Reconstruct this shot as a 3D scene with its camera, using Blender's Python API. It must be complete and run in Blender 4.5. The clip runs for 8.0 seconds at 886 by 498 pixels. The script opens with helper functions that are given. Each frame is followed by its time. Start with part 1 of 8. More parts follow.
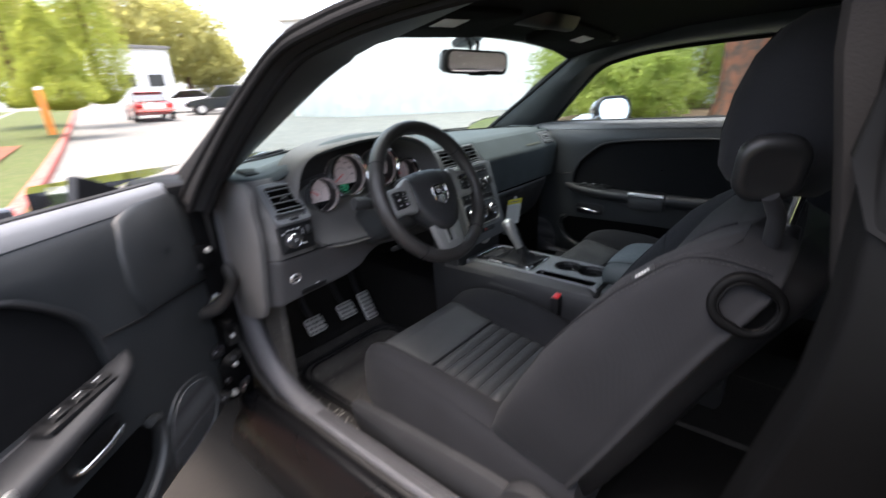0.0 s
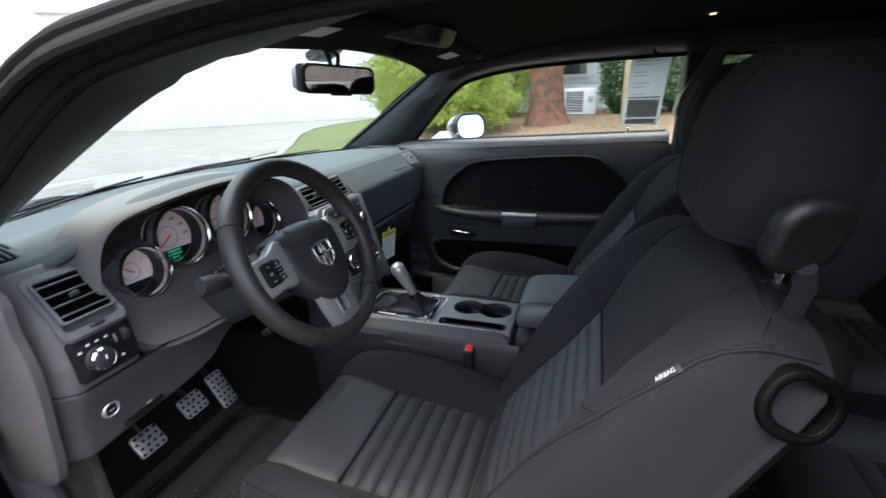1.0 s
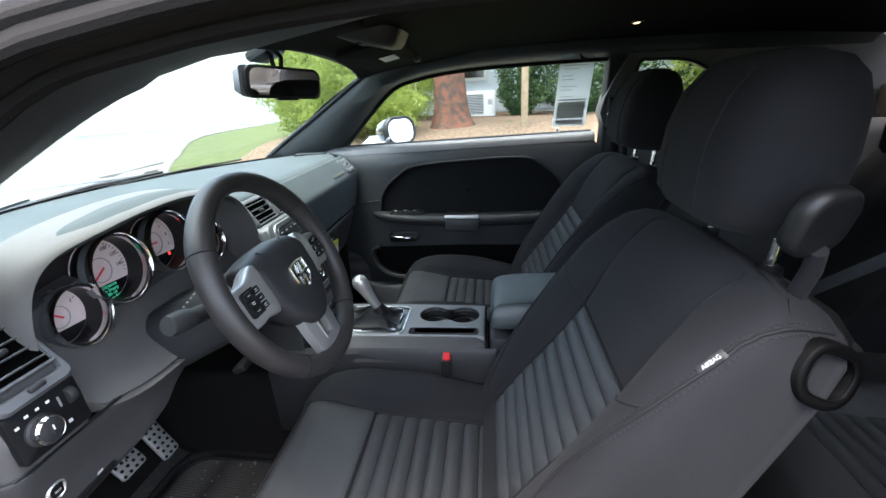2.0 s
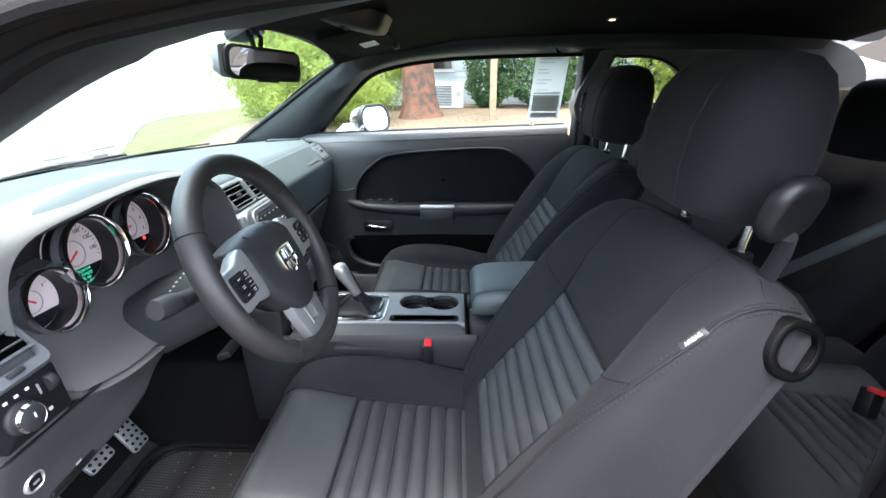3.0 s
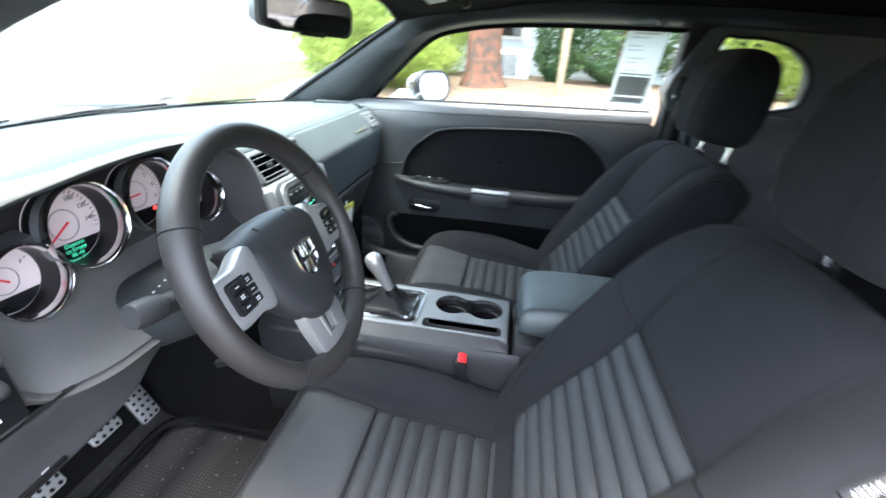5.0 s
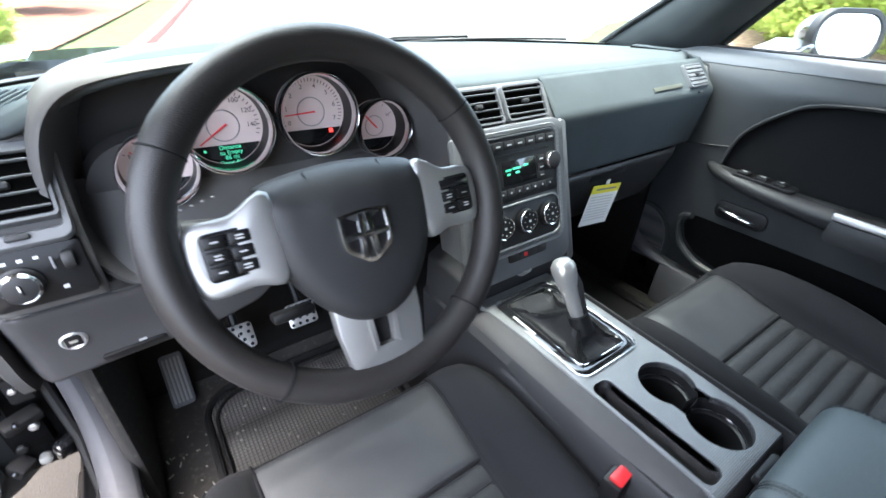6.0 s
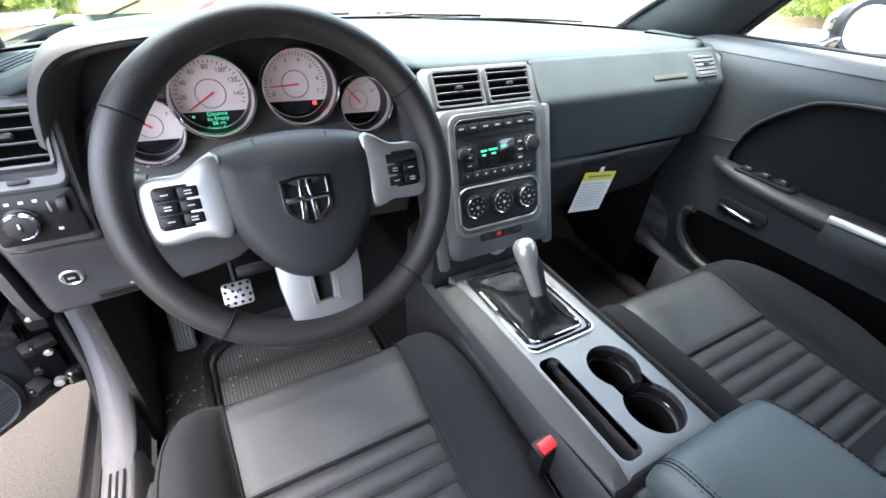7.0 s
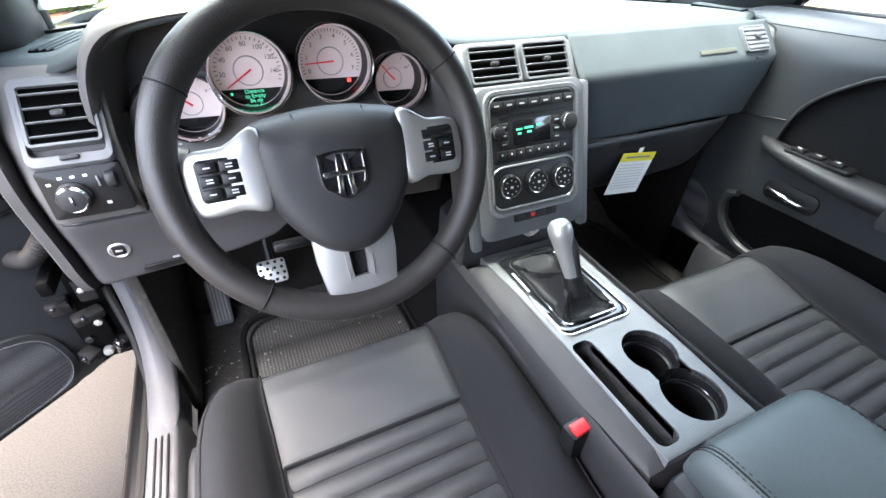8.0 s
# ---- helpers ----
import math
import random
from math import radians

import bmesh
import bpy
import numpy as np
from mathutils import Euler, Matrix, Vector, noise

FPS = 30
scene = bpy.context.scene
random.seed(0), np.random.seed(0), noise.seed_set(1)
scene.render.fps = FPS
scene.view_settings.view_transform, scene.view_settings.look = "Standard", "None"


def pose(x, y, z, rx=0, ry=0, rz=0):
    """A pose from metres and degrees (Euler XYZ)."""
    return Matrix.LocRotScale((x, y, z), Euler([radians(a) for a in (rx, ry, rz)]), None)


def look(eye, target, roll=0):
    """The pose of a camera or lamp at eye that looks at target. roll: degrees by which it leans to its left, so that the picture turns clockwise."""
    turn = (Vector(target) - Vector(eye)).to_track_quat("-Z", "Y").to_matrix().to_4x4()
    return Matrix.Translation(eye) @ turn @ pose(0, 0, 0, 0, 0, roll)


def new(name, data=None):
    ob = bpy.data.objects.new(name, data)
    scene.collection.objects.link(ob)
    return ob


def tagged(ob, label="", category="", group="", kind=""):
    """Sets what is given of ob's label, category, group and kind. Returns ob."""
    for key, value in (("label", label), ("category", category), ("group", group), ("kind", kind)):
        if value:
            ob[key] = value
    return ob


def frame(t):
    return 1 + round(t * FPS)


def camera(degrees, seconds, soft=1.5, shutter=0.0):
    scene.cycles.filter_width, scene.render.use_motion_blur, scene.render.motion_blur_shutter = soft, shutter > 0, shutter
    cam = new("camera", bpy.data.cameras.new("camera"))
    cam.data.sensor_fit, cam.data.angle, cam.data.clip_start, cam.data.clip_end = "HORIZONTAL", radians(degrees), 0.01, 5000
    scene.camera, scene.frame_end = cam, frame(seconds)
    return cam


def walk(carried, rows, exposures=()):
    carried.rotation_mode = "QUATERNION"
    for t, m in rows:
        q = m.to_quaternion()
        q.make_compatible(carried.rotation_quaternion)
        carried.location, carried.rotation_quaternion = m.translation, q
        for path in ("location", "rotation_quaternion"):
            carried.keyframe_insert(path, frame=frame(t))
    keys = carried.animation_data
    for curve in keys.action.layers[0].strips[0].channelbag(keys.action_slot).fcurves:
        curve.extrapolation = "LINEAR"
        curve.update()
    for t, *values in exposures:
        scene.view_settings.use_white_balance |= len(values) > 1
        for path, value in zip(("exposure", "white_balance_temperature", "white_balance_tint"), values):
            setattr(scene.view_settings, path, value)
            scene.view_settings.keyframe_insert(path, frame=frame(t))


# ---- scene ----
cam = camera(90.6, 8.0, shutter=0.5)
PATH = [
    (0, (-1.169, -0.693, 1.166), (0.254, 0.54, 0.49), -3.0),
    (0.5, (-1.069, -0.538, 1.194), (0.601, 0.348, 0.542), -3.7),
    (1, (-1.022, -0.467, 1.205), (0.753, 0.159, 0.528), -2.7),
    (1.5, (-1.017, -0.382, 1.213), (0.824, 0.011, 0.538), -3.0),
    (3, (-1.039, -0.285, 1.207), (0.825, -0.218, 0.485), -0.8),
    (3.5, (-1.026, -0.274, 1.207), (0.831, -0.23, 0.465), 0.3),
    (4, (-1.015, -0.268, 1.205), (0.836, -0.224, 0.45), 0.6),
    (4.2, (-1.009, -0.266, 1.205), (0.84, -0.228, 0.443), 0.7),
    (5.3, (-0.766, -0.262, 1.21), (0.9, 0.284, 0.248), 6.7),
    (5.5, (-0.678, -0.282, 1.183), (0.74, 0.657, 0.131), 3.9),
    (6, (-0.52, -0.336, 1.141), (0.474, 1.042, 0.085), 2.1),
    (6.5, (-0.454, -0.397, 1.154), (0.425, 1.006, 0.033), 2.6),
    (7, (-0.45, -0.423, 1.156), (0.391, 0.992, 0.02), 3.5),
    (7.5, (-0.456, -0.421, 1.148), (0.306, 1.0, -0.035), 2.9),
    (8, (-0.458, -0.42, 1.145), (0.257, 1.015, -0.05), 1.9),
]
walk(cam, [(t, look(eye, target, roll)) for t, eye, target, roll in PATH],
     [(0, 3.2, 6500, 12), (0.5, 3.25, 6450, 11), (1, 3.35, 6350, 10), (1.5, 3.55, 6250, 9), (3, 4.45, 6200, 8), (3.5, 4.62, 6200, 8), (4.2, 4.77, 6200, 8), (5.3, 4.87, 6200, 8), (6, 4.76, 6250, 9), (6.5, 4.80, 6300, 10), (7, 4.84, 6350, 10), (8, 5.14, 6450, 11)])

# ---- world, sun, exposure ----
world = bpy.data.worlds.new("world")
scene.world = world
world.use_nodes = True
wn = world.node_tree
wn.nodes.clear()
sky = wn.nodes.new("ShaderNodeTexSky")
sky.sky_type = "NISHITA"
sky.sun_disc = False
sky.sun_elevation, sky.sun_rotation = radians(79), radians(302)
sky.air_density, sky.dust_density, sky.ozone_density = 0.6, 6.0, 0.6
bg = wn.nodes.new("ShaderNodeBackground")
bg.inputs["Strength"].default_value = 0.10
cloud = wn.nodes.new("ShaderNodeBackground")
cloud.inputs["Color"].default_value = (0.94, 1.0, 1.0, 1)
cloud.inputs["Strength"].default_value = 0.155
both = wn.nodes.new("ShaderNodeAddShader")
wout = wn.nodes.new("ShaderNodeOutputWorld")
wn.links.new(sky.outputs[0], bg.inputs[0])
wn.links.new(bg.outputs[0], both.inputs[0])
wn.links.new(cloud.outputs[0], both.inputs[1])
wn.links.new(both.outputs[0], wout.inputs[0])
sun_data = bpy.data.lights.new("sun", "SUN")
sun_data.energy, sun_data.angle, sun_data.color = 0.30, radians(60), (1.0, 0.94, 0.87)
sun = new("sun", sun_data)
sun.matrix_basis = look((-4.0, 2.5, 24.0), (0, 0, 0))

# ---- building tools ----
from mathutils.bvhtree import BVHTree

ORG = {}
FLIP = [False]


def thing(name, loc=(0, 0, 0), label="", category="", group="", kind=""):
    """An Empty at the base of a thing, which holds its parts."""
    ob = new(name)
    ob.empty_display_size = 0.05
    l = Vector(loc)
    if FLIP[0]:
        l.x = -l.x
    ob.location = l
    ORG[ob] = l
    return tagged(ob, label, category, group, kind)


def part(name, bm, material, parent=None, label="", smooth=40, sub=0, bevel=0.0, recalc=True, thick=0.0):
    """Links a bmesh in world metres as one mesh object under a thing or part."""
    if FLIP[0]:
        bm.transform(Matrix.Diagonal((-1, 1, 1, 1)))
        bmesh.ops.reverse_faces(bm, faces=bm.faces)
    if recalc:
        bmesh.ops.recalc_face_normals(bm, faces=bm.faces)
    o = ORG.get(parent, Vector((0, 0, 0)))
    bm.transform(Matrix.Translation(-o))
    me = bpy.data.meshes.new(name)
    bm.to_mesh(me)
    bm.free()
    me.materials.append(material)
    if smooth:
        me.polygons.foreach_set("use_smooth", [True] * len(me.polygons))
        me.set_sharp_from_angle(angle=radians(smooth))
    ob = new(name, me)
    if parent is not None:
        ob.parent = parent
        ORG[ob] = o
    if thick:
        m = ob.modifiers.new("thick", "SOLIDIFY")
        m.thickness, m.offset = thick, -1
    if bevel:
        m = ob.modifiers.new("bevel", "BEVEL")
        m.width, m.segments, m.limit_method, m.angle_limit = bevel, 3, "ANGLE", radians(40)
    if sub:
        m = ob.modifiers.new("smooth", "SUBSURF")
        m.levels = m.render_levels = sub
    if label:
        tagged(ob, label)
    return ob


def axes(o, right, up):
    """A local frame: u along right, v along up, w out of the face."""
    r = Vector(right).normalized()
    u = Vector(up)
    u = (u - r * u.dot(r)).normalized()
    w = r.cross(u)
    return Matrix(((r.x, u.x, w.x, o[0]), (r.y, u.y, w.y, o[1]), (r.z, u.z, w.z, o[2]), (0, 0, 0, 1)))


ID = Matrix.Identity(4)


def rbox(bm, m, c, s, r=0.0, seg=2):
    """A box of size s about c in the frame m, with rounded edges."""
    vs = bmesh.ops.create_cube(bm, size=1.0)["verts"]
    bmesh.ops.scale(bm, vec=s, verts=vs)
    if r:
        es = list({e for v in vs for e in v.link_edges})
        out = bmesh.ops.bevel(bm, geom=es, offset=min(r, min(s) * 0.49), segments=seg, affect="EDGES", profile=0.5)
        vs = list({v for f in out["faces"] for v in f.verts} | {v for v in vs if v.is_valid})
    bmesh.ops.transform(bm, matrix=m @ Matrix.Translation(c), verts=vs)
    return vs


def box(m, c, s, r=0.0, seg=2):
    bm = bmesh.new()
    rbox(bm, m, c, s, r, seg)
    return bm


def loft(bm, rings, closed=True, caps=True, wrap=False):
    """Quads between rings of points; caps close the two ends."""
    vr = [[bm.verts.new(p) for p in r] for r in rings]
    n = len(vr[0])
    pairs = list(zip(vr, vr[1:])) + ([(vr[-1], vr[0])] if wrap else [])
    for a, b in pairs:
        for i in range(n if closed else n - 1):
            j = (i + 1) % n
            try:
                bm.faces.new((a[i], a[j], b[j], b[i]))
            except ValueError:
                pass
    if caps and closed and not wrap:
        for r in (vr[0], vr[-1]):
            c = bm.verts.new(sum((v.co for v in r), Vector()) / n)
            for i in range(n):
                bm.faces.new((r[i], r[(i + 1) % n], c))
    return vr


def lofted(rings, **k):
    bm = bmesh.new()
    loft(bm, rings, **k)
    return bm


def spline(pts, n=8, closed=False):
    """A smooth line through points, n steps between two of them."""
    p = [Vector(q) for q in pts]
    k = len(p)
    out = []
    for i in range(k if closed else k - 1):
        a, b, c, d = (p[(i - 1) % k] if closed or i else p[0], p[i], p[(i + 1) % k], p[(i + 2) % k] if closed or i + 2 < k else p[-1])
        for j in range(n):
            t = j / n
            out.append(0.5 * ((2 * b) + (c - a) * t + (2 * a - 5 * b + 4 * c - d) * t * t + (3 * b - a - 3 * c + d) * t ** 3))
    if not closed:
        out.append(p[-1])
    return out


def tube(bm, pts, r, n=10, closed=False, caps=True):
    """A round bar along points; r may be a list."""
    pts = [Vector(p) for p in pts]
    k = len(pts)
    rings = []
    side = None
    for i, p in enumerate(pts):
        d = (pts[(i + 1) % k] if closed or i + 1 < k else p) - (pts[i - 1] if closed or i else p)
        d.normalize()
        if side is None:
            side = d.orthogonal().normalized()
        side = (side - d * side.dot(d)).normalized()
        o = d.cross(side)
        rr = r[i] if isinstance(r, (list, tuple)) else r
        rings.append([p + (side * math.cos(a) + o * math.sin(a)) * rr for a in [2 * math.pi * j / n for j in range(n)]])
    loft(bm, rings, caps=caps, wrap=closed)
    return bm


def tubed(pts, r, n=10, closed=False):
    return tube(bmesh.new(), pts, r, n, closed)


def lathe(bm, m, prof, n=32, caps=True):
    """A turned shape: (radius, w) pairs about the w axis of the frame m."""
    rings = [[m @ Vector((r * math.cos(a), r * math.sin(a), h)) for a in [2 * math.pi * i / n for i in range(n)]] for r, h in prof]
    loft(bm, rings, caps=caps)
    return bm


def turned(m, prof, n=32, caps=True):
    return lathe(bmesh.new(), m, prof, n, caps)


def rrect(w, h, r, n=5):
    """The outline of a rounded rectangle about 0, 0."""
    out = []
    for cx, cy, a0 in ((w / 2 - r, h / 2 - r, 0), (-w / 2 + r, h / 2 - r, 90), (-w / 2 + r, -h / 2 + r, 180), (w / 2 - r, -h / 2 + r, 270)):
        for i in range(n + 1):
            a = radians(a0 + 90 * i / n)
            out.append((cx + r * math.cos(a), cy + r * math.sin(a)))
    return out


def plate(bm, m, outline, w0, w1, edge=0.0):
    """A slab with that outline from height w0 to w1, its upper edge rounded by edge."""
    c = (sum(p[0] for p in outline) / len(outline), sum(p[1] for p in outline) / len(outline))

    def ring(k, w):
        out = []
        for x, y in outline:
            dx, dy = x - c[0], y - c[1]
            l = math.hypot(dx, dy) or 1
            out.append(m @ Vector((x - dx / l * k, y - dy / l * k, w)))
        return out
    rings = [ring(0, w0), ring(0, w1 - edge)]
    if edge:
        rings += [ring(edge * 0.3, w1 - edge * 0.3), ring(edge, w1)]
    loft(bm, rings)
    return bm


def plated(m, outline, w0, w1, edge=0.0):
    return plate(bmesh.new(), m, outline, w0, w1, edge)


def hollow(bm, m, outer, inner, w0, w1, edge=0.002):
    """A frame between two outlines with equal counts of points."""
    def ring(o, w, k=0.0):
        c = (sum(p[0] for p in o) / len(o), sum(p[1] for p in o) / len(o))
        return [m @ Vector((x + (x - c[0]) * k, y + (y - c[1]) * k, w)) for x, y in o]
    mid = [((a[0] * 0.85 + b[0] * 0.15), (a[1] * 0.85 + b[1] * 0.15)) for a, b in zip(outer, inner)]
    mid2 = [((a[0] * 0.15 + b[0] * 0.85), (a[1] * 0.15 + b[1] * 0.85)) for a, b in zip(outer, inner)]
    loft(bm, [ring(outer, w0), ring(outer, w1 - edge), ring(mid, w1), ring(mid2, w1), ring(inner, w1 - edge), ring(inner, w0)], caps=False, wrap=True)
    return bm


def grid(bm, nu, nv, fn):
    """A sheet of nu by nv quads; fn gives the place for u, v from 0 to 1."""
    vs = [[bm.verts.new(fn(i / nu, j / nv)) for j in range(nv + 1)] for i in range(nu + 1)]
    for i in range(nu):
        for j in range(nv):
            bm.faces.new((vs[i][j], vs[i + 1][j], vs[i + 1][j + 1], vs[i][j + 1]))
    return bm


def sheet(nu, nv, fn):
    return grid(bmesh.new(), nu, nv, fn)


def lerp(x, table):
    """Straight-line lookup in pairs."""
    return float(np.interp(x, [a for a, _ in table], [b for _, b in table]))


def sstep(a, b, x):
    """A smooth step from 0 at a to 1 at b."""
    t = min(1, max(0, (x - a) / (b - a)))
    return t * t * (3 - 2 * t)


def snap(tree, p):
    """The nearest point of a surface and the way it faces."""
    q, n, _, _ = tree.find_nearest(p)
    return q, n.normalized()


def seam_rows(tree, pts, gap, step, r, lift=0.0004):
    """Two rows of short stitches along both sides of a seam on a surface."""
    bm = bmesh.new()
    run, last = 0.0, None
    for a, b in zip(pts, pts[1:]):
        ln = (b - a).length
        k = max(1, round(ln / step))
        for i in range(k):
            p = a.lerp(b, (i + 0.2) / k)
            d = (b - a).normalized()
            q, n = snap(tree, p)
            s = d.cross(n).normalized()
            for off in (-gap, gap):
                c, m = snap(tree, q + s * off)
                c = c + m * lift
                tube(bm, [c, c + d * step * 0.55], r, 4)
    return bm


def word(text, size, m, depth=0.0006):
    """The letters of a word as a thin mesh, centred in the frame m."""
    cu = bpy.data.curves.new("word", "FONT")
    cu.body, cu.size, cu.extrude, cu.align_x, cu.align_y = text, size, depth, "CENTER", "CENTER"
    ob = bpy.data.objects.new("word", cu)
    me = bpy.data.meshes.new_from_object(ob)
    bm = bmesh.new()
    bm.from_mesh(me)
    bpy.data.objects.remove(ob)
    bpy.data.curves.remove(cu)
    bpy.data.meshes.remove(me)
    bm.transform(m)
    return bm


def cut(bm, cutters):
    """The bmesh with the cutters' shapes taken out of it."""
    def temp(b):
        me = bpy.data.meshes.new("temp")
        bmesh.ops.recalc_face_normals(b, faces=b.faces)
        b.to_mesh(me)
        b.free()
        return new("temp", me)
    a = temp(bm)
    cs = [temp(c) for c in cutters]
    for c in cs:
        m = a.modifiers.new("cut", "BOOLEAN")
        m.operation, m.object, m.solver = "DIFFERENCE", c, "EXACT"
    dg = bpy.context.evaluated_depsgraph_get()
    me = bpy.data.meshes.new_from_object(a.evaluated_get(dg))
    out = bmesh.new()
    out.from_mesh(me)
    for o in (a, *cs):
        old = o.data
        bpy.data.objects.remove(o)
        bpy.data.meshes.remove(old)
    bpy.data.meshes.remove(me)
    return out


# ---- materials ----
def mat(name, col, rough=0.5, metal=0.0, grain=(700, 0.15), blot=(9, 0.12), coat=0.0, spec=0.5, weave=None, dots=None, sheen=0.0, dust=0.0):
    """A surface with fine grain relief and broad uneven colour and gloss; weave: threads a metre and strength; dots: cells a metre and strength."""
    m = bpy.data.materials.new(name)
    m.use_nodes = True
    nt = m.node_tree
    b = nt.nodes["Principled BSDF"]
    b.inputs["Metallic"].default_value = metal
    b.inputs["Coat Weight"].default_value = coat
    b.inputs["Coat Roughness"].default_value = 0.08
    b.inputs["Specular IOR Level"].default_value = spec
    b.inputs["Sheen Weight"].default_value = sheen
    b.inputs["Sheen Roughness"].default_value = 0.5
    tc = nt.nodes.new("ShaderNodeTexCoord")
    n1 = nt.nodes.new("ShaderNodeTexNoise")
    n1.inputs["Scale"].default_value, n1.inputs["Detail"].default_value = blot[0], 5
    nt.links.new(tc.outputs["Object"], n1.inputs["Vector"])
    ramp = nt.nodes.new("ShaderNodeMapRange")
    ramp.inputs["From Min"].default_value, ramp.inputs["From Max"].default_value = 0.3, 0.7
    ramp.inputs["To Min"].default_value, ramp.inputs["To Max"].default_value = 1 - blot[1], 1 + blot[1]
    nt.links.new(n1.outputs["Fac"], ramp.inputs["Value"])
    mul = nt.nodes.new("ShaderNodeMix")
    mul.data_type, mul.blend_type = "RGBA", "MULTIPLY"
    mul.inputs["Factor"].default_value = 1.0
    mul.inputs["A"].default_value = (*col, 1)
    nt.links.new(ramp.outputs["Result"], mul.inputs["B"])
    color = mul.outputs["Result"]
    if weave or dots:
        vc = nt.nodes.new("ShaderNodeTexVoronoi")
        vc.inputs["Scale"].default_value = (weave or dots)[0]
        vc.inputs["Randomness"].default_value = weave[2] if weave else 0.0
        nt.links.new(tc.outputs["Object"], vc.inputs["Vector"])
        vr = nt.nodes.new("ShaderNodeMapRange")
        vr.inputs["From Max"].default_value = 0.7
        vr.inputs["To Min"].default_value, vr.inputs["To Max"].default_value = (1.15, 0.72) if weave else (2.2, 0.25)
        nt.links.new(vc.outputs["Distance"], vr.inputs["Value"])
        vm = nt.nodes.new("ShaderNodeMix")
        vm.data_type, vm.blend_type = "RGBA", "MULTIPLY"
        vm.inputs["Factor"].default_value = 1.0
        nt.links.new(color, vm.inputs["A"])
        nt.links.new(vr.outputs["Result"], vm.inputs["B"])
        color = vm.outputs["Result"]
    if dust:
        n3 = nt.nodes.new("ShaderNodeTexNoise")
        n3.inputs["Scale"].default_value, n3.inputs["Detail"].default_value = 90, 9
        nt.links.new(tc.outputs["Object"], n3.inputs["Vector"])
        r3 = nt.nodes.new("ShaderNodeMapRange")
        r3.inputs["From Min"].default_value, r3.inputs["From Max"].default_value = 0.56, 0.75
        r3.inputs["To Max"].default_value = dust
        nt.links.new(n3.outputs["Fac"], r3.inputs["Value"])
        mx = nt.nodes.new("ShaderNodeMix")
        mx.data_type = "RGBA"
        mx.inputs["B"].default_value = (0.32, 0.28, 0.23, 1)
        nt.links.new(r3.outputs["Result"], mx.inputs["Factor"])
        nt.links.new(color, mx.inputs["A"])
        color = mx.outputs["Result"]
    nt.links.new(color, b.inputs["Base Color"])
    rr = nt.nodes.new("ShaderNodeMapRange")
    rr.inputs["To Min"].default_value, rr.inputs["To Max"].default_value = max(0.02, rough * 0.85), min(1, rough * 1.15)
    nt.links.new(n1.outputs["Fac"], rr.inputs["Value"])
    nt.links.new(rr.outputs["Result"], b.inputs["Roughness"])
    height = None
    if grain[1]:
        n2 = nt.nodes.new("ShaderNodeTexNoise")
        n2.inputs["Scale"].default_value, n2.inputs["Detail"].default_value = grain[0], 2
        nt.links.new(tc.outputs["Object"], n2.inputs["Vector"])
        height, power = n2.outputs["Fac"], grain[1]
    if weave or dots:
        v = nt.nodes.new("ShaderNodeTexVoronoi")
        v.inputs["Scale"].default_value = (weave or dots)[0]
        v.inputs["Randomness"].default_value = weave[2] if weave else 0.0
        if dots:
            v.feature = "DISTANCE_TO_EDGE"
        nt.links.new(tc.outputs["Object"], v.inputs["Vector"])
        height, power = v.outputs["Distance"], (weave or dots)[1]
    if height is not None:
        bump = nt.nodes.new("ShaderNodeBump")
        bump.inputs["Strength"].default_value, bump.inputs["Distance"].default_value = power, 0.0016 if not dots else 0.004
        nt.links.new(height, bump.inputs["Height"])
        nt.links.new(bump.outputs["Normal"], b.inputs["Normal"])
    return m


def glow(name, col, power):
    m = bpy.data.materials.new(name)
    m.use_nodes = True
    b = m.node_tree.nodes["Principled BSDF"]
    b.inputs["Base Color"].default_value = (*col, 1)
    b.inputs["Emission Color"].default_value = (*col, 1)
    b.inputs["Emission Strength"].default_value = power
    return m


def glassy(name, col=(1, 1, 1), rough=0.0):
    m = bpy.data.materials.new(name)
    m.use_nodes = True
    nt = m.node_tree
    nt.nodes.clear()
    out = nt.nodes.new("ShaderNodeOutputMaterial")
    tr = nt.nodes.new("ShaderNodeBsdfTransparent")
    tr.inputs["Color"].default_value = (*col, 1)
    gl = nt.nodes.new("ShaderNodeBsdfGlossy")
    gl.inputs["Roughness"].default_value = rough
    fr = nt.nodes.new("ShaderNodeFresnel")
    fr.inputs["IOR"].default_value = 1.45
    mx = nt.nodes.new("ShaderNodeMixShader")
    nt.links.new(fr.outputs[0], mx.inputs[0])
    nt.links.new(tr.outputs[0], mx.inputs[1])
    nt.links.new(gl.outputs[0], mx.inputs[2])
    nt.links.new(mx.outputs[0], out.inputs["Surface"])
    return m


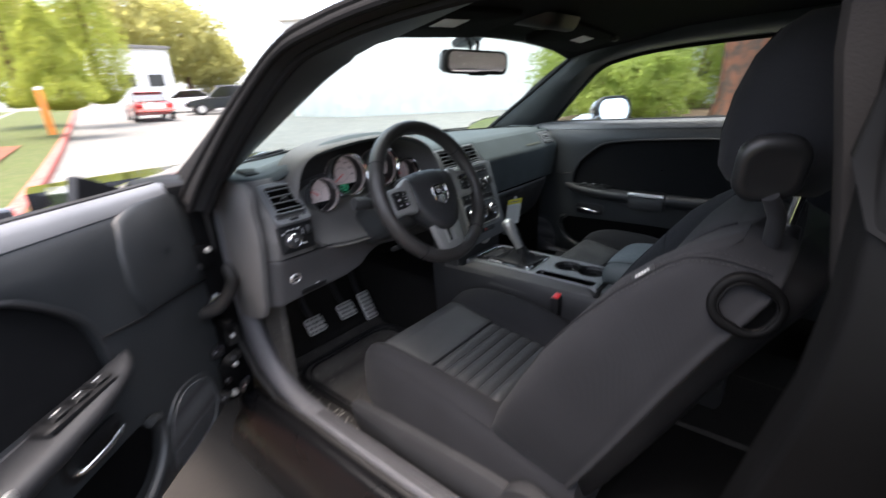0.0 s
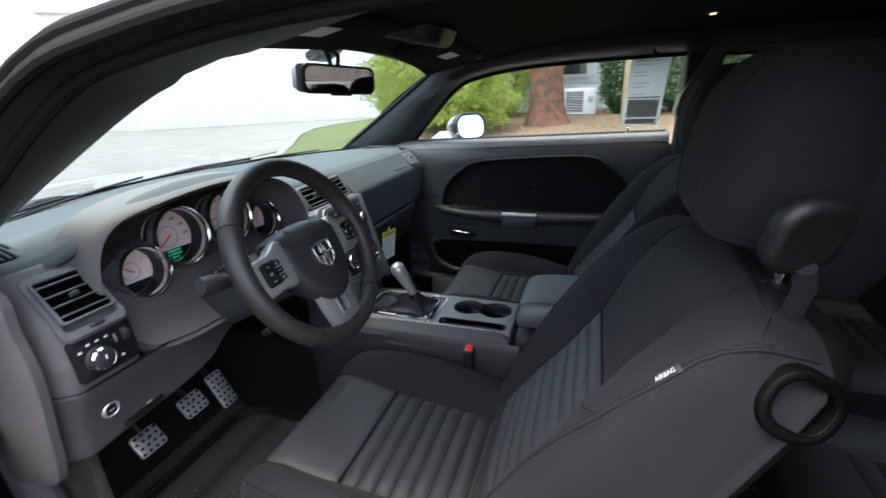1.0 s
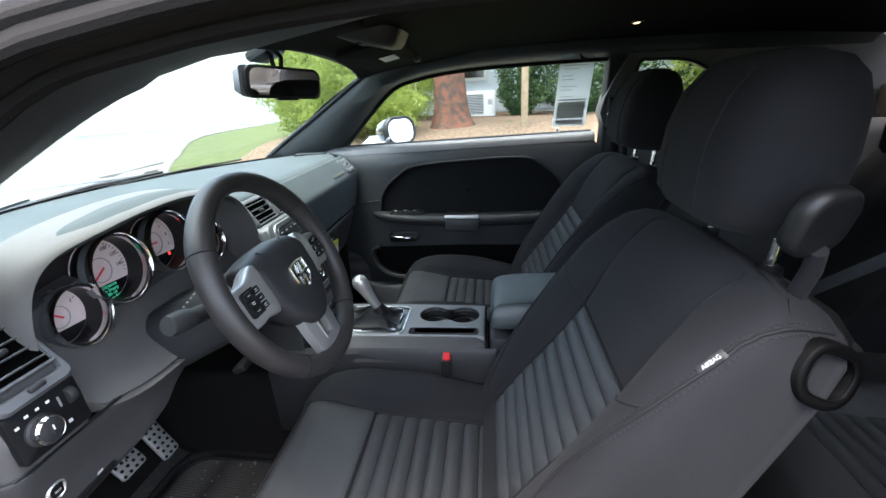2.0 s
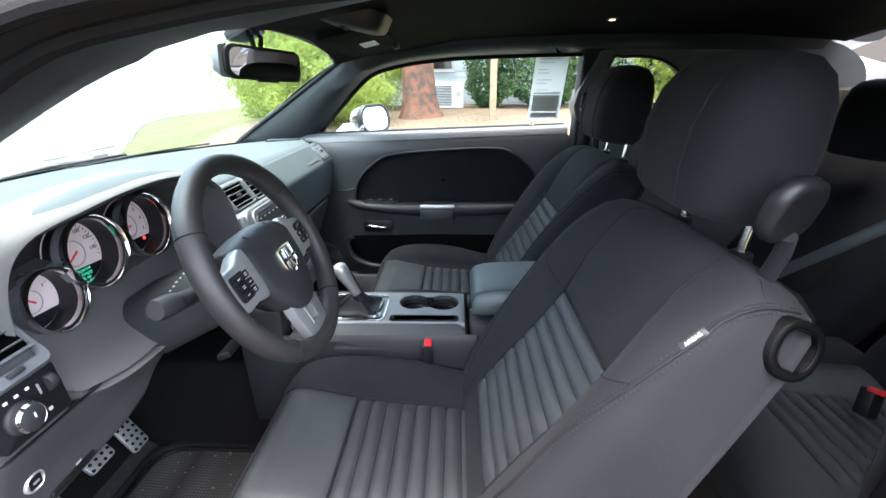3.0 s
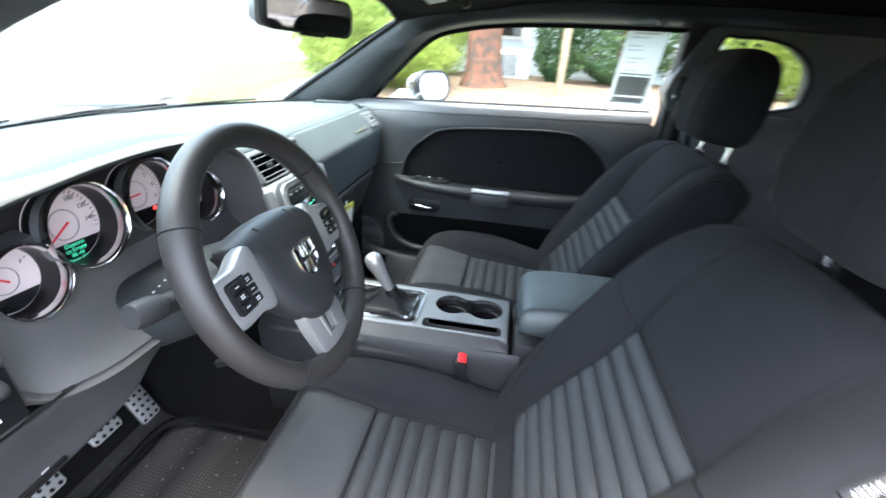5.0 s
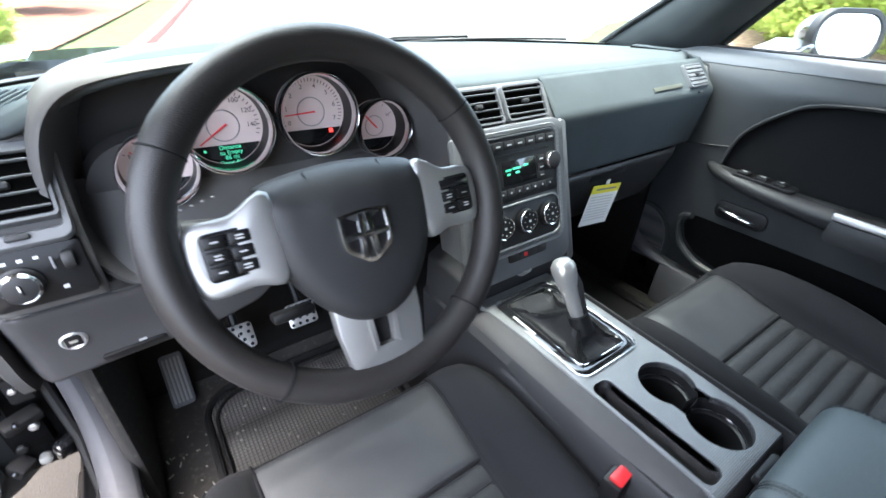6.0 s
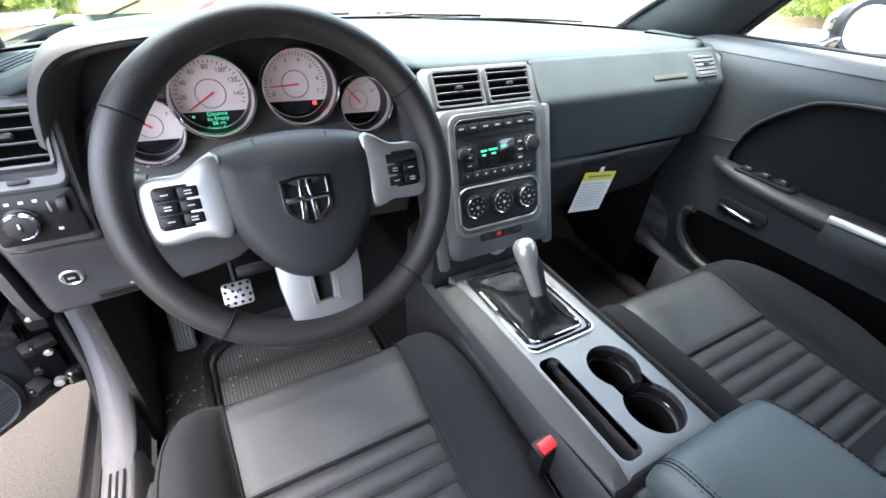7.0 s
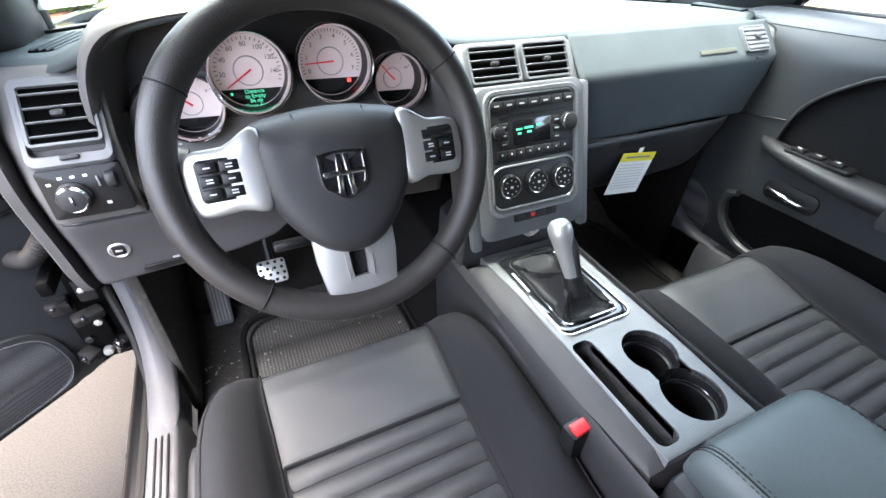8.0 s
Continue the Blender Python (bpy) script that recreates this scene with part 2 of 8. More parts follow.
M_DASH = mat("dash_soft_plastic", (0.061, 0.071, 0.075), 0.75, grain=(900, 0.25), spec=0.06)
M_SIDE = mat("grey_face_plastic", (0.094, 0.090, 0.088), 0.55, grain=(900, 0.25), spec=0.2)
M_PILLAR = mat("pillar_trim_plastic", (0.024, 0.027, 0.029), 0.36, grain=(900, 0.2), spec=0.5)
M_DOOR = mat("grained_door_plastic", (0.0225, 0.0246, 0.0264), 0.44, grain=(900, 0.2), spec=0.42)
M_KNEE = mat("charcoal_lower_plastic", (0.058, 0.056, 0.057), 0.55, grain=(900, 0.25), spec=0.2)
M_ROCKER = mat("satin_black_rocker_paint", (0.0050, 0.0050, 0.0056), 0.28, grain=(120, 0.05), spec=0.2)
# Matt black of the jamb; also stands for shade on left trim and pocket.
M_BLACKSHADE = mat("matt_black_and_shade", (0.0019, 0.0019, 0.0021), 0.55, grain=(60, 0.2), spec=0.08)
M_DARK = mat("dark_grained_plastic", (0.0238, 0.0238, 0.0252), 0.5, grain=(900, 0.2), spec=0.3)
M_SEAL = mat("matt_weatherstrip_rubber", (0.0105, 0.0098, 0.0098), 0.9, grain=(400, 0.35), spec=0.05)
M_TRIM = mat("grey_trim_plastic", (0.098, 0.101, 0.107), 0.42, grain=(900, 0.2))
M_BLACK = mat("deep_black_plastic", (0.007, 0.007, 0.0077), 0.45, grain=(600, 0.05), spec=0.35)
# Near-zero black that stands for the shade inside openings.
M_VOID = mat("cavity_shade_black", (0.0008, 0.0008, 0.0008), 0.95, grain=(50, 0.0), spec=0.02)
M_GLOSS = mat("gloss_black", (0.0112, 0.0112, 0.0126), 0.12, grain=(50, 0.0), coat=0.5)
M_CLOTH = mat("charcoal_seat_cloth", (0.0165, 0.0167, 0.0187), 0.85, grain=(1, 0), weave=(1500, 0.25, 0.6), sheen=0.03, spec=0.08)
M_RIB = mat("grey_ribbed_leatherette", (0.028, 0.029, 0.031), 0.47, grain=(1, 0), weave=(1000, 0.35, 1.0), sheen=0.02, spec=0.45)
M_LEATHER = mat("dark_leatherette", (0.036, 0.037, 0.0395), 0.46, grain=(1, 0), weave=(1500, 0.25, 0.7), spec=0.45)
M_BOOT = mat("creased_black_leather", (0.010, 0.010, 0.011), 0.5, grain=(300, 0.5), spec=0.25)
M_ARM = mat("smooth_teal_black_leather", (0.0644, 0.0784, 0.0798), 0.42, grain=(1, 0), weave=(1500, 0.22, 0.8), spec=0.5)
M_WHEEL = mat("wheel_leather", (0.0252, 0.0231, 0.0224), 0.45, grain=(800, 0.3), spec=0.4)
M_STITCH = mat("seam_thread", (0.014, 0.014, 0.0154), 0.8, spec=0.1)
M_THREAD = mat("grey_stitch_thread", (0.0098, 0.0098, 0.0112), 0.8)
M_SILVER = mat("satin_silver", (0.44, 0.436, 0.425), 0.40, metal=0.7, grain=(300, 0.03), spec=0.5)
M_CHROME = mat("chrome", (0.8, 0.8, 0.8), 0.16, metal=1.0, grain=(50, 0.0), blot=(9, 0.03))
M_STEEL = mat("brushed_steel", (0.66, 0.64, 0.61), 0.36, metal=0.65, grain=(500, 0.1))
M_PLATE = mat("woven_metal_trim", (0.235, 0.24, 0.245), 0.42, metal=0.55, grain=(1, 0), weave=(420, 0.6, 0.0))
M_RUBBER = mat("black_rubber", (0.0125, 0.0120, 0.0120), 0.62, grain=(400, 0.2), spec=0.22)
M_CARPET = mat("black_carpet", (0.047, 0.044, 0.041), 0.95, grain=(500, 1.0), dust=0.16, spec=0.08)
# Darker copy of the carpet for floor areas in shade.
M_SHADECARPET = mat("carpet_dark_for_shade", (0.0126, 0.0119, 0.0112), 0.95, grain=(500, 1.0), spec=0.05)
M_MAT = mat("rubber_cell_mat", (0.084, 0.078, 0.071), 0.42, dots=(130, 1.0), grain=(1, 0), dust=0.06)
M_LINER = mat("black_headliner", (0.0082, 0.0082, 0.0088), 0.95, grain=(1200, 0.4), spec=0.06)
M_PAINT = mat("black_car_paint", (0.0084, 0.0084, 0.0098), 0.1, coat=1.0, grain=(50, 0.0))
M_SILL = mat("grey_sill_plastic", (0.070, 0.070, 0.076), 0.50, grain=(900, 0.2), dust=0.04, spec=0.2)
M_DIAL = mat("white_dial", (0.5, 0.43, 0.43), 0.45, grain=(50, 0.0), blot=(30, 0.05), spec=0.3)
_d = M_DIAL.node_tree.nodes["Principled BSDF"]
_d.inputs["Emission Color"].default_value = (1.0, 0.80, 0.80, 1)
_d.inputs["Emission Strength"].default_value = 0.005
M_INK = mat("dial_ink", (0.05, 0.05, 0.06), 0.6)
M_RED = mat("red_plastic", (0.55, 0.02, 0.025), 0.4, grain=(300, 0.05))
M_NEEDLE = glow("red_needle", (0.55, 0.02, 0.03), 0.012)
M_GREEN = glow("green_display_segment", (0.10, 0.85, 0.45), 0.020)
M_LAMPRED = glow("red_warning_lamp", (1.0, 0.05, 0.04), 0.10)
M_AMBER = glow("amber_lamp", (1.0, 0.62, 0.32), 0.30)
M_PAPER = mat("white_paper", (0.78, 0.78, 0.76), 0.7, grain=(200, 0.05), blot=(20, 0.03))
M_KERBDUST = mat("pale_grit", (0.3, 0.28, 0.25), 0.9)
M_YELLOW = mat("yellow_card", (0.75, 0.66, 0.05), 0.6)
M_GREYINK = mat("grey_print", (0.22, 0.22, 0.23), 0.7)
M_LIGHTINK = mat("pale_print", (0.5, 0.5, 0.5), 0.6)
M_TABLE = mat("pale_grey_print", (0.56, 0.57, 0.56), 0.7)
M_MIRROR = mat("mirror_silver", (0.86, 0.87, 0.88), 0.01, metal=1.0, grain=(50, 0.0), blot=(9, 0.0))
M_METALGREY_IN = mat("dull_grey_rubber", (0.24, 0.235, 0.22), 0.6)
M_SHEET = mat("backlit_paper", (0.80, 0.80, 0.78), 0.7, grain=(200, 0.05), blot=(20, 0.03))
_t = M_SHEET.node_tree
_tb = _t.nodes.new("ShaderNodeBsdfTranslucent")
_tb.inputs["Color"].default_value = (0.80, 0.82, 0.80, 1)
_mx = _t.nodes.new("ShaderNodeMixShader")
_mx.inputs[0].default_value = 0.55
_out = [n for n in _t.nodes if n.bl_idname == "ShaderNodeOutputMaterial"][0]
_t.links.new(_t.nodes["Principled BSDF"].outputs[0], _mx.inputs[1])
_t.links.new(_tb.outputs[0], _mx.inputs[2])
_t.links.new(_mx.outputs[0], _out.inputs["Surface"])
M_SCREEN = glassy("green_tinted_windscreen", (0.68, 0.79, 0.785))
M_GLASS = glassy("clear_glass", (0.84, 0.94, 0.92))
M_TINT = glassy("tinted_glass", (0.75, 0.80, 0.78))
M_GRILLE = mat("perforated_grille", (0.072, 0.073, 0.076), 0.45, dots=(330, 0.5), grain=(1, 0))

# ---- the car's shell ----
def ws_base(x):
    return 0.86 - 0.6 * x * x


def header(x):
    k = (x / 0.6) ** 2
    return Vector((x, 0.09 + 0.04 * k, 1.315 - 0.037 * k))


def roof_z(x, y):
    return lerp(y, [(-1.70, 1.338), (-1.5, 1.366), (-1.1, 1.384), (-0.7, 1.388), (-0.3, 1.375), (0.0, 1.335), (0.12, 1.31)]) - 0.05 * abs(x / 0.6) ** 2.5


def floor_z(x, y):
    z = lerp(y, [(-1.3, 0.36), (-0.5, 0.33), (-0.4, 0.30), (0.3, 0.29), (0.50, 0.305), (0.66, 0.40), (0.82, 0.66)])
    return max(z, 0.50 - 0.2 * sstep(0.07, 0.16, abs(x)) * 1.05) if abs(x) < 0.16 else z


tagged(part("floor", sheet(56, 60, lambda u, v: Vector((-0.68 + 1.36 * u, -1.3 + 2.12 * v, floor_z(-0.68 + 1.36 * u, -1.3 + 2.12 * v)))), M_CARPET, smooth=60, thick=0.01),
       "dusty black carpet on the car floor", "floor", kind="structure")
tagged(part("ceiling", sheet(24, 40, lambda u, v: Vector(((u - 0.5) * 1.16, -1.55 + 1.65 * v + 0.03 * (2 * u - 1) ** 2 * v, roof_z((u - 0.5) * 1.16, -1.55 + 1.65 * v)))), M_LINER, smooth=60, thick=0.008),
       "black cloth headliner of the car roof", "ceiling", kind="structure")
tagged(part("roof", sheet(24, 30, lambda u, v: Vector(((u - 0.5) * 1.30, -1.55 + 1.70 * v, roof_z((u - 0.5) * 1.2, -1.55 + 1.65 * v) + 0.030 - 0.03 * abs(2 * u - 1) ** 4))), M_PAINT, smooth=60, thick=0.012),
       "gloss black painted car roof panel", "roof", kind="structure")


def pillar_rings(sx):
    st = [((0.715, 0.64, 0.965), (0.770, 0.33, 0.940)), ((0.703, 0.585, 0.995), (0.755, 0.285, 1.000)), ((0.655, 0.36, 1.140), (0.722, 0.165, 1.120)),
          ((0.607, 0.15, 1.270), (0.684, 0.045, 1.222)), ((0.580, 0.05, 1.303), (0.665, -0.06, 1.255)), ((0.560, -0.10, 1.320), (0.652, -0.20, 1.274)),
          ((0.550, -0.36, 1.330), (0.642, -0.40, 1.283)), ((0.545, -0.70, 1.336), (0.638, -0.70, 1.287)), ((0.545, -1.0, 1.334), (0.640, -1.0, 1.286)), ((0.57, -1.50, 1.322), (0.66, -1.50, 1.27))]
    if sx > 0:
        st[:6] = [((0.712, 0.60, 0.965), st[0][1]), ((0.701, 0.545, 1.005), st[1][1]), ((0.672, 0.330, 1.140), st[2][1]), ((0.630, 0.145, 1.255), st[3][1]), ((0.602, 0.065, 1.297), st[4][1]), ((0.570, -0.09, 1.319), st[5][1])]
    a = spline([p for p, _ in st], 4)
    b = spline([q for _, q in st], 4)
    kb = (0.02, 0.03, 0.034, 0.034, 0.028, 0.022, 0.014, 0.014, 0.014, 0.014) if sx > 0 else (0.02, 0.035, 0.057, 0.070, 0.064, 0.045, 0.014, 0.014, 0.014, 0.014)
    bulge = [v.x for v in spline([(v, 0, 0) for v in kb], 4)]
    rings = []
    for p, q in zip(a, b):
        k = bulge[len(rings)] - (0.006 if sx < 0 and len(rings) in (15, 16, 17) else 0.0)
        mid = (p + q) / 2 + Vector((-0.74, -0.25, -0.60)) * k
        o = q + Vector((0.046, -0.005, 0.010))
        t = p + Vector((0.014, 0.008, 0.014))
        ring = [p, p * 0.45 + mid * 0.6 - q * 0.05, mid, q * 0.45 + mid * 0.6 - p * 0.05, q, (q + o) / 2 - Vector((0, 0, 0.004)), o, (o + t) / 2 + Vector((0.010, 0, 0.006)), t, (t + p) / 2]
        rings.append([Vector((v.x * sx, v.y, v.z)) for v in ring])
    return rings


for sx, nm in ((1, "pillar_right"), (-1, "pillar_left")):
    rings = pillar_rings(sx)
    pil = thing(nm, (0.7 * sx, 0.3, 1.0), "dark grey trimmed windscreen pillar and roof rail", "pillar", kind="structure")
    part("trim_cover", lofted(rings), M_PILLAR if sx > 0 else M_DARK, pil, smooth=50)
    part("outer_skin", lofted([[Vector((v.x + sx * 0.005, v.y, v.z + 0.004)) for v in r[6:9]] + [Vector((v.x - sx * 0.01, v.y, v.z)) for v in r[6:9]][::-1] for r in rings]), M_PAINT if sx > 0 else M_SEAL, pil, "black outer skin of the pillar")
    part("door_seal", tubed([r[5] + Vector((-sx * 0.006, 0, -0.004)) for r in rings], 0.0085, 8), M_SEAL, pil, "soft black rubber door seal")
    part("drip_seal", tubed([r[6] + Vector((sx * 0.006, 0, 0.0)) for r in rings], 0.007, 8), M_SEAL, pil, "black rubber drip rail seal")
    part("weather_strip", tubed([(r[6] + r[7]) / 2 + Vector((sx * 0.006, 0, 0.003)) for r in rings], 0.007, 8), M_SEAL, pil, "ridged black weather strip")
    part("glass_edge_band", tubed([r[0] + Vector((0, 0.006, 0.004)) for r in rings[:16]], 0.008, 8), M_BLACK, pil)


def ws_point(u, v, lift=0.0):
    x0 = -0.728 + 1.456 * u
    a = Vector((x0, ws_base(x0), 0.985))
    b = header(x0 * 0.625 / 0.728)
    bow = 0.022 * math.sin(math.pi * v)
    return a.lerp(b, v) + Vector((0, 0.3 * bow, bow + lift))


screen = tagged(part("window_front", sheet(24, 14, ws_point), M_SCREEN, smooth=80, recalc=False), "clear curved windscreen glass", "window", kind="structure")
part("frit_band", sheet(40, 2, lambda u, v: ws_point(u, -0.006 + 0.022 * v, -0.004)), M_BLACK, screen, "black ceramic edge band of the windscreen", smooth=80, recalc=False, thick=0.002)
for u0 in (-0.014, 0.994):
    part("side_band", sheet(2, 24, lambda u, v, u0=u0: ws_point(u0 + 0.022 * u, v, -0.005)), M_BLACK, screen, smooth=80, recalc=False, thick=0.002)
part("upper_band", sheet(40, 2, lambda u, v: ws_point(u, 0.985 + 0.03 * v, -0.006)), M_BLACK, screen, smooth=80, recalc=False, thick=0.002)

# hood, wings and cowl outside
tagged(part("hood", sheet(30, 20, lambda u, v: Vector(((u - 0.5) * (1.72 - 0.06 * v * v), ws_base((u - 0.5) * 1.42) + 0.10 + (1.40 - 0.12 * (2 * u - 1) ** 2) * v, 0.965 - 0.10 * v - 0.09 * v * v - 0.035 * abs(2 * u - 1) ** 3 + 0.018 * math.exp(-((abs(u - 0.5) - 0.16) / 0.05) ** 2)))), M_PAINT, smooth=70, thick=0.01),
       "gloss black car hood with two raised scoops", "hood", kind="structure")
tagged(part("cowl", sheet(30, 3, lambda u, v: Vector(((u - 0.5) * 1.5, ws_base((u - 0.5) * 1.42) - 0.02 + 0.15 * v, 0.962 + 0.006 * v))), M_BLACK, smooth=70, thick=0.008),
       "black plastic cowl below the windscreen", "cowl", kind="structure")
for x0, x1, rise in ((-0.62, -0.02, 0.02), (0.05, 0.62, 0.02)):
    w = thing("windscreen_wiper", (x0, ws_base(x0), 0.98), "black windscreen wiper resting on the glass", "wiper", "wipers")
    pts = [Vector((x0 + (x1 - x0) * k, ws_base(x0 + (x1 - x0) * k) + 0.02 - 0.05 * math.sin(math.pi * k), 0.972 + rise * k + 0.008 * math.sin(math.pi * k))) for k in [i / 10 for i in range(11)]]
    part("blade", tubed(pts, 0.0035, 6), M_RUBBER, w)
    part("arm", tubed([pts[0] + Vector((0, 0.06, 0)), pts[2] + Vector((0, 0.03, 0.01)), pts[5] + Vector((0, 0.004, 0.008))], 0.005, 6), M_BLACK, w)
for sx, nm in ((-1, "fender_left"), (1, "fender_right")):
    def wing(u, v, sx=sx):
        y = 0.56 + 1.75 * v
        z = 0.25 + 0.70 * u
        return Vector((sx * (0.90 + 0.035 * math.sin(math.pi * u) - 0.09 * u ** 6), y, z - (0.06 * v + 0.09 * v * v) * u))
    tagged(part(nm, sheet(14, 20, wing), M_PAINT, smooth=70, thick=0.01), "gloss black front wing of the car", "fender", kind="structure")

# sills and hinge pillars
for sx, nm in ((-1, "sill_left"), (1, "sill_right")):
    s = thing(nm, (0.72 * sx, -0.2, 0.25), "grey plastic door sill over black painted rocker", "sill", kind="structure")
    prof = [(0.668, 0.29), (0.670, 0.398), (0.680, 0.420), (0.70, 0.425), (0.720, 0.422), (0.7285, 0.408), (0.726, 0.33), (0.70, 0.30)]
    path = [(-0.80, 0), (-0.5, 0), (-0.2, 0), (0.1, 0), (0.19, 0.001)]
    part("sill_trim", lofted([[Vector((sx * x, y, z + dz)) for x, z in prof] for y, dz in path]), M_SILL, s, "scuffed grey plastic sill trim", bevel=0.004)
    for k in range(3):
        gx = 0.691 + 0.0095 * k
        part("tread_groove", box(ID, (sx * gx, -0.22, 0.4255), (0.0035, 0.74, 0.003), 0.001), M_BLACK, s)
    rock = [(0.731, 0.25), (0.731, 0.400), (0.757, 0.402), (0.768, 0.388), (0.774, 0.33), (0.800, 0.30), (0.822, 0.24), (0.80, 0.17), (0.72, 0.17)]
    part("rocker", lofted([[Vector((sx * x, y, z)) for x, z in rock] for y in (-0.95, -0.5, 0.0, 0.46)]), M_ROCKER, s, "satin black painted rocker panel", bevel=0.006)
    part("sill_seal", tubed([Vector((sx * 0.7325, y, 0.410)) for y in (-0.8, -0.3, 0.2, 0.30)] + [Vector((sx * 0.742, 0.37, 0.47)), Vector((sx * 0.76, 0.42, 0.62)), Vector((sx * 0.762, 0.40, 0.95))], 0.008, 8), M_RUBBER, s)
    part("kick_trim", lofted([[Vector((sx * (0.672 + d), y + 0.03, z)), Vector((sx * (0.676 + d), y - 0.02, z + 0.01)), Vector((sx * (0.70 + d), y - 0.045, z + 0.012)), Vector((sx * (0.728 + d), y - 0.03, z + 0.006)), Vector((sx * (0.731 + d), y + 0.05, z)), Vector((sx * (0.70 + d), y + 0.06, z))]
                             for y, z, d in ((0.16, 0.411, 0), (0.22, 0.414, 0), (0.28, 0.428, 0.001), (0.335, 0.460, 0.003), (0.375, 0.510, 0.006), (0.40, 0.58, 0.010), (0.412, 0.68, 0.016), (0.415, 0.80, 0.020), (0.41, 0.95, 0.022))]), M_SILL, s, "grey kick panel trim", sub=2)
    part("hinge_pillar", box(ID, (sx * 0.80, 0.50, 0.70), (0.13, 0.20, 0.60), 0.02), M_BLACKSHADE, s, "black painted hinge pillar")
    # The passenger side takes the carpet colour darkened for shade.
    part("footwell_side", box(ID, (sx * 0.675, 0.50, 0.55), (0.02, 0.42, 0.52), 0.008), M_CARPET if sx < 0 else M_SHADECARPET, s, "black carpeted footwell side")
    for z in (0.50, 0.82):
        hb = part("door_hinge", box(ID, (sx * 0.80, 0.405, z), (0.055, 0.04, 0.07), 0.008), M_BLACKSHADE, s, "black painted door hinge")
        part("bolt", turned(axes((sx * 0.785, 0.386, z + 0.018), (1, 0, 0), (0, 0, 1)), [(0.0075, 0), (0.0075, 0.006), (0.005, 0.008)], 6), M_STEEL, hb)
        part("bolt", turned(axes((sx * 0.812, 0.386, z - 0.018), (1, 0, 0), (0, 0, 1)), [(0.0085, 0), (0.0085, 0.007), (0.006, 0.009)], 6), M_BLACK, hb)
    for k, (hx, hy, hz, a, b, c) in enumerate(((0.775, 0.39, 0.60, 0.03, 0.03, 0.05), (0.825, 0.385, 0.575, 0.035, 0.03, 0.03), (0.79, 0.375, 0.545, 0.05, 0.025, 0.02), (0.77, 0.39, 0.445, 0.03, 0.02, 0.04), (0.83, 0.39, 0.44, 0.03, 0.03, 0.025), (0.80, 0.385, 0.70, 0.02, 0.03, 0.06))):
        cl = part("hinge_bracket", box(pose(sx * hx, hy, hz, 8 * k, 0, 13 * k), (0, 0, 0), (a, b, c), 0.005), M_GLOSS if k % 2 else M_RUBBER, s, "black hinge bracket")
        part("bolt", turned(axes((sx * (hx + 0.004), hy - b / 2, hz + 0.004), (1, 0, 0), (0, 0, 1)), [(0.0055, -0.004), (0.0055, 0.004), (0.003, 0.006)], 6), M_STEEL if k in (0, 3) else M_GLOSS, cl)
    if sx < 0:
        part("wire_plug", turned(axes((-0.800, 0.398, 0.432), (1, 0, 0), (0, 0, 1)), [(0.009, -0.004), (0.0095, 0.005), (0.008, 0.010), (0.004, 0.012)], 18), M_METALGREY_IN, s, "pale plastic plug at the foot of the pillar")
    part("door_check", box(ID, (sx * 0.80, 0.37, 0.655), (0.02, 0.10, 0.03), 0.005), M_BLACKSHADE, s, "dark steel door check strap")

# wire conduit between body and open door
cond = thing("wire_conduit", (-0.79, 0.36, 0.74), "black corrugated rubber conduit by the hinge", "conduit")
cp = spline([(-0.742, 0.40, 0.775), (-0.755, 0.358, 0.758), (-0.775, 0.345, 0.730), (-0.805, 0.350, 0.700), (-0.835, 0.375, 0.69)], 14)
part("sleeve", tubed(cp, [0.0165 if i % 2 else 0.013 for i in range(len(cp))], 12), M_RUBBER, cond)

